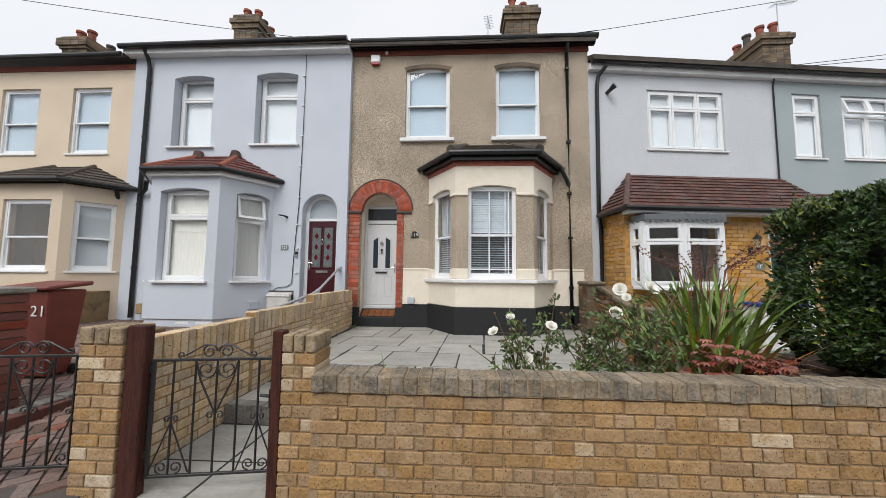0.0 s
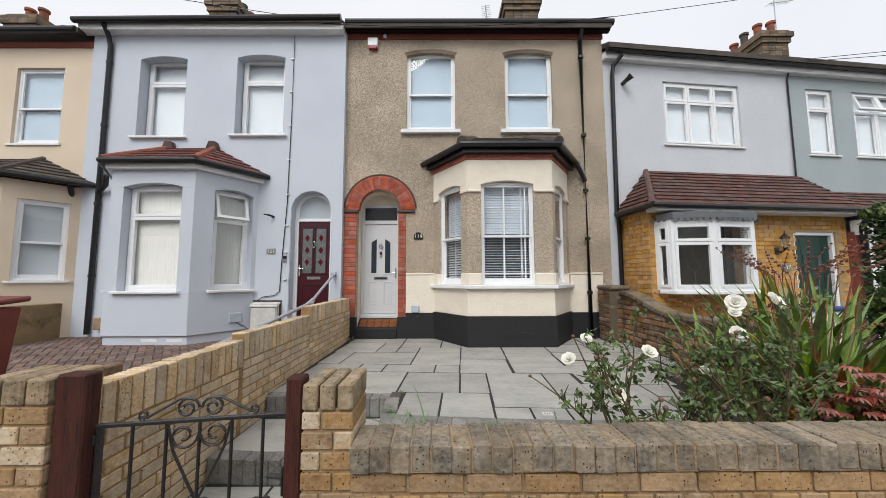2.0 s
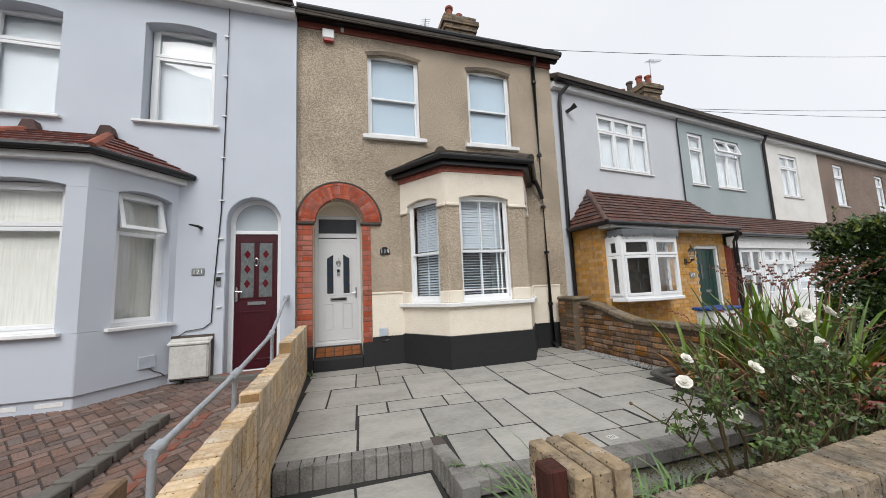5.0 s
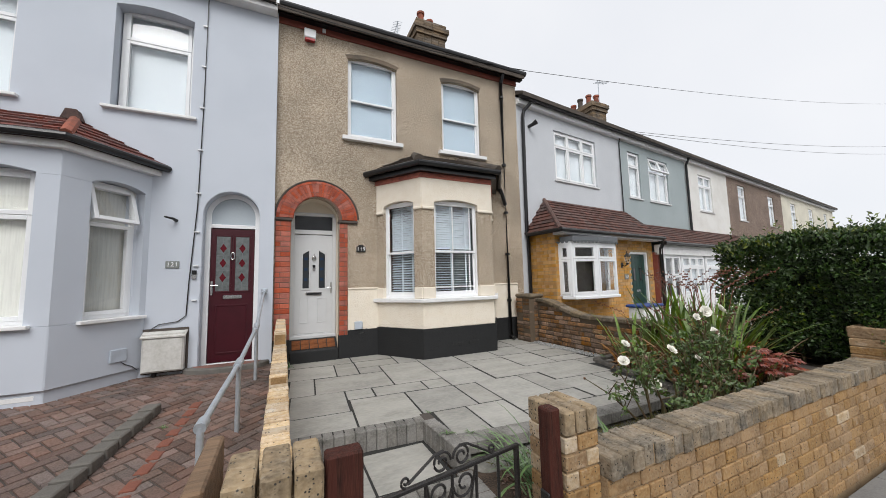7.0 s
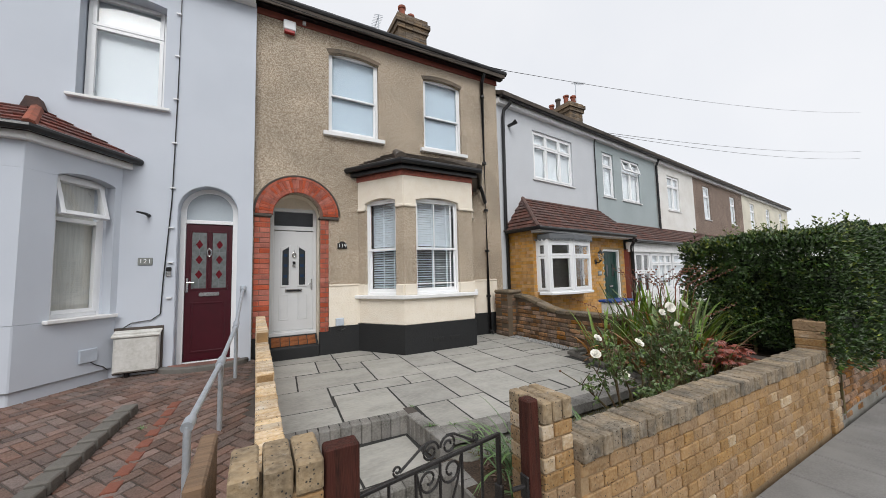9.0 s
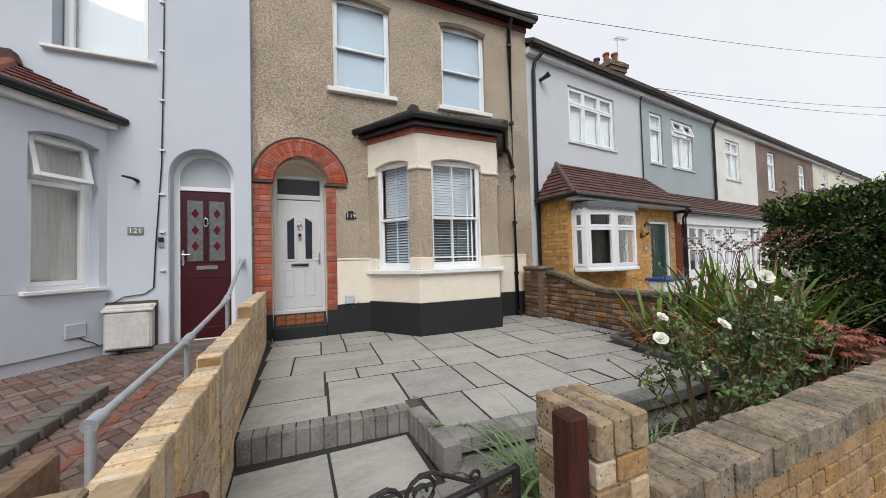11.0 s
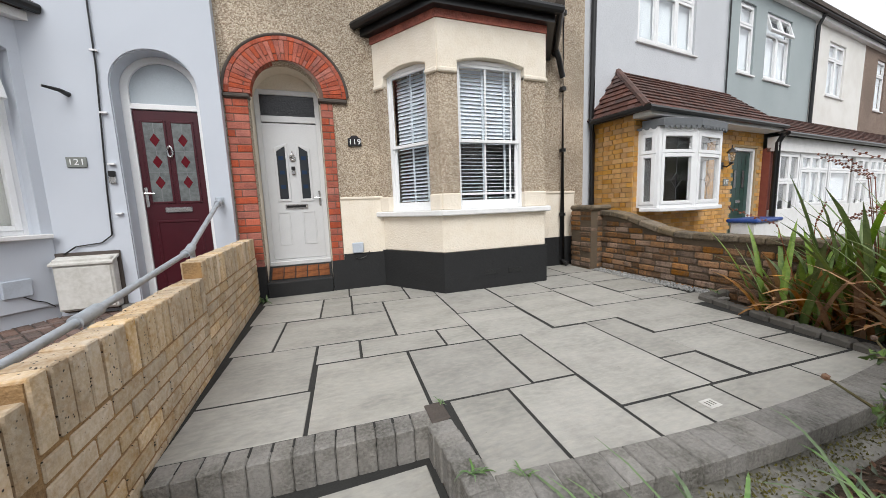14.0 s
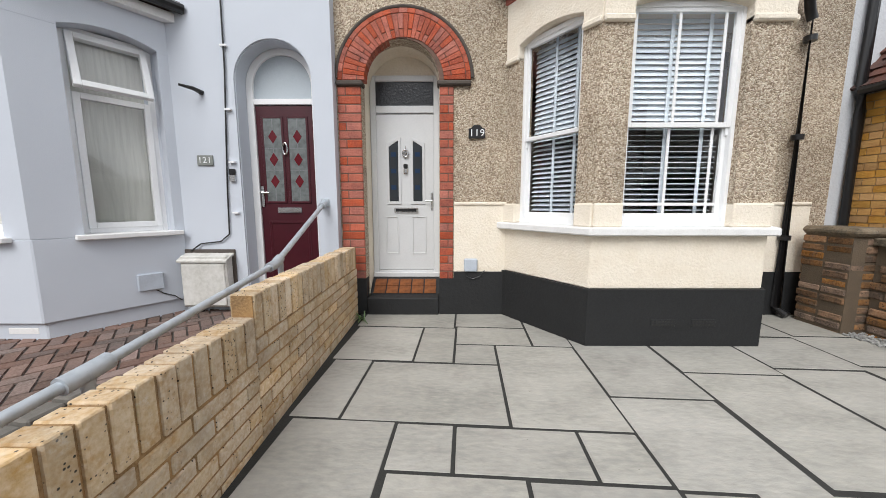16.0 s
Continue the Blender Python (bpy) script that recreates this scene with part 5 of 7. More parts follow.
mat_square = meshed("mat_square", boxed(-0.078, 0.078, -0.062, 0.062, 0, 0.012), MAT_ORANGE, 0.004)
for i in range(5):
    for j in range(2):
        piece("mat_square", mat_square, dmat, -2.48 + 0.17 * i, 9.18 + 0.105 * j, 0.266 + 0.0756 * j, 0, 0, slope)
# front door furniture
for x0, x1, z0, z1 in ((-2.42, -2.24, 0.72, 1.25), (-2.06, -1.86, 0.72, 1.25)):
    part("panel", ring(bmesh.new(), x0, x1, z0, z1, 0.02, 9.4210, 9.4310), DOOR_WHITE, door, "", 0.004)
for x0, x1, up in ((-2.36, -2.235, 1), (-2.035, -1.91, -1)):
    lite = [(x0, 1.45), (x1, 1.45), (x1, 2.22 + 0.04 * up), (x0, 2.22 - 0.04 * up)]
    part("moulding", plate(bmesh.new(), [(x0 - 0.035, 1.41), (x1 + 0.035, 1.41), (x1 + 0.035, 2.27 + 0.04 * up), (x0 - 0.035, 2.27 - 0.04 * up)], [lite], 9.4160, 9.4300), DOOR_WHITE, door, "", 0.004)
    part("pane", plate(bmesh.new(), lite, [], 9.4245, 9.4285), material("dark_leaded_glass", (0.03, 0.035, 0.04), 0.12, bump=0.2), door, "narrow dark leaded glass panel")
    for z in (1.64, 1.86, 2.08):
        part("glass_tile", boxed(x0 + 0.025, x1 - 0.03, 9.4210, 9.4245, z - 0.03, z + 0.03), BLUE_GLASS, door, "small blue glass tile")
part("letter_plate", boxed(-2.30, -1.97, 9.4060, 9.4300, 1.295, 1.365), CHROME, door, "chrome letter plate", 0.008)
part("letter_slot", boxed(-2.275, -1.995, 9.4000, 9.4080, 1.312, 1.348), BLACK_PLASTIC, door)
part("knocker", tube(bmesh.new(), [(-2.135 + 0.035 * math.sin(math.radians(q)), 9.4060, 2.09 + 0.045 * math.cos(math.radians(q))) for q in range(0, 360, 30)], 0.012, 6, True), CHROME, door, "chrome door knocker", 0, None, True)
part("knocker_stem", tube(bmesh.new(), [(-2.135, 9.4090, 2.13), (-2.135, 9.4090, 2.19)], 0.008), CHROME, door)
part("door_viewer", lathe(bmesh.new(), [(0.02, 0), (0.02, 0.01)], (-2.135, 9.4140, 2.085), 10), CHROME, door)
part("door_bell", boxed(-2.163, -2.107, 9.3990, 9.4300, 1.895, 1.95), BLACK_PLASTIC, door, "video door bell, black above silver", 0.006)
part("door_bell_face", boxed(-2.163, -2.107, 9.3970, 9.4300, 1.825, 1.893), CHROME, door, "", 0.006)
part("handle_plate", boxed(-1.795, -1.765, 9.4120, 9.4300, 1.33, 1.57), CHROME, door, "", 0.006)
part("handle", tube(bmesh.new(), [(-1.78, 9.4090, 1.46), (-1.78, 9.3740, 1.46), (-1.86, 9.3740, 1.455)], 0.012), CHROME, door, "chrome lever handle", 0, None, True)
# wall fittings
num = part("number_plate", plate(bmesh.new(), [(-1.315, 2.205), (-1.115, 2.205), (-1.115, 2.32), (-1.145, 2.325), (-1.175, 2.36), (-1.255, 2.36), (-1.285, 2.325), (-1.315, 2.32)], [], 8.965, 9.0), BLACK_PLASTIC, None, "black house number plate with white raised figures", 0.006)
tagged(num, "", "number plate")
lettering("119", 0.115, (-1.215, 8.963, 2.265), UPVC, num)
alarm = part("alarm_box", boxed(-2.42, -2.18, 8.9, 9.0, 6.79, 7.0), UPVC, None, "white burglar alarm box with a red strip", 0.015)
tagged(alarm, "", "alarm")
part("strip", boxed(-2.40, -2.20, 8.905, 8.99, 6.73, 6.785), ALARM_RED, alarm, "", 0.006)
det = part("sensor", boxed(-2.05, -1.98, 8.93, 9.0, 7.02, 7.1), UPVC, None, "small white sensor under the eaves", 0.006)
tagged(det, "", "sensor")
cab = part("cable_box", boxed(-1.36, -1.19, 8.925, 8.975, 0.565, 0.73), PALE_GREY, None, "pale grey plastic cable box low on the wall", 0.012)
tagged(cab, "", "box")
part("cable", tube(bmesh.new(), [(-1.33, 8.95, 0.57), (-1.33, 8.945, 0.5), (-1.25, 8.945, 0.47), (-1.16, 8.95, 0.5), (-1.1, 8.95, 0.58)], 0.006, 6), BLACK_PLASTIC, cab)
F = bay_faces(BAY)[1][0]
for u in (0.62, 1.02):
    vent = part("air_brick", boxed(u, u + 0.24, -0.036, -0.028, 0.20, 0.28), BLACK_PAINT, home, "black painted air brick", 0.002, F)
    for i in range(7):
        for j in range(2):
            part("hole", boxed(u + 0.015 + i * 0.031, u + 0.033 + i * 0.031, -0.039, -0.036, 0.215 + j * 0.03, 0.233 + j * 0.03), JOINT, vent, "", 0, F)


def downpipe(pts, house, label="black plastic downpipe", clips=()):
    p = part("downpipe", tube(bmesh.new(), pts, 0.05, 10), BLACK_PLASTIC, house, label, 0, None, True)
    for x, y, z in clips:
        part("pipe_clip", tube(bmesh.new(), [(x, y, z - 0.03), (x, y, z + 0.03)], 0.062, 10), BLACK_PLASTIC, p, "", 0, None, True)


downpipe([(2.60, 8.80, 7.22), (2.60, 8.80, 7.1), (2.60, 8.92, 6.9), (2.60, 8.92, 0.12), (2.64, 8.8, 0.04)], home, clips=[(2.60, 8.92, z) for z in (6.5, 4.6, 3.3, 2.2, 1.0)])
downpipe([(2.36, 8.82, 3.92), (2.44, 8.84, 3.78), (2.56, 8.92, 3.6), (2.60, 8.92, 3.5)], home, "black pipe from the bay gutter")

# venetian blinds in the bay
slat_mesh = {}
for n, (M, w) in enumerate(bay_faces(BAY)):
    a, b = (0.28, w - 0.37) if n == 1 else (0.20, w - 0.20)
    blind = thing("venetian_blind", M @ Vector(((a + b) / 2, 0.26, 1.2)), "white venetian blind with open slats inside the bay", "blind", "blinds in the bay")
    ln = b - a - 0.1
    me = meshed("slat", boxed(-ln / 2, ln / 2, -0.031, 0.031, -0.002, 0.002), SLAT)
    deg = math.degrees(M.to_euler().z)
    for k in range(36):
        p = M @ Vector(((a + b) / 2, 0.24, 1.30 + k * 0.053))
        piece("slat", me, blind, p.x, p.y, p.z, deg, 0, 58 if k > 17 else (14 if n == 1 else 30))
    for u in (a + ln * 0.48, a + ln * 0.86):
        part("tape", boxed(u, u + 0.035, 0.2, 0.204, 1.26, 3.2), SLAT, blind, "", 0, M)
# added back wall; its dark colour stands in for the room's dimness
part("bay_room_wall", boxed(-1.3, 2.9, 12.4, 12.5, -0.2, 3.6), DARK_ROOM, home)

# ---- details of the blue-grey house ----
sign = part("number_plate", boxed(-4.56, -4.37, 8.842, 8.86, 1.87, 1.99), SIGN_GREY, None, "grey slate number sign with white figures", 0.004)
tagged(sign, "", "number plate")
lettering("121", 0.10, (-4.465, 8.841, 1.93), UPVC, sign)
bell = part("door_bell", boxed(-4.185, -4.115, 8.83, 8.86, 1.76, 1.83), BLACK_PLASTIC, None, "video door bell on the blue-grey wall", 0.006)
tagged(bell, "", "door bell")
part("face", boxed(-4.185, -4.115, 8.826, 8.86, 1.68, 1.758), CHROME, bell, "silver lower half", 0.006)
lamp = part("outdoor_lamp", tube(bmesh.new(), [(-4.44, 8.86, 2.70), (-4.47, 8.76, 2.72), (-4.56, 8.66, 2.73)], [0.03, 0.022, 0.014], 8), BLACK_PLASTIC, None, "slim black outdoor lamp on a bracket", 0, None, True)
tagged(lamp, "", "lamp")
gas = thing("meter_box", (-4.45, 8.8, 0.1), "weathered white meter box fixed to the wall", "meter box")
part("back_frame", boxed(-4.81, -4.19, 8.83, 8.858, 0.13, 0.86), MORTAR_DARK, gas, "dark frame behind the meter box", 0.006)
part("body", boxed(-4.78, -4.22, 8.70, 8.83, 0.17, 0.80), STEEL_BOX, gas, "", 0.012)
part("lid", boxed(-4.76, -4.24, 8.685, 8.70, 0.19, 0.70), STEEL_BOX, gas, "", 0.01)
part("hood", prism(bmesh.new(), [(-4.80, 8.67, 0.72), (-4.80, 8.86, 0.80), (-4.80, 8.86, 0.83), (-4.80, 8.67, 0.75)], (0.6, 0, 0)), STEEL_BOX, gas, "", 0.004)
part("pipe", tube(bmesh.new(), [(-4.62, 8.78, 0.05), (-4.62, 8.78, 0.2)], 0.035), BLACK_PLASTIC, gas)
F3 = bay_faces(BAY2)[2][0]
flap = part("cable_box", boxed(0.72, 0.96, -0.035, 0.0, 0.42, 0.62), PALE_GREY, None, "flat pale grey cable box on the bay side", 0.01, F3)
tagged(flap, "", "box")
part("cable", tube(bmesh.new(), [(0.88, -0.015, 0.42), (0.95, -0.015, 0.36), (1.05, -0.015, 0.31), (1.12, -0.02, 0.24)], 0.006, 6), BLACK_PLASTIC, flap, "", 0, F3)
wire = part("cable", tube(bmesh.new(), [(-4.10, 8.835, 7.0), (-4.11, 8.84, 5.0), (-4.14, 8.84, 3.0), (-4.22, 8.84, 1.6), (-4.24, 8.84, 1.05), (-4.35, 8.84, 0.96), (-4.6, 8.84, 0.93), (-4.72, 8.82, 0.84)], 0.009, 6), BLACK_PLASTIC, None, "black cable clipped down the rendered wall")
tagged(wire, "", "cable")
for z in (6.4, 5.6, 4.8, 4.0, 3.2, 2.5, 1.9, 1.3):
    part("clip", boxed(-4.17, -4.10, 8.82, 8.86, z, z + 0.02), UPVC, wire)
downpipe([(-8.33, 8.6, 7.1), (-8.33, 8.74, 6.9), (-8.33, 8.80, 6.7), (-8.33, 8.80, 0.15)], blue, clips=[(-8.33, 8.80, z) for z in (6.3, 4.8, 3.0, 1.4)])
downpipe([(-7.98, 8.6, 3.58), (-8.1, 8.72, 3.4), (-8.33, 8.80, 3.25)], blue, "black pipe from the bay gutter")
F2 = bay_faces(BAY2)[1][0]
for u in (0.75, 1.22):
    part("air_vent", boxed(u, u + 0.3, 0.035, 0.045, 0.14, 0.2), WHITE_PAINT, blue, "white plastic air vent", 0.003, F2)
part("junction_box", boxed(-8.15, -7.92, 8.74, 8.86, 0.25, 0.5), MORTAR, blue, "", 0.01)
# maroon door
for x0, x1 in ((-3.87, -3.65), (-3.56, -3.34)):
    part("moulding", ring(bmesh.new(), x0 - 0.03, x1 + 0.03, 1.42, 2.50, 0.03, 9.088, 9.102), MAROON, door2, "", 0.005)
    pane = part("pane", boxed(x0, x1, 9.094, 9.0985, 1.45, 2.47), material("textured_leaded_glass", (0.15, 0.165, 0.165), 0.2, dark=(0.09, 0.10, 0.10), scale=20, bump=0.5), door2, "textured glass with red diamonds")
    c = (x0 + x1) / 2
    for z in (1.70, 1.97, 2.25):
        part("diamond", plate(bmesh.new(), [(c, z - 0.085), (c + 0.055, z), (c, z + 0.085), (c - 0.055, z)], [], 9.091, 9.094), RED_GLASS, pane)
    for u in (c,):
        part("lead", boxed(u - 0.004, u + 0.004, 9.0925, 9.094, 1.45, 2.47), LEAD, pane)
    for z in (1.835, 2.11):
        part("lead", boxed(x0, x1, 9.0925, 9.094, z - 0.004, z + 0.004), LEAD, pane)
part("moulding", ring(bmesh.new(), -3.87, -3.34, 0.3, 1.2, 0.035, 9.09, 9.102), MAROON, door2, "", 0.006)
part("letter_plate", boxed(-3.75, -3.44, 9.08, 9.102, 1.30, 1.37), CHROME, door2, "chrome letter plate", 0.008)
part("knocker", tube(bmesh.new(), [(-3.605 + 0.03 * math.sin(math.radians(q)), 9.075, 2.10 + 0.07 * math.cos(math.radians(q))) for q in range(0, 360, 30)], 0.012, 6, True), CHROME, door2, "chrome door knocker", 0, None, True)
part("handle_plate", boxed(-3.945, -3.91, 9.08, 9.102, 1.38, 1.64), CHROME, door2, "", 0.006)
part("handle", tube(bmesh.new(), [(-3.93, 9.08, 1.56), (-3.93, 9.04, 1.56), (-3.82, 9.04, 1.555)], 0.012), CHROME, door2, "chrome lever handle", 0, None, True)

# ---- bay of the beige house ----
BAY3 = [(-12.0, 8.9), (-11.15, 8.0), (-9.42, 8.0), (-8.72, 8.9)]
part("bay_base", bay_slab(bmesh.new(), BAY3, 0.0, -0.4, 1.27), BEIGE_RENDER, beige, "", 0.01)
for n, (M, w) in enumerate(bay_faces(BAY3)):
    a, b = (0.25, w - 0.27) if n == 1 else (0.2, w - 0.2)
    for x0, x1 in ((0, a), (b, w)):
        part("pier", boxed(x0, x1, 0.0, 0.25, 1.27, 3.0), BEIGE_RENDER, beige, "", 0, M)
    part("lintel", boxed(0, w, -0.002, 0.25, 2.98, 3.36), BEIGE_RENDER, beige, "", 0, M)
    window(beige, M @ spot(a, 0.05, 1.30), b - a, 1.68, "sash", 0, (0.08, 0.08, 0.09, 0.05, WHITE_PAINT), "white sliding sash window", BLIND if n != 1 else None)
part("bay_gutter", tube(bmesh.new(), [(x, y, 3.42) for x, y in inset(BAY3, 0.2)], 0.055, 10), BLACK_PLASTIC, beige, "black gutter round the bay roof")
_, e, b = hip_roof("bay_roof", BAY3, 0.18, 3.45, 4.05, 0.4, ROOF_GREY, beige, "grey-brown tiled hipped roof of the bay")
for p, q in ((e[1], b[0]), (e[2], b[1])):
    part("hip_tile", tube(bmesh.new(), [p, q], 0.07, 8), ROOF_GREY, beige, "rounded hip tiles")
downpipe([(-8.78, 8.62, 3.4), (-8.86, 8.75, 3.2), (-8.93, 8.83, 3.0), (-8.93, 8.83, 0.2)], beige)
divide = part("dividing_wall", boxed(-9.0, -8.84, 4.4, 8.85, -0.4, 0.82), speckled("stained_ochre_render", (0.30, 0.20, 0.095), (0.05, 0.045, 0.035), grime=0.9, rough=0.92, dark=(0.16, 0.12, 0.07), scale=1.5, bump=0.5), None, "stained ochre rendered low wall between two forecourts", 0.01)
tagged(divide, "", "wall")

# rows of real tiles on a bay roof: courses that step
def tile_courses(name, low, high, rows, cols, mat, house, M=None, thick=0.035):
    """Tiles laid over the plane between two edges, each row lapping the one below."""
    (a, b), (c, d) = [[Vector(p) for p in q] for q in (low, high)]
    nrm = (b - a).cross(c - a).normalized()
    if nrm.z < 0:
        nrm = -nrm
    roof = part(name, boxed(a.x - 0.001, a.x + 0.001, a.y, a.y + 0.001, a.z, a.z + 0.001), mat, house, "courses of brown plain tiles", 0, M)
    bm = bmesh.new()
    for r in range(rows):
        t0, t1 = r / rows, min(1.0, (r + 1.12) / rows)
        p0, q0, p1, q1 = a.lerp(c, t0), b.lerp(d, t0), a.lerp(c, t1), b.lerp(d, t1)
        n = max(1, round(cols * (q0 - p0).length / (b - a).length))
        for k in range(n):
            s0, s1 = (k + (0.5 if r % 2 else 0)) / n, (k + 0.96 + (0.5 if r % 2 else 0)) / n
            s1 = min(1, s1)
            if s0 >= 0.99:
                continue
            z = rnd.uniform(0, 0.006)
            bot = [p0.lerp(q0, s0), p0.lerp(q0, s1), p1.lerp(q1, s1), p1.lerp(q1, s0)]
            v = [bm.verts.new(p + nrm * ((thick + z) if i < 2 else 0.012)) for i, p in enumerate(bot)]
            w = [bm.verts.new(p) for p in bot[:2]]
            bm.faces.new(v)
            bm.faces.new((w[0], w[1], v[1], v[0]))
    tagged(part("tiles", bm, mat, roof, "", 0, M), kind="stuff")


ROOF_TILE = material("brown_plain_roof_tile", (0.105, 0.043, 0.032), 0.8, dark=(0.055, 0.03, 0.026), light=(0.17, 0.08, 0.06), scale=5, fine=60, bump=0.5, random_by="island", spread=0.28)
RED_TILE = material("red_plain_roof_tile", (0.15, 0.045, 0.035), 0.8, dark=(0.09, 0.035, 0.03), light=(0.22, 0.09, 0.07), scale=5, fine=60, bump=0.5, random_by="island", spread=0.28)
for plan, out, z0, z1, mat, house in ((BAY, 0.2, 3.97, 4.55, ROOF_GREY, home), (BAY2, 0.16, 3.63, 4.28, RED_TILE, blue), (BAY3, 0.18, 3.45, 4.05, ROOF_GREY, beige)):
    e = [(x, y, z0) for x, y in inset(plan, out)]
    ins = 0.35 if house is home else 0.4
    w = plan[0][1]
    top = [(e[1][0] + ins, w, z1), (e[2][0] - ins, w, z1)]
    tile_courses("tiling", (e[1], e[2]), (top[0], top[1]), 6, 11, mat, house)
    tile_courses("tiling", (e[0], e[1]), (top[0], top[0]), 6, 7, mat, house)
    tile_courses("tiling", (e[2], e[3]), (top[1], top[1]), 6, 7, mat, house)

# ---- the grey house: brick front, bow window, tiled lean-to ----
part("ground_floor_front", plate(bmesh.new(), rect(0.3, 5.0, -0.5, 2.72), [rect(0.5, 2.45, 1.06, 2.5), rect(3.66, 4.72, -0.2, 2.30)], -0.87, -0.62), MORTAR_GOLD, grey, "golden brick front below the porch roof", 0, ROW)
part("ground_floor_side", boxed(0.3, 0.5, -0.61, 0.0, -0.5, 2.72), MORTAR_GOLD, grey, "", 0, ROW)
bm = bmesh.new()
for c in range(35):
    z = -0.42 + c * 0.0895
    u = 0.31 - (0.13 if c % 2 else 0)
    while u < 4.97:
        a, b = max(u, 0.31), min(u + 0.25, 4.98)
        mid = (a + b) / 2
        if b - a > 0.05 and not (0.45 < mid < 2.5 and 0.98 < z < 2.5) and not (3.6 < mid < 4.78 and z < 2.27):
            box(bm, a, b, -0.882, -0.868, z, z + 0.078)
        u += 0.262
    v = -0.87
    while v < -0.05:
        box(bm, 0.286, 0.301, v, v + (0.11 if (c % 2) else 0.2), z, z + 0.078)
        v += 0.125 if (c % 2) else 0.213
tagged(part("bricks", bm, GOLD_BRICK, grey, "golden bricks", 0, ROW), kind="stuff")
BOW = [(0.40, -0.87), (0.50, -1.2), (1.25, -1.40), (2.16, -1.36), (2.48, -0.87)]
bow_sill = part("bow_sill", prism(bmesh.new(), [(u, v - 0.06, 1.0) for u, v in BOW], (0, 0, 0.07)), UPVC, grey, "white sill of the bow window", 0.01, ROW)
# added board, dark so that the bow window panes look unlit
part("inner_wall", boxed(0.42, 2.6, -0.30, -0.25, 0.6, 2.7), DARK_ROOM, grey, "added dark board standing in for the dim room behind the bow window", 0, ROW)
canopy = part("canopy", prism(bmesh.new(), [(u, v - 0.07, 2.46) for u, v in BOW], (0, 0, 0.13)), LEAD, grey, "grey lead canopy with a scalloped edge", 0.008, ROW)
part("bow_head", prism(bmesh.new(), [(u, v + 0.005, 2.40) for u, v in BOW], (0, 0, 0.06)), UPVC, grey, "", 0, ROW)
for (ua, va), (ub, vb) in zip(BOW, BOW[1:]):
    L = math.hypot(ub - ua, vb - va)
    M = ROW @ Matrix.Translation((ua, va, 0)) @ Matrix.Rotation(math.atan2(vb - va, ub - ua), 4, "Z")
    fr = window(grey, M @ spot(0.0, 0, 1.07), L, 1.34, "casement", 0, None, "white plastic bow window with leaded panes")
    if L > 0.6:
        for z0, z1 in ((1.17, 1.91), (2.06, 2.32)):
            c, m, hw = L / 2, (z0 + z1) / 2, L / 2 - 0.12
            hh = min(0.14, (z1 - z0) / 2 * 0.6)
            lead = bmesh.new()
            for a, b in (((c, m + hh), (c + 0.11, m)), ((c + 0.11, m), (c, m - hh)), ((c, m - hh), (c - 0.11, m)), ((c - 0.11, m), (c, m + hh)), ((c, m + hh), (c, z1)), ((c, m - hh), (c, z0)), ((c - 0.11, m), (c - hw, m)), ((c + 0.11, m), (c + hw, m))):
                tube(lead, [(a[0], 0.014, a[1]), (b[0], 0.014, b[1])], 0.0035, 4)
            part("leading", lead, LEAD, fr, "", 0, M)
    for k in range(int(L / 0.11)):
        part("scallop", plate(bmesh.new(), [(0.055 + 0.045 * math.cos(math.pi + math.pi * i / 8) + k * 0.11, 2.46 + 0.05 * math.sin(math.pi + math.pi * i / 8)) for i in range(9)], [], -0.085, -0.075), LEAD, canopy, "", 0, M)
d117 = part("door", boxed(3.74, 4.64, -0.78, -0.73, -0.15, 2.22), GREEN_DOOR, grey, "dark green boarded front door", 0.004, ROW)
part("door_frame", ring(bmesh.new(), 3.66, 4.72, -0.2, 2.30, 0.075, -0.84, -0.72), UPVC, grey, "", 0.005, ROW)
# thin black strips on the face paint the shade of the board grooves
for k in range(4):
    part("groove", boxed(3.92 + k * 0.18, 3.928 + k * 0.18, -0.782, -0.778, -0.1, 2.15), BLACK_PLASTIC, d117, "", 0, ROW)
for u in (3.96, 4.32):
    part("glazed_slot", boxed(u, u + 0.1, -0.79, -0.779, 1.4, 1.8), material("dark_slot_glass", (0.05, 0.05, 0.05), 0.15, bump=0), d117, "", 0.003, ROW)
part("letter_plate", boxed(4.1, 4.32, -0.79, -0.779, 1.05, 1.12), CHROME, d117, "", 0.003, ROW)
wl = thing("wall_lantern", ROW @ Vector((3.2, -0.9, 2.0)), "black lantern wall light on a bracket", "lamp")
part("bracket", tube(bmesh.new(), [(3.2, -0.88, 1.88), (3.2, -0.98, 1.84), (3.2, -1.06, 1.9)], 0.016), BLACK_IRON, wl, "", 0, ROW)
part("backplate", boxed(3.15, 3.25, -0.9, -0.875, 1.8, 1.95), BLACK_IRON, wl, "", 0.004, ROW)
part("lantern_glass", lathe(bmesh.new(), [(0.04, 0), (0.075, 0.2)], (3.2, -1.06, 1.93), 6), FROST, wl, "", 0, ROW)
part("cap", lathe(bmesh.new(), [(0.095, 0.2), (0.06, 0.25), (0.012, 0.3), (0.012, 0.35)], (3.2, -1.06, 1.93), 6), BLACK_IRON, wl, "", 0, ROW)
part("base", lathe(bmesh.new(), [(0.03, -0.04), (0.05, 0.0)], (3.2, -1.06, 1.93), 6), BLACK_IRON, wl, "", 0, ROW)
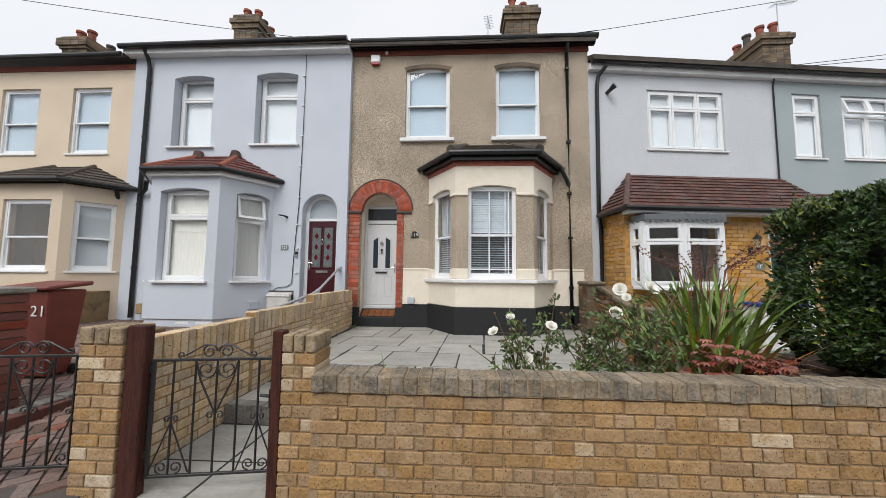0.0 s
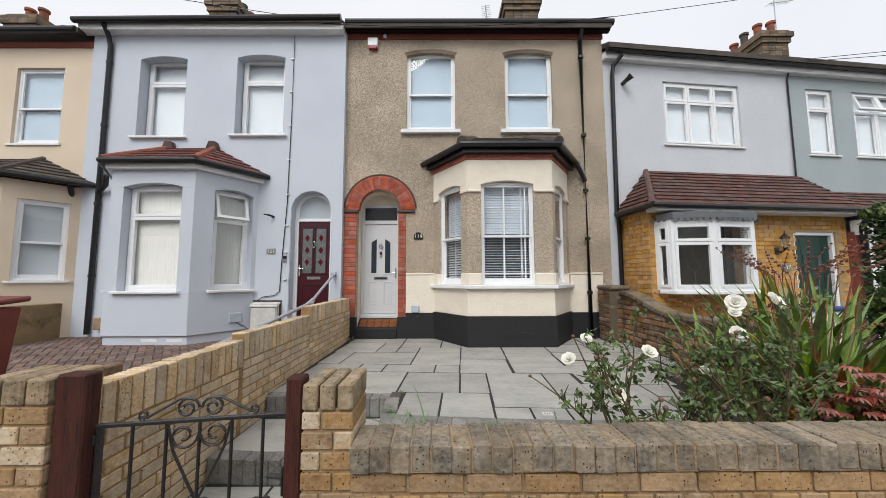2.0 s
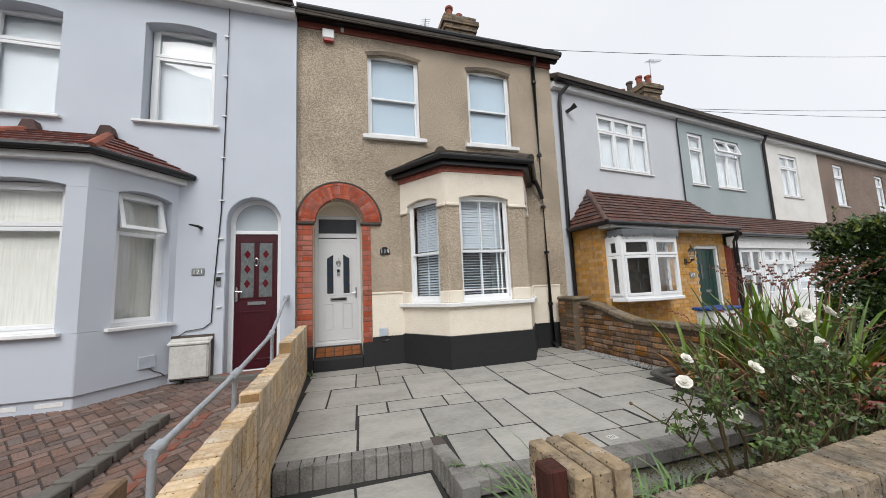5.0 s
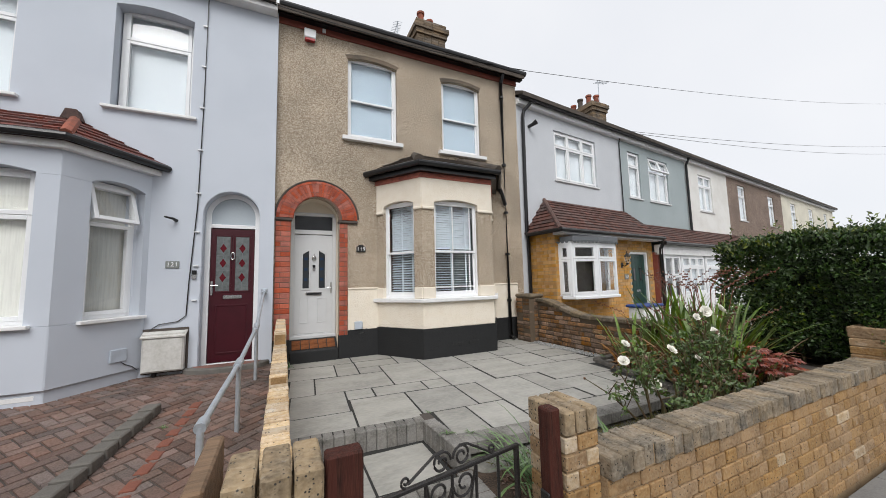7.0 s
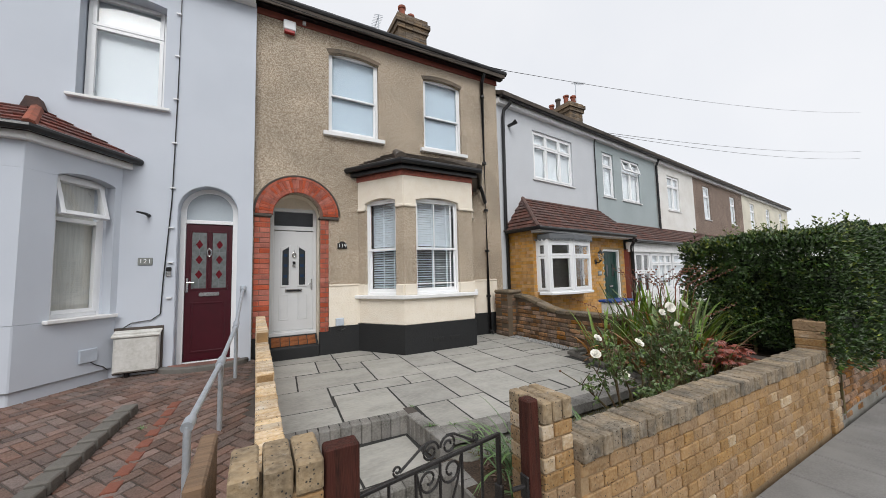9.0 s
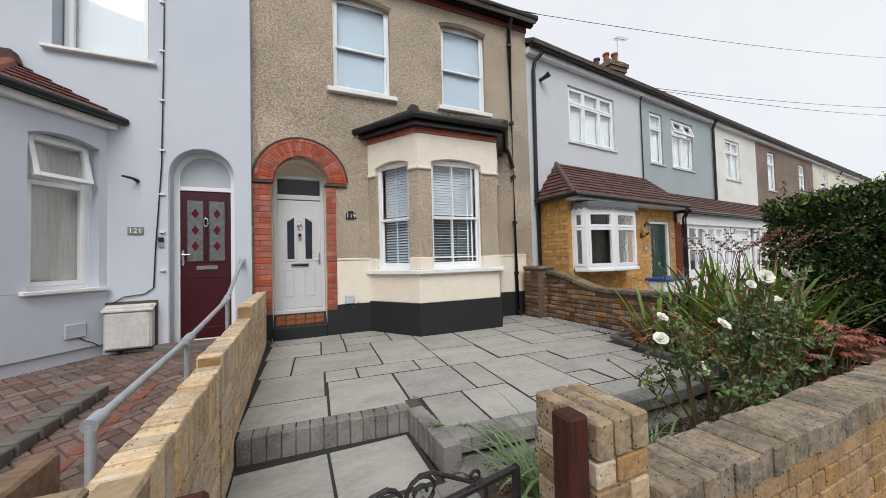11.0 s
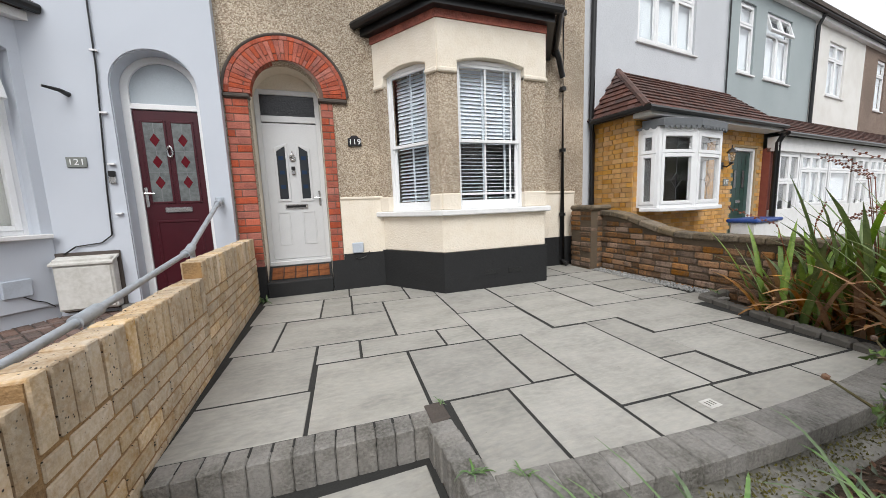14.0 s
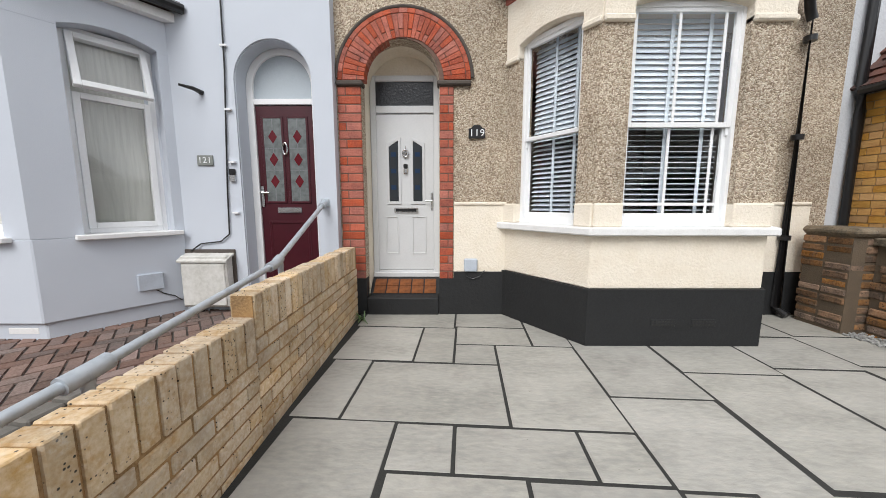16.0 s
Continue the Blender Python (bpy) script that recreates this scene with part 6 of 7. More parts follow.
n117 = part("number_plate", boxed(3.30, 3.5, -0.9, -0.88, 1.45, 1.6), SIGN_GREY, None, "grey number sign with white figures", 0.003, ROW)
tagged(n117, "", "number plate")
q = ROW @ Vector((3.4, -0.903, 1.525))
lettering("117", 0.11, q, UPVC, n117, 6.5)
E1, E2, R1, R2 = (0.14, -1.2, 2.76), (5.1, -1.2, 2.76), (0.98, 0, 3.82), (5.06, 0, 3.82)
bm = bmesh.new()
v = [bm.verts.new(p) for p in ((0.14, 0, 2.76), E1, E2, (5.1, 0, 2.76), R1, R2)]
for f in ((0, 1, 4), (1, 2, 5, 4), (2, 3, 5), (0, 3, 2, 1), (0, 4, 5, 3)):
    bm.faces.new([v[i] for i in f])
part("porch_roof", bm, ROOF_BROWN, grey, "brown tiled lean-to roof", 0, ROW)
tile_courses("tiling", (E1, E2), (R1, R2), 10, 26, ROOF_TILE, grey, ROW)
tile_courses("tiling", ((0.14, 0, 2.76), E1), (R1, R1), 10, 7, ROOF_TILE, grey, ROW)
part("hip", tube(bmesh.new(), [E1, R1], 0.06, 8), ROOF_BROWN, grey, "rounded hip tiles", 0, ROW)
part("porch_gutter", tube(bmesh.new(), [(0.12, -0.1, 2.73), (0.11, -1.25, 2.73), (5.1, -1.25, 2.73)], 0.05, 8), BLACK_PLASTIC, grey, "black porch gutter", 0, ROW)
part("porch_soffit", boxed(0.25, 5.05, -1.2, -0.87, 2.64, 2.72), WHITE_PAINT, grey, "", 0, ROW)
part("downpipe", tube(bmesh.new(), [(0.35, -0.25, 6.5), (0.22, -0.1, 6.3), (0.2, -0.07, 6.1), (0.16, -0.07, 2.75), (0.2, -0.07, 2.5), (0.2, -0.07, 0.2)], 0.05, 10), BLACK_PLASTIC, grey, "black plastic downpipe", 0, ROW, True)
part("downpipe", tube(bmesh.new(), [(4.98, -0.1, 6.5), (4.98, -0.05, 6.3), (4.98, -0.05, 3.7)], 0.02, 8), BLACK_PLASTIC, grey, "thin dark cable duct", 0, ROW)
part("boiler_flue", tube(bmesh.new(), [(0.5, 0.0, 5.94), (0.5, -0.16, 5.94), (0.56, -0.26, 6.0)], [0.05, 0.05, 0.075], 12), BLACK_PLASTIC, grey, "black boiler flue", 0, ROW)
for k in range(1, 8):
    u0, u1 = ROWS117[k][2:]
    h = row_houses[k]
    bm = prism(bmesh.new(), [(u0, -1.25, 2.62), (u0, 0, 3.45), (u0, 0, 3.35), (u0, -1.25, 2.52)], (u1 - u0, 0, 0))
    part("porch_roof", bm, ROOF_GREY, h, "dark tiled lean-to porch roof", 0, ROW)
    if k < 4:
        tile_courses("tiling", ((u0, -1.25, 2.62), (u1, -1.25, 2.62)), ((u0, 0, 3.45), (u1, 0, 3.45)), 8, 24, ROOF_TILE, h, ROW)
    part("porch_gutter", tube(bmesh.new(), [(u0, -1.3, 2.58), (u1, -1.3, 2.58)], 0.05, 8), BLACK_PLASTIC, h, "black porch gutter", 0, ROW)
    part("porch_fascia", boxed(u0, u1, -1.16, -0.95, 2.22, 2.54), WHITE_PAINT, h, "white fascia of the porch", 0, ROW)
    part("porch_base", boxed(u0 + 0.05, u1 - 0.05, -1.1, -0.9, -0.6, 0.85), WHITE_PAINT, h, "", 0, ROW)
    part("porch_pier", boxed(u0, u0 + 0.16, -1.02, 0, -0.6, 2.3), RED_WALL if k == 1 else WHITE_PAINT, h, "", 0, ROW)
    if k < 5:
        mid = u0 + 2.5
        window(h, ROW @ spot(u0 + 0.25, -1.08, -0.1), 1.15, 2.32, "casement", 0, None, "white glazed porch door", None, (0.6,))
        window(h, ROW @ spot(u0 + 1.45, -1.08, 0.85), 1.75, 1.37, "casement", 0, None, "white plastic porch window", BLIND, (0.62, 1.18))
        window(h, ROW @ spot(u0 + 3.3, -1.08, 0.85), u1 - u0 - 3.45, 1.37, "casement", 0, None, "white plastic porch window", BLIND, ())
    else:
        window(h, ROW @ spot(u0 + 0.6, -1.08, 0.85), u1 - u0 - 1.2, 1.37, "casement", 0, None, "white plastic porch window", BLIND, (1.0, 2.0))
tub = thing("storage_box", ROW @ Vector((2.6, -1.7, 0)), "blue and white plastic box beside the door", "box")
part("body", boxed(2.3, 3.2, -1.9, -1.5, -0.3, 0.72), WHITE_PAINT, tub, "", 0.02, ROW)
part("lid", boxed(2.25, 3.25, -1.95, -1.45, 0.72, 0.79), BLUE_PLASTIC, tub, "blue lid", 0.02, ROW)


part("downpipe", tube(bmesh.new(), [(5.05, -1.22, 2.6), (5.05, -1.12, 2.4), (5.05, -1.12, -0.2)], 0.06, 10), BLACK_PLASTIC, row_houses[1], "black plastic downpipe", 0, ROW, True)
part("downpipe", tube(bmesh.new(), [(10.0, -0.2, 6.6), (10.0, -0.07, 6.3), (10.0, -0.07, 3.4)], 0.05, 8), BLACK_PLASTIC, row_houses[2], "black plastic downpipe", 0, ROW, True)
strip = part("timber_offcut", boxed(-3.10, -3.02, 3.32, 3.9, -0.35, 0.72), SLEEPER, None, "grey weathered timber board beside the brick pier", 0.01)
tagged(strip, "", "board")
# ---- chimneys, aerials and overhead cables ----
def chimney(at, w, d, z0, z1, pots, label):
    c = thing("chimney", (at[0], at[1], z0), label, "chimney", "chimney stacks")
    bm = bmesh.new()
    z = z0
    while z < z1:
        grow = 0.0 if z < z1 - 0.5 else (0.06 if z < z1 - 0.35 else 0.12 if z < z1 - 0.12 else 0.04)
        n = max(3, round(w / 0.27))
        for k in range(n):
            x = at[0] - w / 2 - grow + (w + 2 * grow) * k / n
            box(bm, x + 0.006, x + (w + 2 * grow) / n - 0.006, at[1] - d / 2 - grow, at[1] + d / 2 + grow, z, z + 0.084)
        box(bm, at[0] - w / 2 - grow + 0.01, at[0] + w / 2 + grow - 0.01, at[1] - d / 2 - grow + 0.012, at[1] + d / 2 + grow - 0.012, z + 0.08, z + 0.096)
        z += 0.094
    tagged(part("brickwork", bm, CHIMNEY, c), kind="stuff")
    for k, (dx, dy, h) in enumerate(pots):
        part("pot", lathe(bmesh.new(), [(0.15, 0), (0.15, 0.06), (0.12, 0.08), (0.115, h - 0.1), (0.15, h - 0.08), (0.15, h), (0.11, h), (0.1, h - 0.2)], (at[0] + dx, at[1] + dy, z1), 12), TERRACOTTA if k != 2 else MORTAR_DARK, c, "terracotta chimney pot", 0, None, True)
    return c


chimney((2.15, 12.9), 1.15, 0.8, 8.8, 11.15, ((-0.3, -0.1, 0.6), (0.15, 0.1, 0.55)), "sooty brick chimney stack with corbelled top and pots")
chimney((-8.35, 13.3), 0.95, 1.5, 8.8, 11.15, ((-0.2, -0.4, 0.55), (0.25, -0.4, 0.5), (0.25, 0.0, 0.4), (0.3, 0.4, 0.4)), "brown brick chimney stack with terracotta pots")
chimney((11.3, 13.6), 0.95, 1.6, 8.0, 10.15, ((0.2, -0.5, 0.55), (-0.1, -0.3, 0.6), (-0.25, 0.1, 0.55), (-0.3, 0.5, 0.4)), "weathered brick chimney stack with dark and red pots")
chimney((-14.4, 12.6), 0.95, 1.5, 8.4, 9.95, ((-0.2, -0.4, 0.5), (0.25, -0.4, 0.5), (0.25, 0.3, 0.4)), "brown brick chimney stack with terracotta pots")
chimney((19.5, 15.0), 0.9, 1.0, 7.6, 9.3, ((-0.2, 0, 0.4), (0.2, 0, 0.4)), "weathered brick chimney stack with dark and red pots")


def aerial(at, h, deg, label):
    a = thing("tv_aerial", at, label, "aerial", "roof aerials")
    part("mast", tube(bmesh.new(), [at, (at[0], at[1], at[2] + h)], 0.018, 6), GALV, a)
    M = Matrix.Translation((at[0], at[1], at[2] + h - 0.1)) @ Matrix.Rotation(radians(deg), 4, "Z") @ Matrix.Rotation(radians(-18), 4, "Y")
    part("boom", tube(bmesh.new(), [(-0.25, 0, 0), (1.1, 0, 0)], 0.012, 6), GALV, a, "", 0, M)
    for k in range(9):
        part("element", tube(bmesh.new(), [(-0.2 + k * 0.15, -0.16, 0), (-0.2 + k * 0.15, 0.16, 0)], 0.007, 5), GALV, a, "", 0, M)


aerial((11.6, 13.0, 9.6), 1.9, 15, "thin metal television aerial on a chimney")
aerial((0.95, 12.9, 8.9), 2.3, 80, "thin metal television aerial above the roof")
aerial((14.2, 13.6, 8.0), 0.9, 10, "thin metal television aerial above the roof")


def cable(a, b, sag, r, label):
    pts = [Vector(a).lerp(Vector(b), t / 14) - Vector((0, 0, sag * 4 * (t / 14) * (1 - t / 14))) for t in range(15)]
    tagged(part("overhead_cable", tube(bmesh.new(), pts, r, 5), BLACK_PLASTIC, None, label), "", "cable", "overhead cables")


cable((-3.6, 8.6, 7.2), (-26, 6.8, 10.5), 0.3, 0.008, "thin black overhead telephone cable")
cable((3.0, 8.7, 7.3), (36, 7.8, 12.8), 0.4, 0.007, "thin black overhead telephone cable")
cable((8.3, 9.3, 6.7), (36, 8.0, 9.9), 0.3, 0.008, "thin black overhead telephone cable")
cable((8.35, 9.3, 6.65), (36, 8.1, 9.4), 0.35, 0.008, "thin black overhead telephone cable")
cable((-3.4, 8.62, 7.12), (3.3, 8.7, 7.35), 0.15, 0.008, "thin black overhead telephone cable")

# ---- beyond the gate pier: neighbour's gate, red pier and bin ----
copy_thing(gate, Matrix.Translation(Vector((-3.92, 3.10, -0.27)) * K))
red = thing("brick_pier", (-5.2, 3.95, PAVE), "dark red brick pier with a pale flat cap", "pier")
part("core", boxed(-5.75, -4.95, 3.72, 4.2, -0.6, 1.02), MORTAR_DARK, red)
bm = bmesh.new()
for c in range(15):
    z = -0.4 + c * 0.0945
    for k in range(5 if c % 2 else 4):
        u = -5.77 + 0.21 * k - (0.1 if c % 2 else 0)
        box(bm, max(u, -5.77), min(u + 0.198, -4.93), 3.70, 4.22, z, z + 0.083)
tagged(part("bricks", bm, RED_WALL, red), kind="stuff")
part("cap", boxed(-5.81, -4.90, 3.66, 4.26, 1.02, 1.09), CONCRETE, red, "pale concrete cap", 0.015)
low_red = part("low_brick_wall", boxed(-4.6, -4.4, 3.3, 5.2, -0.6, -0.15), material("dull_red_brick", (0.13, 0.05, 0.038), 0.9, dark=(0.08, 0.035, 0.03), scale=6, bump=0.6), None, "low red brick edging wall beside the drive", 0.01)
tagged(low_red, "", "wall")
wb = thing("wheelie_bin", (-5.55, 5.1, -0.15), "brown-red wheelie bin with a white number sticker", "bin")
bm = bmesh.new()
v = [bm.verts.new(p) for p in ((-5.97, 4.9, -0.12), (-5.53, 4.9, -0.12), (-5.53, 5.2, -0.12), (-5.97, 5.2, -0.12), (-6.05, 4.8, 1.02), (-5.45, 4.8, 1.02), (-5.45, 5.27, 1.02), (-6.05, 5.27, 1.02))]
for f in ((0, 1, 5, 4), (1, 2, 6, 5), (2, 3, 7, 6), (3, 0, 4, 7), (0, 3, 2, 1), (4, 5, 6, 7)):
    bm.faces.new([v[i] for i in f])
part("body", bm, BIN_RED, wb, "", 0.02)
part("lid", prism(bmesh.new(), [(-6.09, 4.74, 1.02), (-6.09, 5.31, 1.08), (-6.09, 5.31, 1.14), (-6.09, 4.74, 1.07)], (0.68, 0, 0)), BIN_RED, wb, "", 0.015)
for x in (-6.05, -5.51):
    part("wheel", tube(bmesh.new(), [(x, 5.25, -0.1), (x + 0.07, 5.25, -0.1)], 0.11, 14), BLACK_PLASTIC, wb)
lettering("21", 0.2, (-5.60, 4.81, 0.74), UPVC, wb)


# ---- plants ----
def leaf(bm, at, d, up, length, width, bend=0.25):
    """A leaf of four quads: pointed, folded a little and bent."""
    d = d.normalized()
    side = d.cross(up)
    side = side.normalized() if side.length > 1e-3 else Vector((1, 0, 0))
    n = side.cross(d)
    mid = at + d * length * 0.5 + n * bend * length * 0.2
    tip = at + d * length - n * bend * length * 0.3
    l, r = mid + side * width / 2 + n * width * 0.12, mid - side * width / 2 + n * width * 0.12
    v = [bm.verts.new(p) for p in (at, l, mid, r, tip)]
    bm.faces.new((v[0], v[1], v[2])), bm.faces.new((v[0], v[2], v[3])), bm.faces.new((v[1], v[4], v[2])), bm.faces.new((v[2], v[4], v[3]))


def blade(bm, at, deg, lean, length, width, droop, n=7):
    """A sword or strap leaf that rises and arches over."""
    d = Vector((math.cos(radians(deg)), math.sin(radians(deg)), 0))
    side = Vector((-d.y, d.x, 0))
    p, a = Vector(at), radians(90 - lean)
    rows = []
    for i in range(n + 1):
        t = i / n
        w = width * (0.55 + 0.9 * t) * (1 - t) ** 0.6 if t < 1 else 0.001
        rows.append((bm.verts.new(p + side * w / 2), bm.verts.new(p - d * w * 0.15), bm.verts.new(p - side * w / 2)))
        a -= radians(droop) / n * (0.4 + 1.6 * t)
        p = p + (d * math.cos(a) + Vector((0, 0, 1)) * math.sin(a)) * length / n
    for q, r in zip(rows, rows[1:]):
        bm.faces.new((q[0], q[1], r[1], r[0])), bm.faces.new((q[1], q[2], r[2], r[1]))


def around():
    v = Vector((rnd.gauss(0, 1), rnd.gauss(0, 1), rnd.gauss(0, 1)))
    return v.normalized()


# hedge: a dense shell of glossy leaves with bare gaps and rising shoots
hedge = thing("hedge", (4.9, 3.9, -0.2), "tall clipped evergreen hedge with glossy dark leaves", "hedge")
HX0, HX1, HY0, HY1, HZ0, HZ1 = 3.36, 7.6, 2.8, 4.6, 0.46, 2.0
dark = bmesh.new()
tips = bmesh.new()


def hedge_top(x, y):
    return HZ1 + 0.16 * noise.noise((x * 1.3, y * 1.3, 4)) + 0.10 * noise.noise((x * 4, y * 4, 1)) + 0.06 * (x - 3.4)


def swell(a, b):
    return 0.26 * noise.noise((a * 1.6, b * 1.6, 9)) + 0.07 * noise.noise((a * 5, b * 5, 3))


for k in range(46000):
    f = rnd.random()
    depth = abs(rnd.gauss(0, 0.07))
    if f < 0.34:
        x, y = rnd.uniform(HX0, HX1), rnd.uniform(HY0, HY1)
        p, n = Vector((x, y, hedge_top(x, y) - depth)), Vector((0, 0, 1))
    elif f < 0.60:
        y, z = rnd.uniform(HY0, HY1), rnd.uniform(HZ0, HZ1 + 0.05)
        p, n = Vector((HX0 + 0.12 + swell(y, z) - 0.25 * math.sin(max(0, min(1, (z - 0.2) / 1.5)) * math.pi) * 0.5 + depth, y, z)), Vector((-1, 0, 0.1))
    elif f < 0.85:
        x, z = rnd.uniform(HX0, HX1), rnd.uniform(HZ0 - 0.2, HZ1 + 0.05)
        p, n = Vector((x, HY0 + swell(x, z) + depth, z)), Vector((0, -1, 0.1))
    else:
        x, z = rnd.uniform(HX0, HX1), rnd.uniform(HZ0, HZ1 + 0.1)
        p, n = Vector((x, HY1 + swell(x, z + 7) - depth, z)), Vector((0, 1, 0.1))
    if noise.noise((p.x * 3.2, p.y * 3.2, p.z * 3.2)) < -0.33:
        p -= n * 0.16
    d = (n + around() * 0.9 + Vector((0, 0, 0.25))).normalized()
    # extra yellow-green leaves on the top face paint the sunlight there
    leaf(tips if (rnd.random() < (0.45 if f < 0.34 else 0.16) and noise.noise((p.x * 2, p.y * 2, p.z * 2 + 5)) > -0.05) else dark, p, d, around(), rnd.uniform(0.045, 0.085), rnd.uniform(0.022, 0.040))
for k in range(60):
    x, y = rnd.uniform(HX0 + 0.1, HX1), rnd.uniform(HY0 + 0.1, HY1)
    z = hedge_top(x, y)
    h = rnd.uniform(0.1, 0.32)
    for j in range(9):
        a = rnd.uniform(0, 6.28)
        leaf(dark if j < 6 else tips, Vector((x + 0.03 * j * 0.2, y, z + h * j / 9)), Vector((math.cos(a), math.sin(a), 0.8)), around(), 0.07, 0.03)
tagged(part("foliage", dark, HEDGE, hedge, "dark green glossy leaves"), kind="stuff")
# young shoots, and the lighter leaves that stand in for sunlit foliage
tagged(part("young_leaves", tips, HEDGE_TIP, hedge, "yellow-green leaves, young shoots and painted sunlight on the top"), kind="stuff")
# filler box; its near-black colour stands in for shade between the leaves
part("core", boxed(HX0 + 0.38, HX1 - 0.2, HY0 + 0.25, HY1 - 0.25, HZ0 - 0.1, HZ1 - 0.28), material("hedge_inside_shade", (0.012, 0.018, 0.008), 0.95, fine=20, bump=0.8), hedge, "near-black filler box standing in for shade inside the hedge")
for k in range(9):
    x, y = HX0 + 0.3 + rnd.uniform(0, 0.5), HY0 + 0.2 + k * 0.2
    part("trunk", tube(bmesh.new(), [(x, y, -0.3), (x + rnd.uniform(-0.05, 0.05), y, 0.3), (x + rnd.uniform(-0.1, 0.1), y + 0.05, 0.9)], [0.03, 0.024, 0.012], 6), STEM, hedge)


def petal(bm, at, d, up, length, width):
    """A broad, cupped petal with a rounded rim."""
    d = d.normalized()
    side = d.cross(up)
    side = side.normalized() if side.length > 1e-3 else Vector((1, 0, 0))
    n = side.cross(d)
    rows = []
    for t, w, lift in ((0, 0.25, 0), (0.4, 0.85, 0.02), (0.75, 1.0, 0.10), (0.95, 0.72, 0.12), (1.0, 0.35, 0.08)):
        p = at + d * length * t + n * length * lift
        rows.append([bm.verts.new(p + side * width * w * 0.5 * q + n * width * w * 0.16 * abs(q)) for q in (-1, 0, 1)])
    for a, b in zip(rows, rows[1:]):
        for k in range(2):
            bm.faces.new((a[k], a[k + 1], b[k + 1], b[k]))


# rose bush
def rose_bush(name, cx, cy, z0, spread, height, stems, label, blooms):
    bush = thing(name, (cx, cy, z0), label, "shrub")
    wood, green = bmesh.new(), bmesh.new()
    ends = []
    for s in range(stems):
        a = 2 * math.pi * s / stems + rnd.uniform(-0.3, 0.3)
        r = spread * rnd.uniform(0.45, 1.0)
        h = height * rnd.uniform(0.6, 1.0) * (1.1 - 0.35 * r / spread)
        base = Vector((cx + rnd.uniform(-0.12, 0.12), cy + rnd.uniform(-0.06, 0.06), z0))
        knee = base + Vector((math.cos(a) * r * 0.4, math.sin(a) * r * 0.22, h * 0.5)) + around() * 0.04
        end = base + Vector((math.cos(a) * r, math.sin(a) * r * 0.5, h))
        pts = [base, base.lerp(knee, 0.5) + around() * 0.02, knee, knee.lerp(end, 0.5) + around() * 0.03, end]
        tube(wood, pts, [0.014, 0.012, 0.010, 0.007, 0.004], 5)
        ends.append(end)
        for b in range(5):
            t = rnd.uniform(0.5, 0.98)
            q = pts[int(t * 4)].lerp(pts[min(4, int(t * 4) + 1)], t * 4 % 1)
            e2 = q + Vector((rnd.uniform(-0.16, 0.16), rnd.uniform(-0.12, 0.12), rnd.uniform(0.05, 0.22)))
            tube(wood, [q, q.lerp(e2, 0.5) + around() * 0.015, e2], [0.006, 0.005, 0.003], 4)
            ends.append(e2)
            for g in range(3):
                p = q.lerp(e2, rnd.random())
                d = (around() + Vector((0, 0, 0.2))).normalized()
                tube(wood, [p, p + d * 0.06], 0.002, 3)
                for u in range(5):
                    side = around() * 0.6
                    leaf(green, p + d * (0.03 + 0.011 * u), d * (1 if u == 4 else 0.3) + side, around(), rnd.uniform(0.035, 0.062), rnd.uniform(0.024, 0.038))
    tagged(part("branchwork", wood, STEM, bush, "thin thorny brown-green stems"), kind="stuff")
    tagged(part("foliage", green, ROSE_LEAF, bush, "small green leaflets"), kind="stuff")
    for at, size in blooms:
        fl = bmesh.new()
        lean = Matrix.Rotation(radians(rnd.uniform(35, 70)), 3, "X") @ Matrix.Rotation(radians(rnd.uniform(-30, 30)), 3, "Y")
        for ringno, (cnt, tilt, rad) in enumerate(((7, 15, 1.0), (6, 40, 0.8), (5, 65, 0.55), (3, 80, 0.35))):
            for k in range(cnt):
                a = 2 * math.pi * k / cnt + ringno
                d = lean @ Vector((math.cos(a) * math.cos(radians(tilt)), math.sin(a) * math.cos(radians(tilt)), math.sin(radians(tilt))))
                petal(fl, Vector(at), d, lean @ Vector((0, 0, 1)), size * rad * 0.8, size * rad * 0.95)
        part("bloom", fl, PETAL, bush, "open white rose")
        tube_bm = tube(bmesh.new(), [min(ends, key=lambda q: (q - Vector(at)).length), Vector(at)], 0.004, 5)
        part("flower_stem", tube_bm, STEM, bush)
    buds = bmesh.new()
    for e3 in ends[::3]:
        bmesh.ops.create_icosphere(buds, subdivisions=1, radius=rnd.uniform(0.012, 0.02), matrix=Matrix.Translation(e3))
    tagged(part("bud_spray", buds, DEAD_LEAF, bush, "faded brown flower heads"), kind="stuff")


SOILZ = -0.2
rose_bush("rose_bush", 0.72, 3.85, SOILZ, 1.0, 1.35, 14, "sparse rose bush with open white blooms in the bed", [((0.54, 3.81, 0.49), 0.085), ((0.25, 3.9, 0.72), 0.07), ((0.75, 3.75, 0.80), 0.07), ((0.42, 4.0, 0.85), 0.06)])
rose_bush("rose_bush", 1.45, 3.75, SOILZ, 0.62, 1.5, 20, "taller white rose bush with thin stems in the bed", [((1.37, 3.74, 1.14), 0.08), ((1.27, 3.63, 0.94), 0.075), ((1.62, 3.72, 1.15), 0.09), ((1.5, 3.9, 1.06), 0.055), ((1.1, 3.7, 0.68), 0.055)])

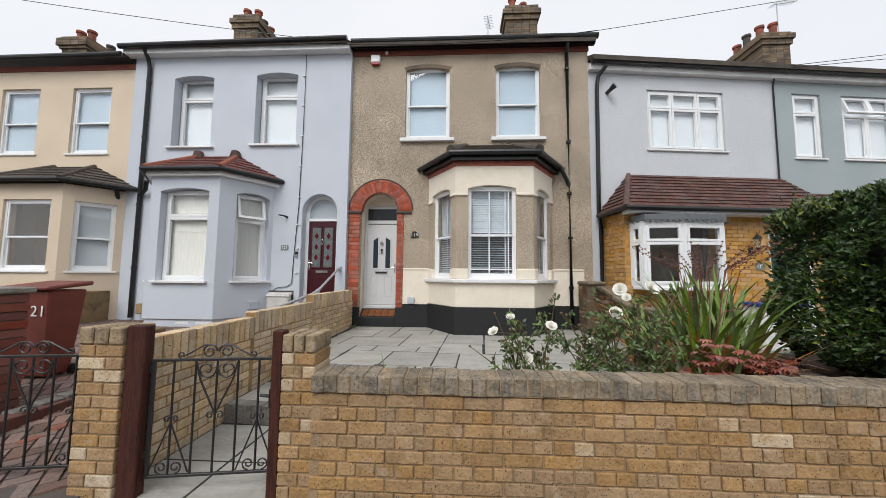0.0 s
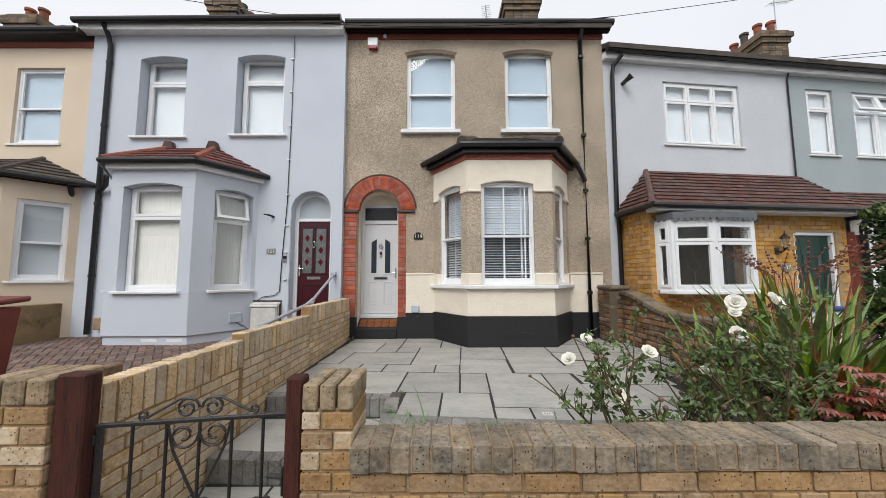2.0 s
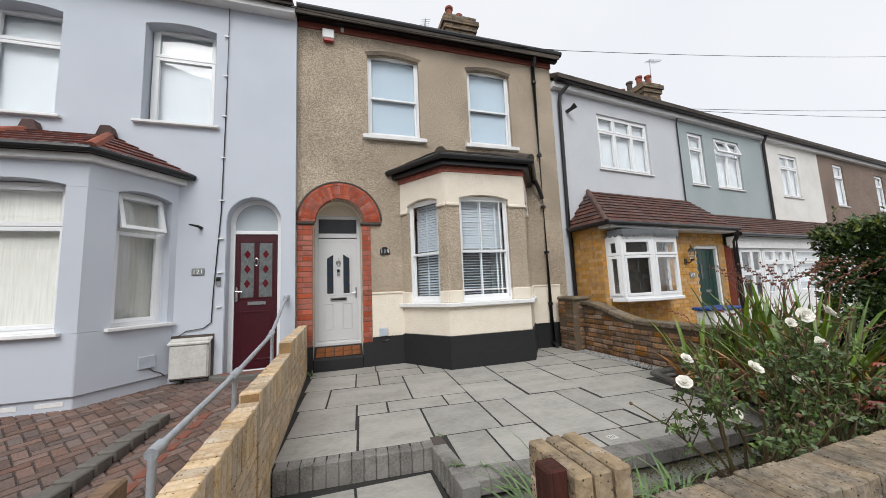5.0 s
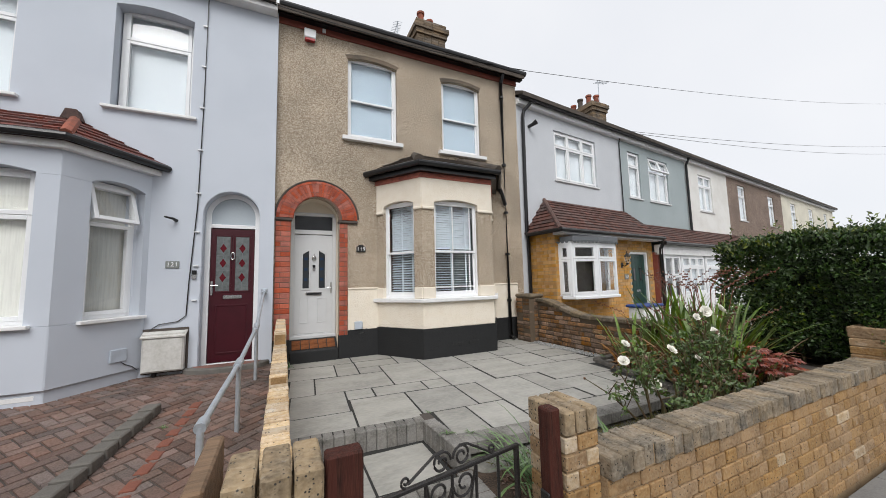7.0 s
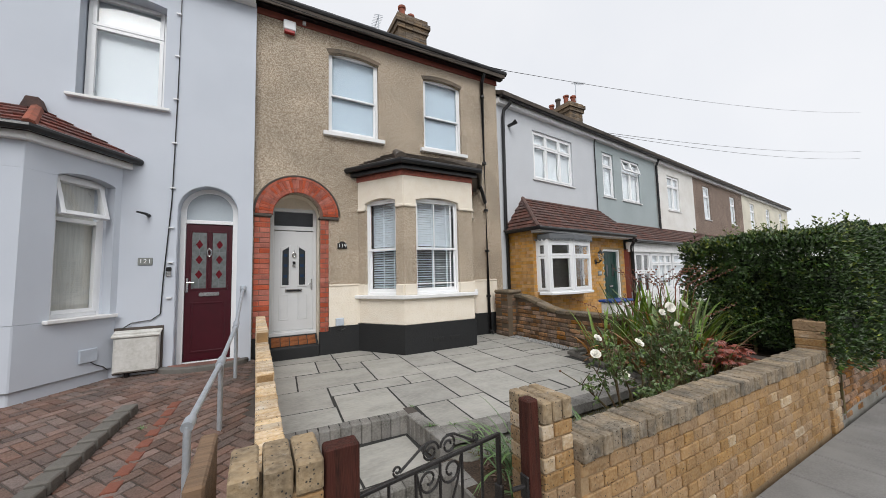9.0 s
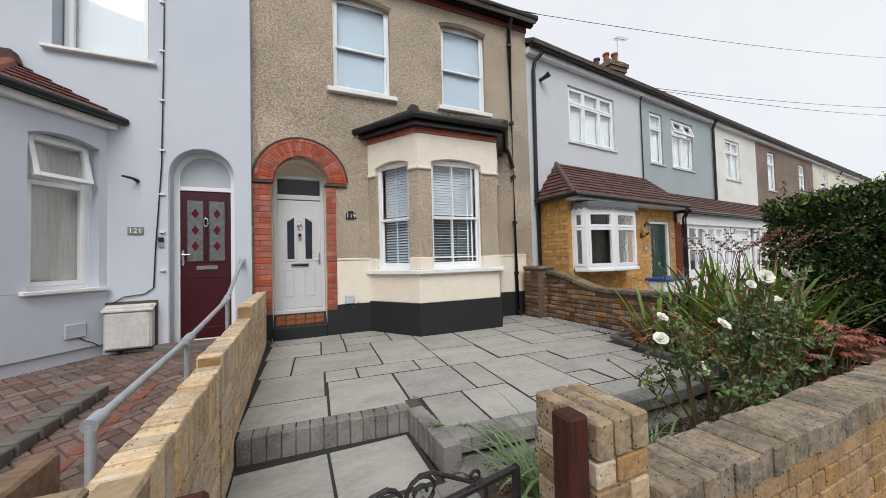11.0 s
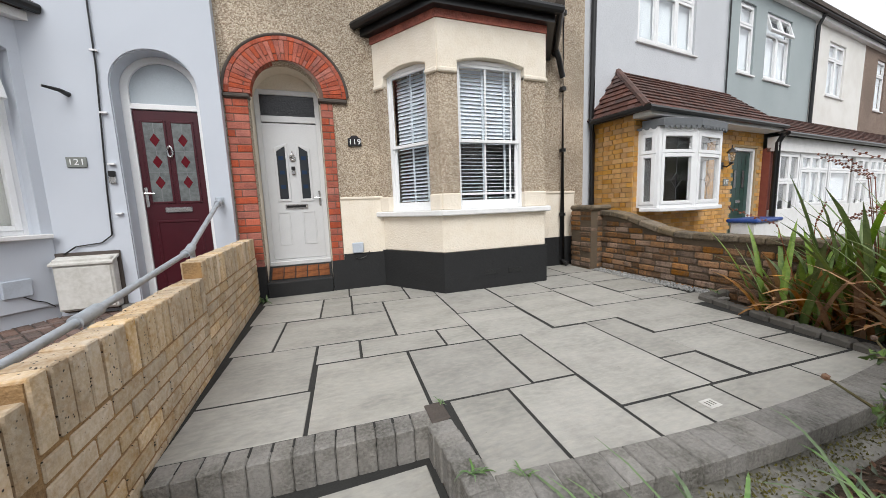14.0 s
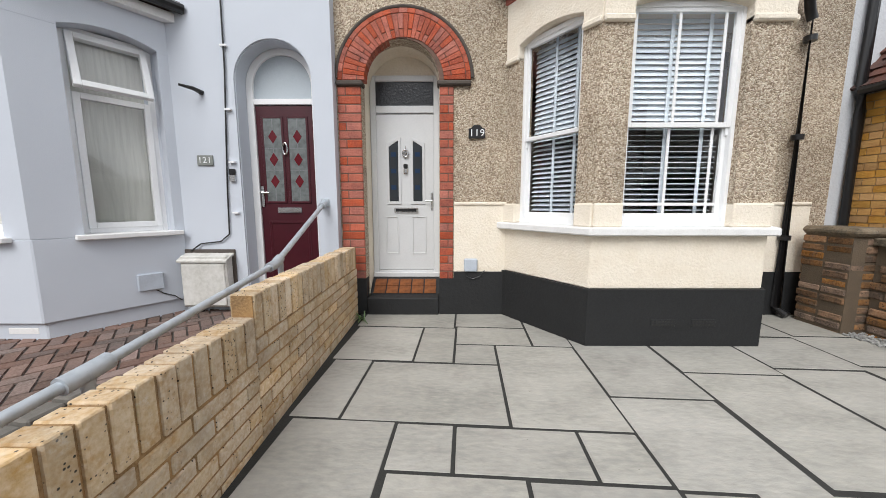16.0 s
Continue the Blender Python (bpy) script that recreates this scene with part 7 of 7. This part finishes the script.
# crocosmia
for cx, cy, n, tall in ((2.5, 4.3, 210, 1.62), (2.9, 4.95, 190, 1.65), (2.74, 5.42, 100, 1.2), (2.15, 3.95, 80, 1.2)):
    croc = thing("sword_leaved_plant", (cx, cy, SOILZ), "clump of sword-shaped leaves, green turning orange-brown", "plant", "sword-leaved clumps")
    g, br, sd = bmesh.new(), bmesh.new(), bmesh.new()
    for k in range(n):
        at = (cx + rnd.gauss(0, 0.13), cy + rnd.gauss(0, 0.13), SOILZ)
        old_leaf = rnd.random() < 0.58
        blade(br if old_leaf else g, at, rnd.uniform(0, 360), rnd.uniform(2, 18 if not old_leaf else 34), tall * rnd.uniform(0.6, 1.05) * (0.75 if old_leaf else 1), rnd.uniform(0.06, 0.105), rnd.uniform(10, 55) * (1.6 if old_leaf else 1))
    for k in range(n // 18):
        a, r = rnd.uniform(0, 6.28), rnd.uniform(0.25, 0.6)
        p0 = Vector((cx, cy, SOILZ + 0.3))
        p1 = Vector((cx + math.cos(a) * r * 0.6, cy + math.sin(a) * r * 0.6, SOILZ + tall * 0.95))
        p2 = Vector((cx + math.cos(a) * (r + 0.25), cy + math.sin(a) * (r + 0.25), SOILZ + tall * 1.1))
        tube(sd, [p0, p1, p2], [0.005, 0.004, 0.002], 4)
        for j in range(14):
            q = p1.lerp(p2, j / 13)
            bmesh.ops.create_icosphere(sd, subdivisions=1, radius=0.010, matrix=Matrix.Translation(q + Vector((0, 0, 0.012 if j % 2 else -0.012))))
    tagged(part("green_leaves", g, BLADE, croc), kind="stuff")
    tagged(part("withered_leaves", br, BLADE_BROWN, croc, "withered orange-brown leaves"), kind="stuff")
    tagged(part("seed_spray", sd, SEED, croc, "arching red-brown seed heads"), kind="stuff")

# red acer
acer = thing("acer_shrub", (2.25, 3.55, SOILZ), "small acer with finely cut dusky red leaves", "shrub")
w, g = bmesh.new(), bmesh.new()
for k in range(16):
    a, r, h = rnd.uniform(0, 6.28), rnd.uniform(0.1, 0.42), rnd.uniform(0.45, 0.9)
    e3 = Vector((2.25 + math.cos(a) * r, 3.6 + math.sin(a) * r * 0.6, SOILZ + h))
    tube(w, [(2.25, 3.6, SOILZ), (2.25 + math.cos(a) * r * 0.4, 3.6 + math.sin(a) * r * 0.3, SOILZ + h * 0.6), e3], [0.012, 0.008, 0.003], 5)
    for j in range(12):
        p = e3 + Vector((rnd.gauss(0, 0.07), rnd.gauss(0, 0.06), rnd.gauss(-0.03, 0.05)))
        base_a = rnd.uniform(0, 6.28)
        for u in range(7):
            b2 = base_a + (u - 3) * 0.42
            leaf(g, p, Vector((math.cos(b2), math.sin(b2), -0.25)), Vector((0, 0, 1)), 0.10 - 0.012 * abs(u - 3), 0.022)
tagged(part("branchwork", w, STEM, acer), kind="stuff")
tagged(part("foliage", g, ACER, acer, "cut-leaved dusky red foliage"), kind="stuff")

# strap-leaved clumps, herbs and weeds along the bed
for cx, cy, n, ln in ((-0.78, 3.95, 60, 0.8), (-0.35, 3.75, 44, 0.66), (0.15, 3.95, 40, 0.55), (-0.95, 3.55, 24, 0.42), (0.5, 3.5, 22, 0.4)):
    cl = thing("strap_leaved_plant", (cx, cy, SOILZ), "clump of arching green strap leaves", "plant", "strap-leaved clumps")
    g = bmesh.new()
    for k in range(n):
        blade(g, (cx + rnd.gauss(0, 0.06), cy + rnd.gauss(0, 0.06), SOILZ - 0.01), rnd.uniform(0, 360), rnd.uniform(10, 48), ln * rnd.uniform(0.6, 1.1), rnd.uniform(0.02, 0.036), rnd.uniform(50, 110))
    tagged(part("leaves", g, STRAP, cl), kind="stuff")
herbs = bmesh.new()
for k in range(1700):
    x, y = rnd.uniform(-0.9, 2.9), rnd.uniform(3.25, 4.25)
    if noise.noise((x * 2.2, y * 2.2, 2)) < 0.0 and x < 1.2:
        continue
    leaf(herbs, Vector((x, y, SOILZ + rnd.uniform(0, 0.14))), around() + Vector((0, 0, 0.9)), around(), rnd.uniform(0.05, 0.12), rnd.uniform(0.012, 0.022))
tagged(part("low_herbs", herbs, SILVER_LEAF, None, "low silvery-green herbs covering the soil"), "", "plant", "", "stuff")
lav = bmesh.new()
for k in range(1500):
    x, y = rnd.gauss(1.85, 0.28), rnd.gauss(3.85, 0.2)
    leaf(lav, Vector((x, y, SOILZ + rnd.uniform(0.02, 0.5))), around() + Vector((0, 0, 1.2)), around(), rnd.uniform(0.04, 0.07), 0.008)
tagged(part("lavender", lav, SILVER_LEAF, None, "fine grey-green lavender under the roses"), "", "plant", "", "stuff")
lit = bmesh.new()
for k in range(3600):
    x, y = rnd.uniform(-1.0, 2.9), rnd.uniform(3.22, 4.27)
    leaf(lit, Vector((x, y, SOILZ + 0.008)), Vector((rnd.uniform(-1, 1), rnd.uniform(-1, 1), rnd.uniform(0, 0.25))), Vector((0, 0, 1)), rnd.uniform(0.03, 0.08), rnd.uniform(0.012, 0.035))
for k in range(160):
    x, y = rnd.uniform(2.5, 3.0), rnd.uniform(4.6, 6.1)
    leaf(lit, Vector((x, y, SOILZ + 0.02)), Vector((rnd.uniform(-1, 1), rnd.uniform(-1, 1), 0.2)), Vector((0, 0, 1)), 0.05, 0.02)
tagged(part("leaf_litter", lit, DEAD_LEAF, None, "brown leaf litter and bark on the soil"), "", "litter", "", "stuff")
moss = bmesh.new()
for k in range(1400):
    x = rnd.uniform(-1.0, 1.9)
    leaf(moss, Vector((x, 4.42 + rnd.gauss(-0.05, 0.05), -0.15 + rnd.uniform(-0.02, 0.03))), around() + Vector((0, 0, 0.6)), around(), 0.02, 0.012)
tagged(part("moss", moss, leafy("olive_moss", (0.12, 0.11, 0.02), (0.07, 0.07, 0.02), (0.2, 0.17, 0.04)), None, "olive moss on the concrete haunch"), "", "moss", "", "stuff")
for cx, cy, z, n, ln in ((-1.22, 4.82, 0.0, 14, 0.1), (-1.0, 4.72, 0.0, 9, 0.08), (-1.16, 5.42, 0.0, 7, 0.06), (-2.62, 8.75, 0.0, 16, 0.17), (2.62, 6.15, 0.09, 12, 0.08), (-3.9, 6.5, -0.02, 12, 0.08), (2.0, 8.85, 0.0, 7, 0.06)):
    wd = thing("weed", (cx, cy, z), "small green weed growing from a joint", "weed", "weeds in joints")
    g = bmesh.new()
    for k in range(n):
        blade(g, (cx + rnd.gauss(0, 0.015), cy + rnd.gauss(0, 0.015), z), rnd.uniform(0, 360), rnd.uniform(20, 65), ln * rnd.uniform(0.6, 1.2), ln * 0.16, 60, 4)
    tagged(part("leaves", g, STRAP, wd), kind="stuff")
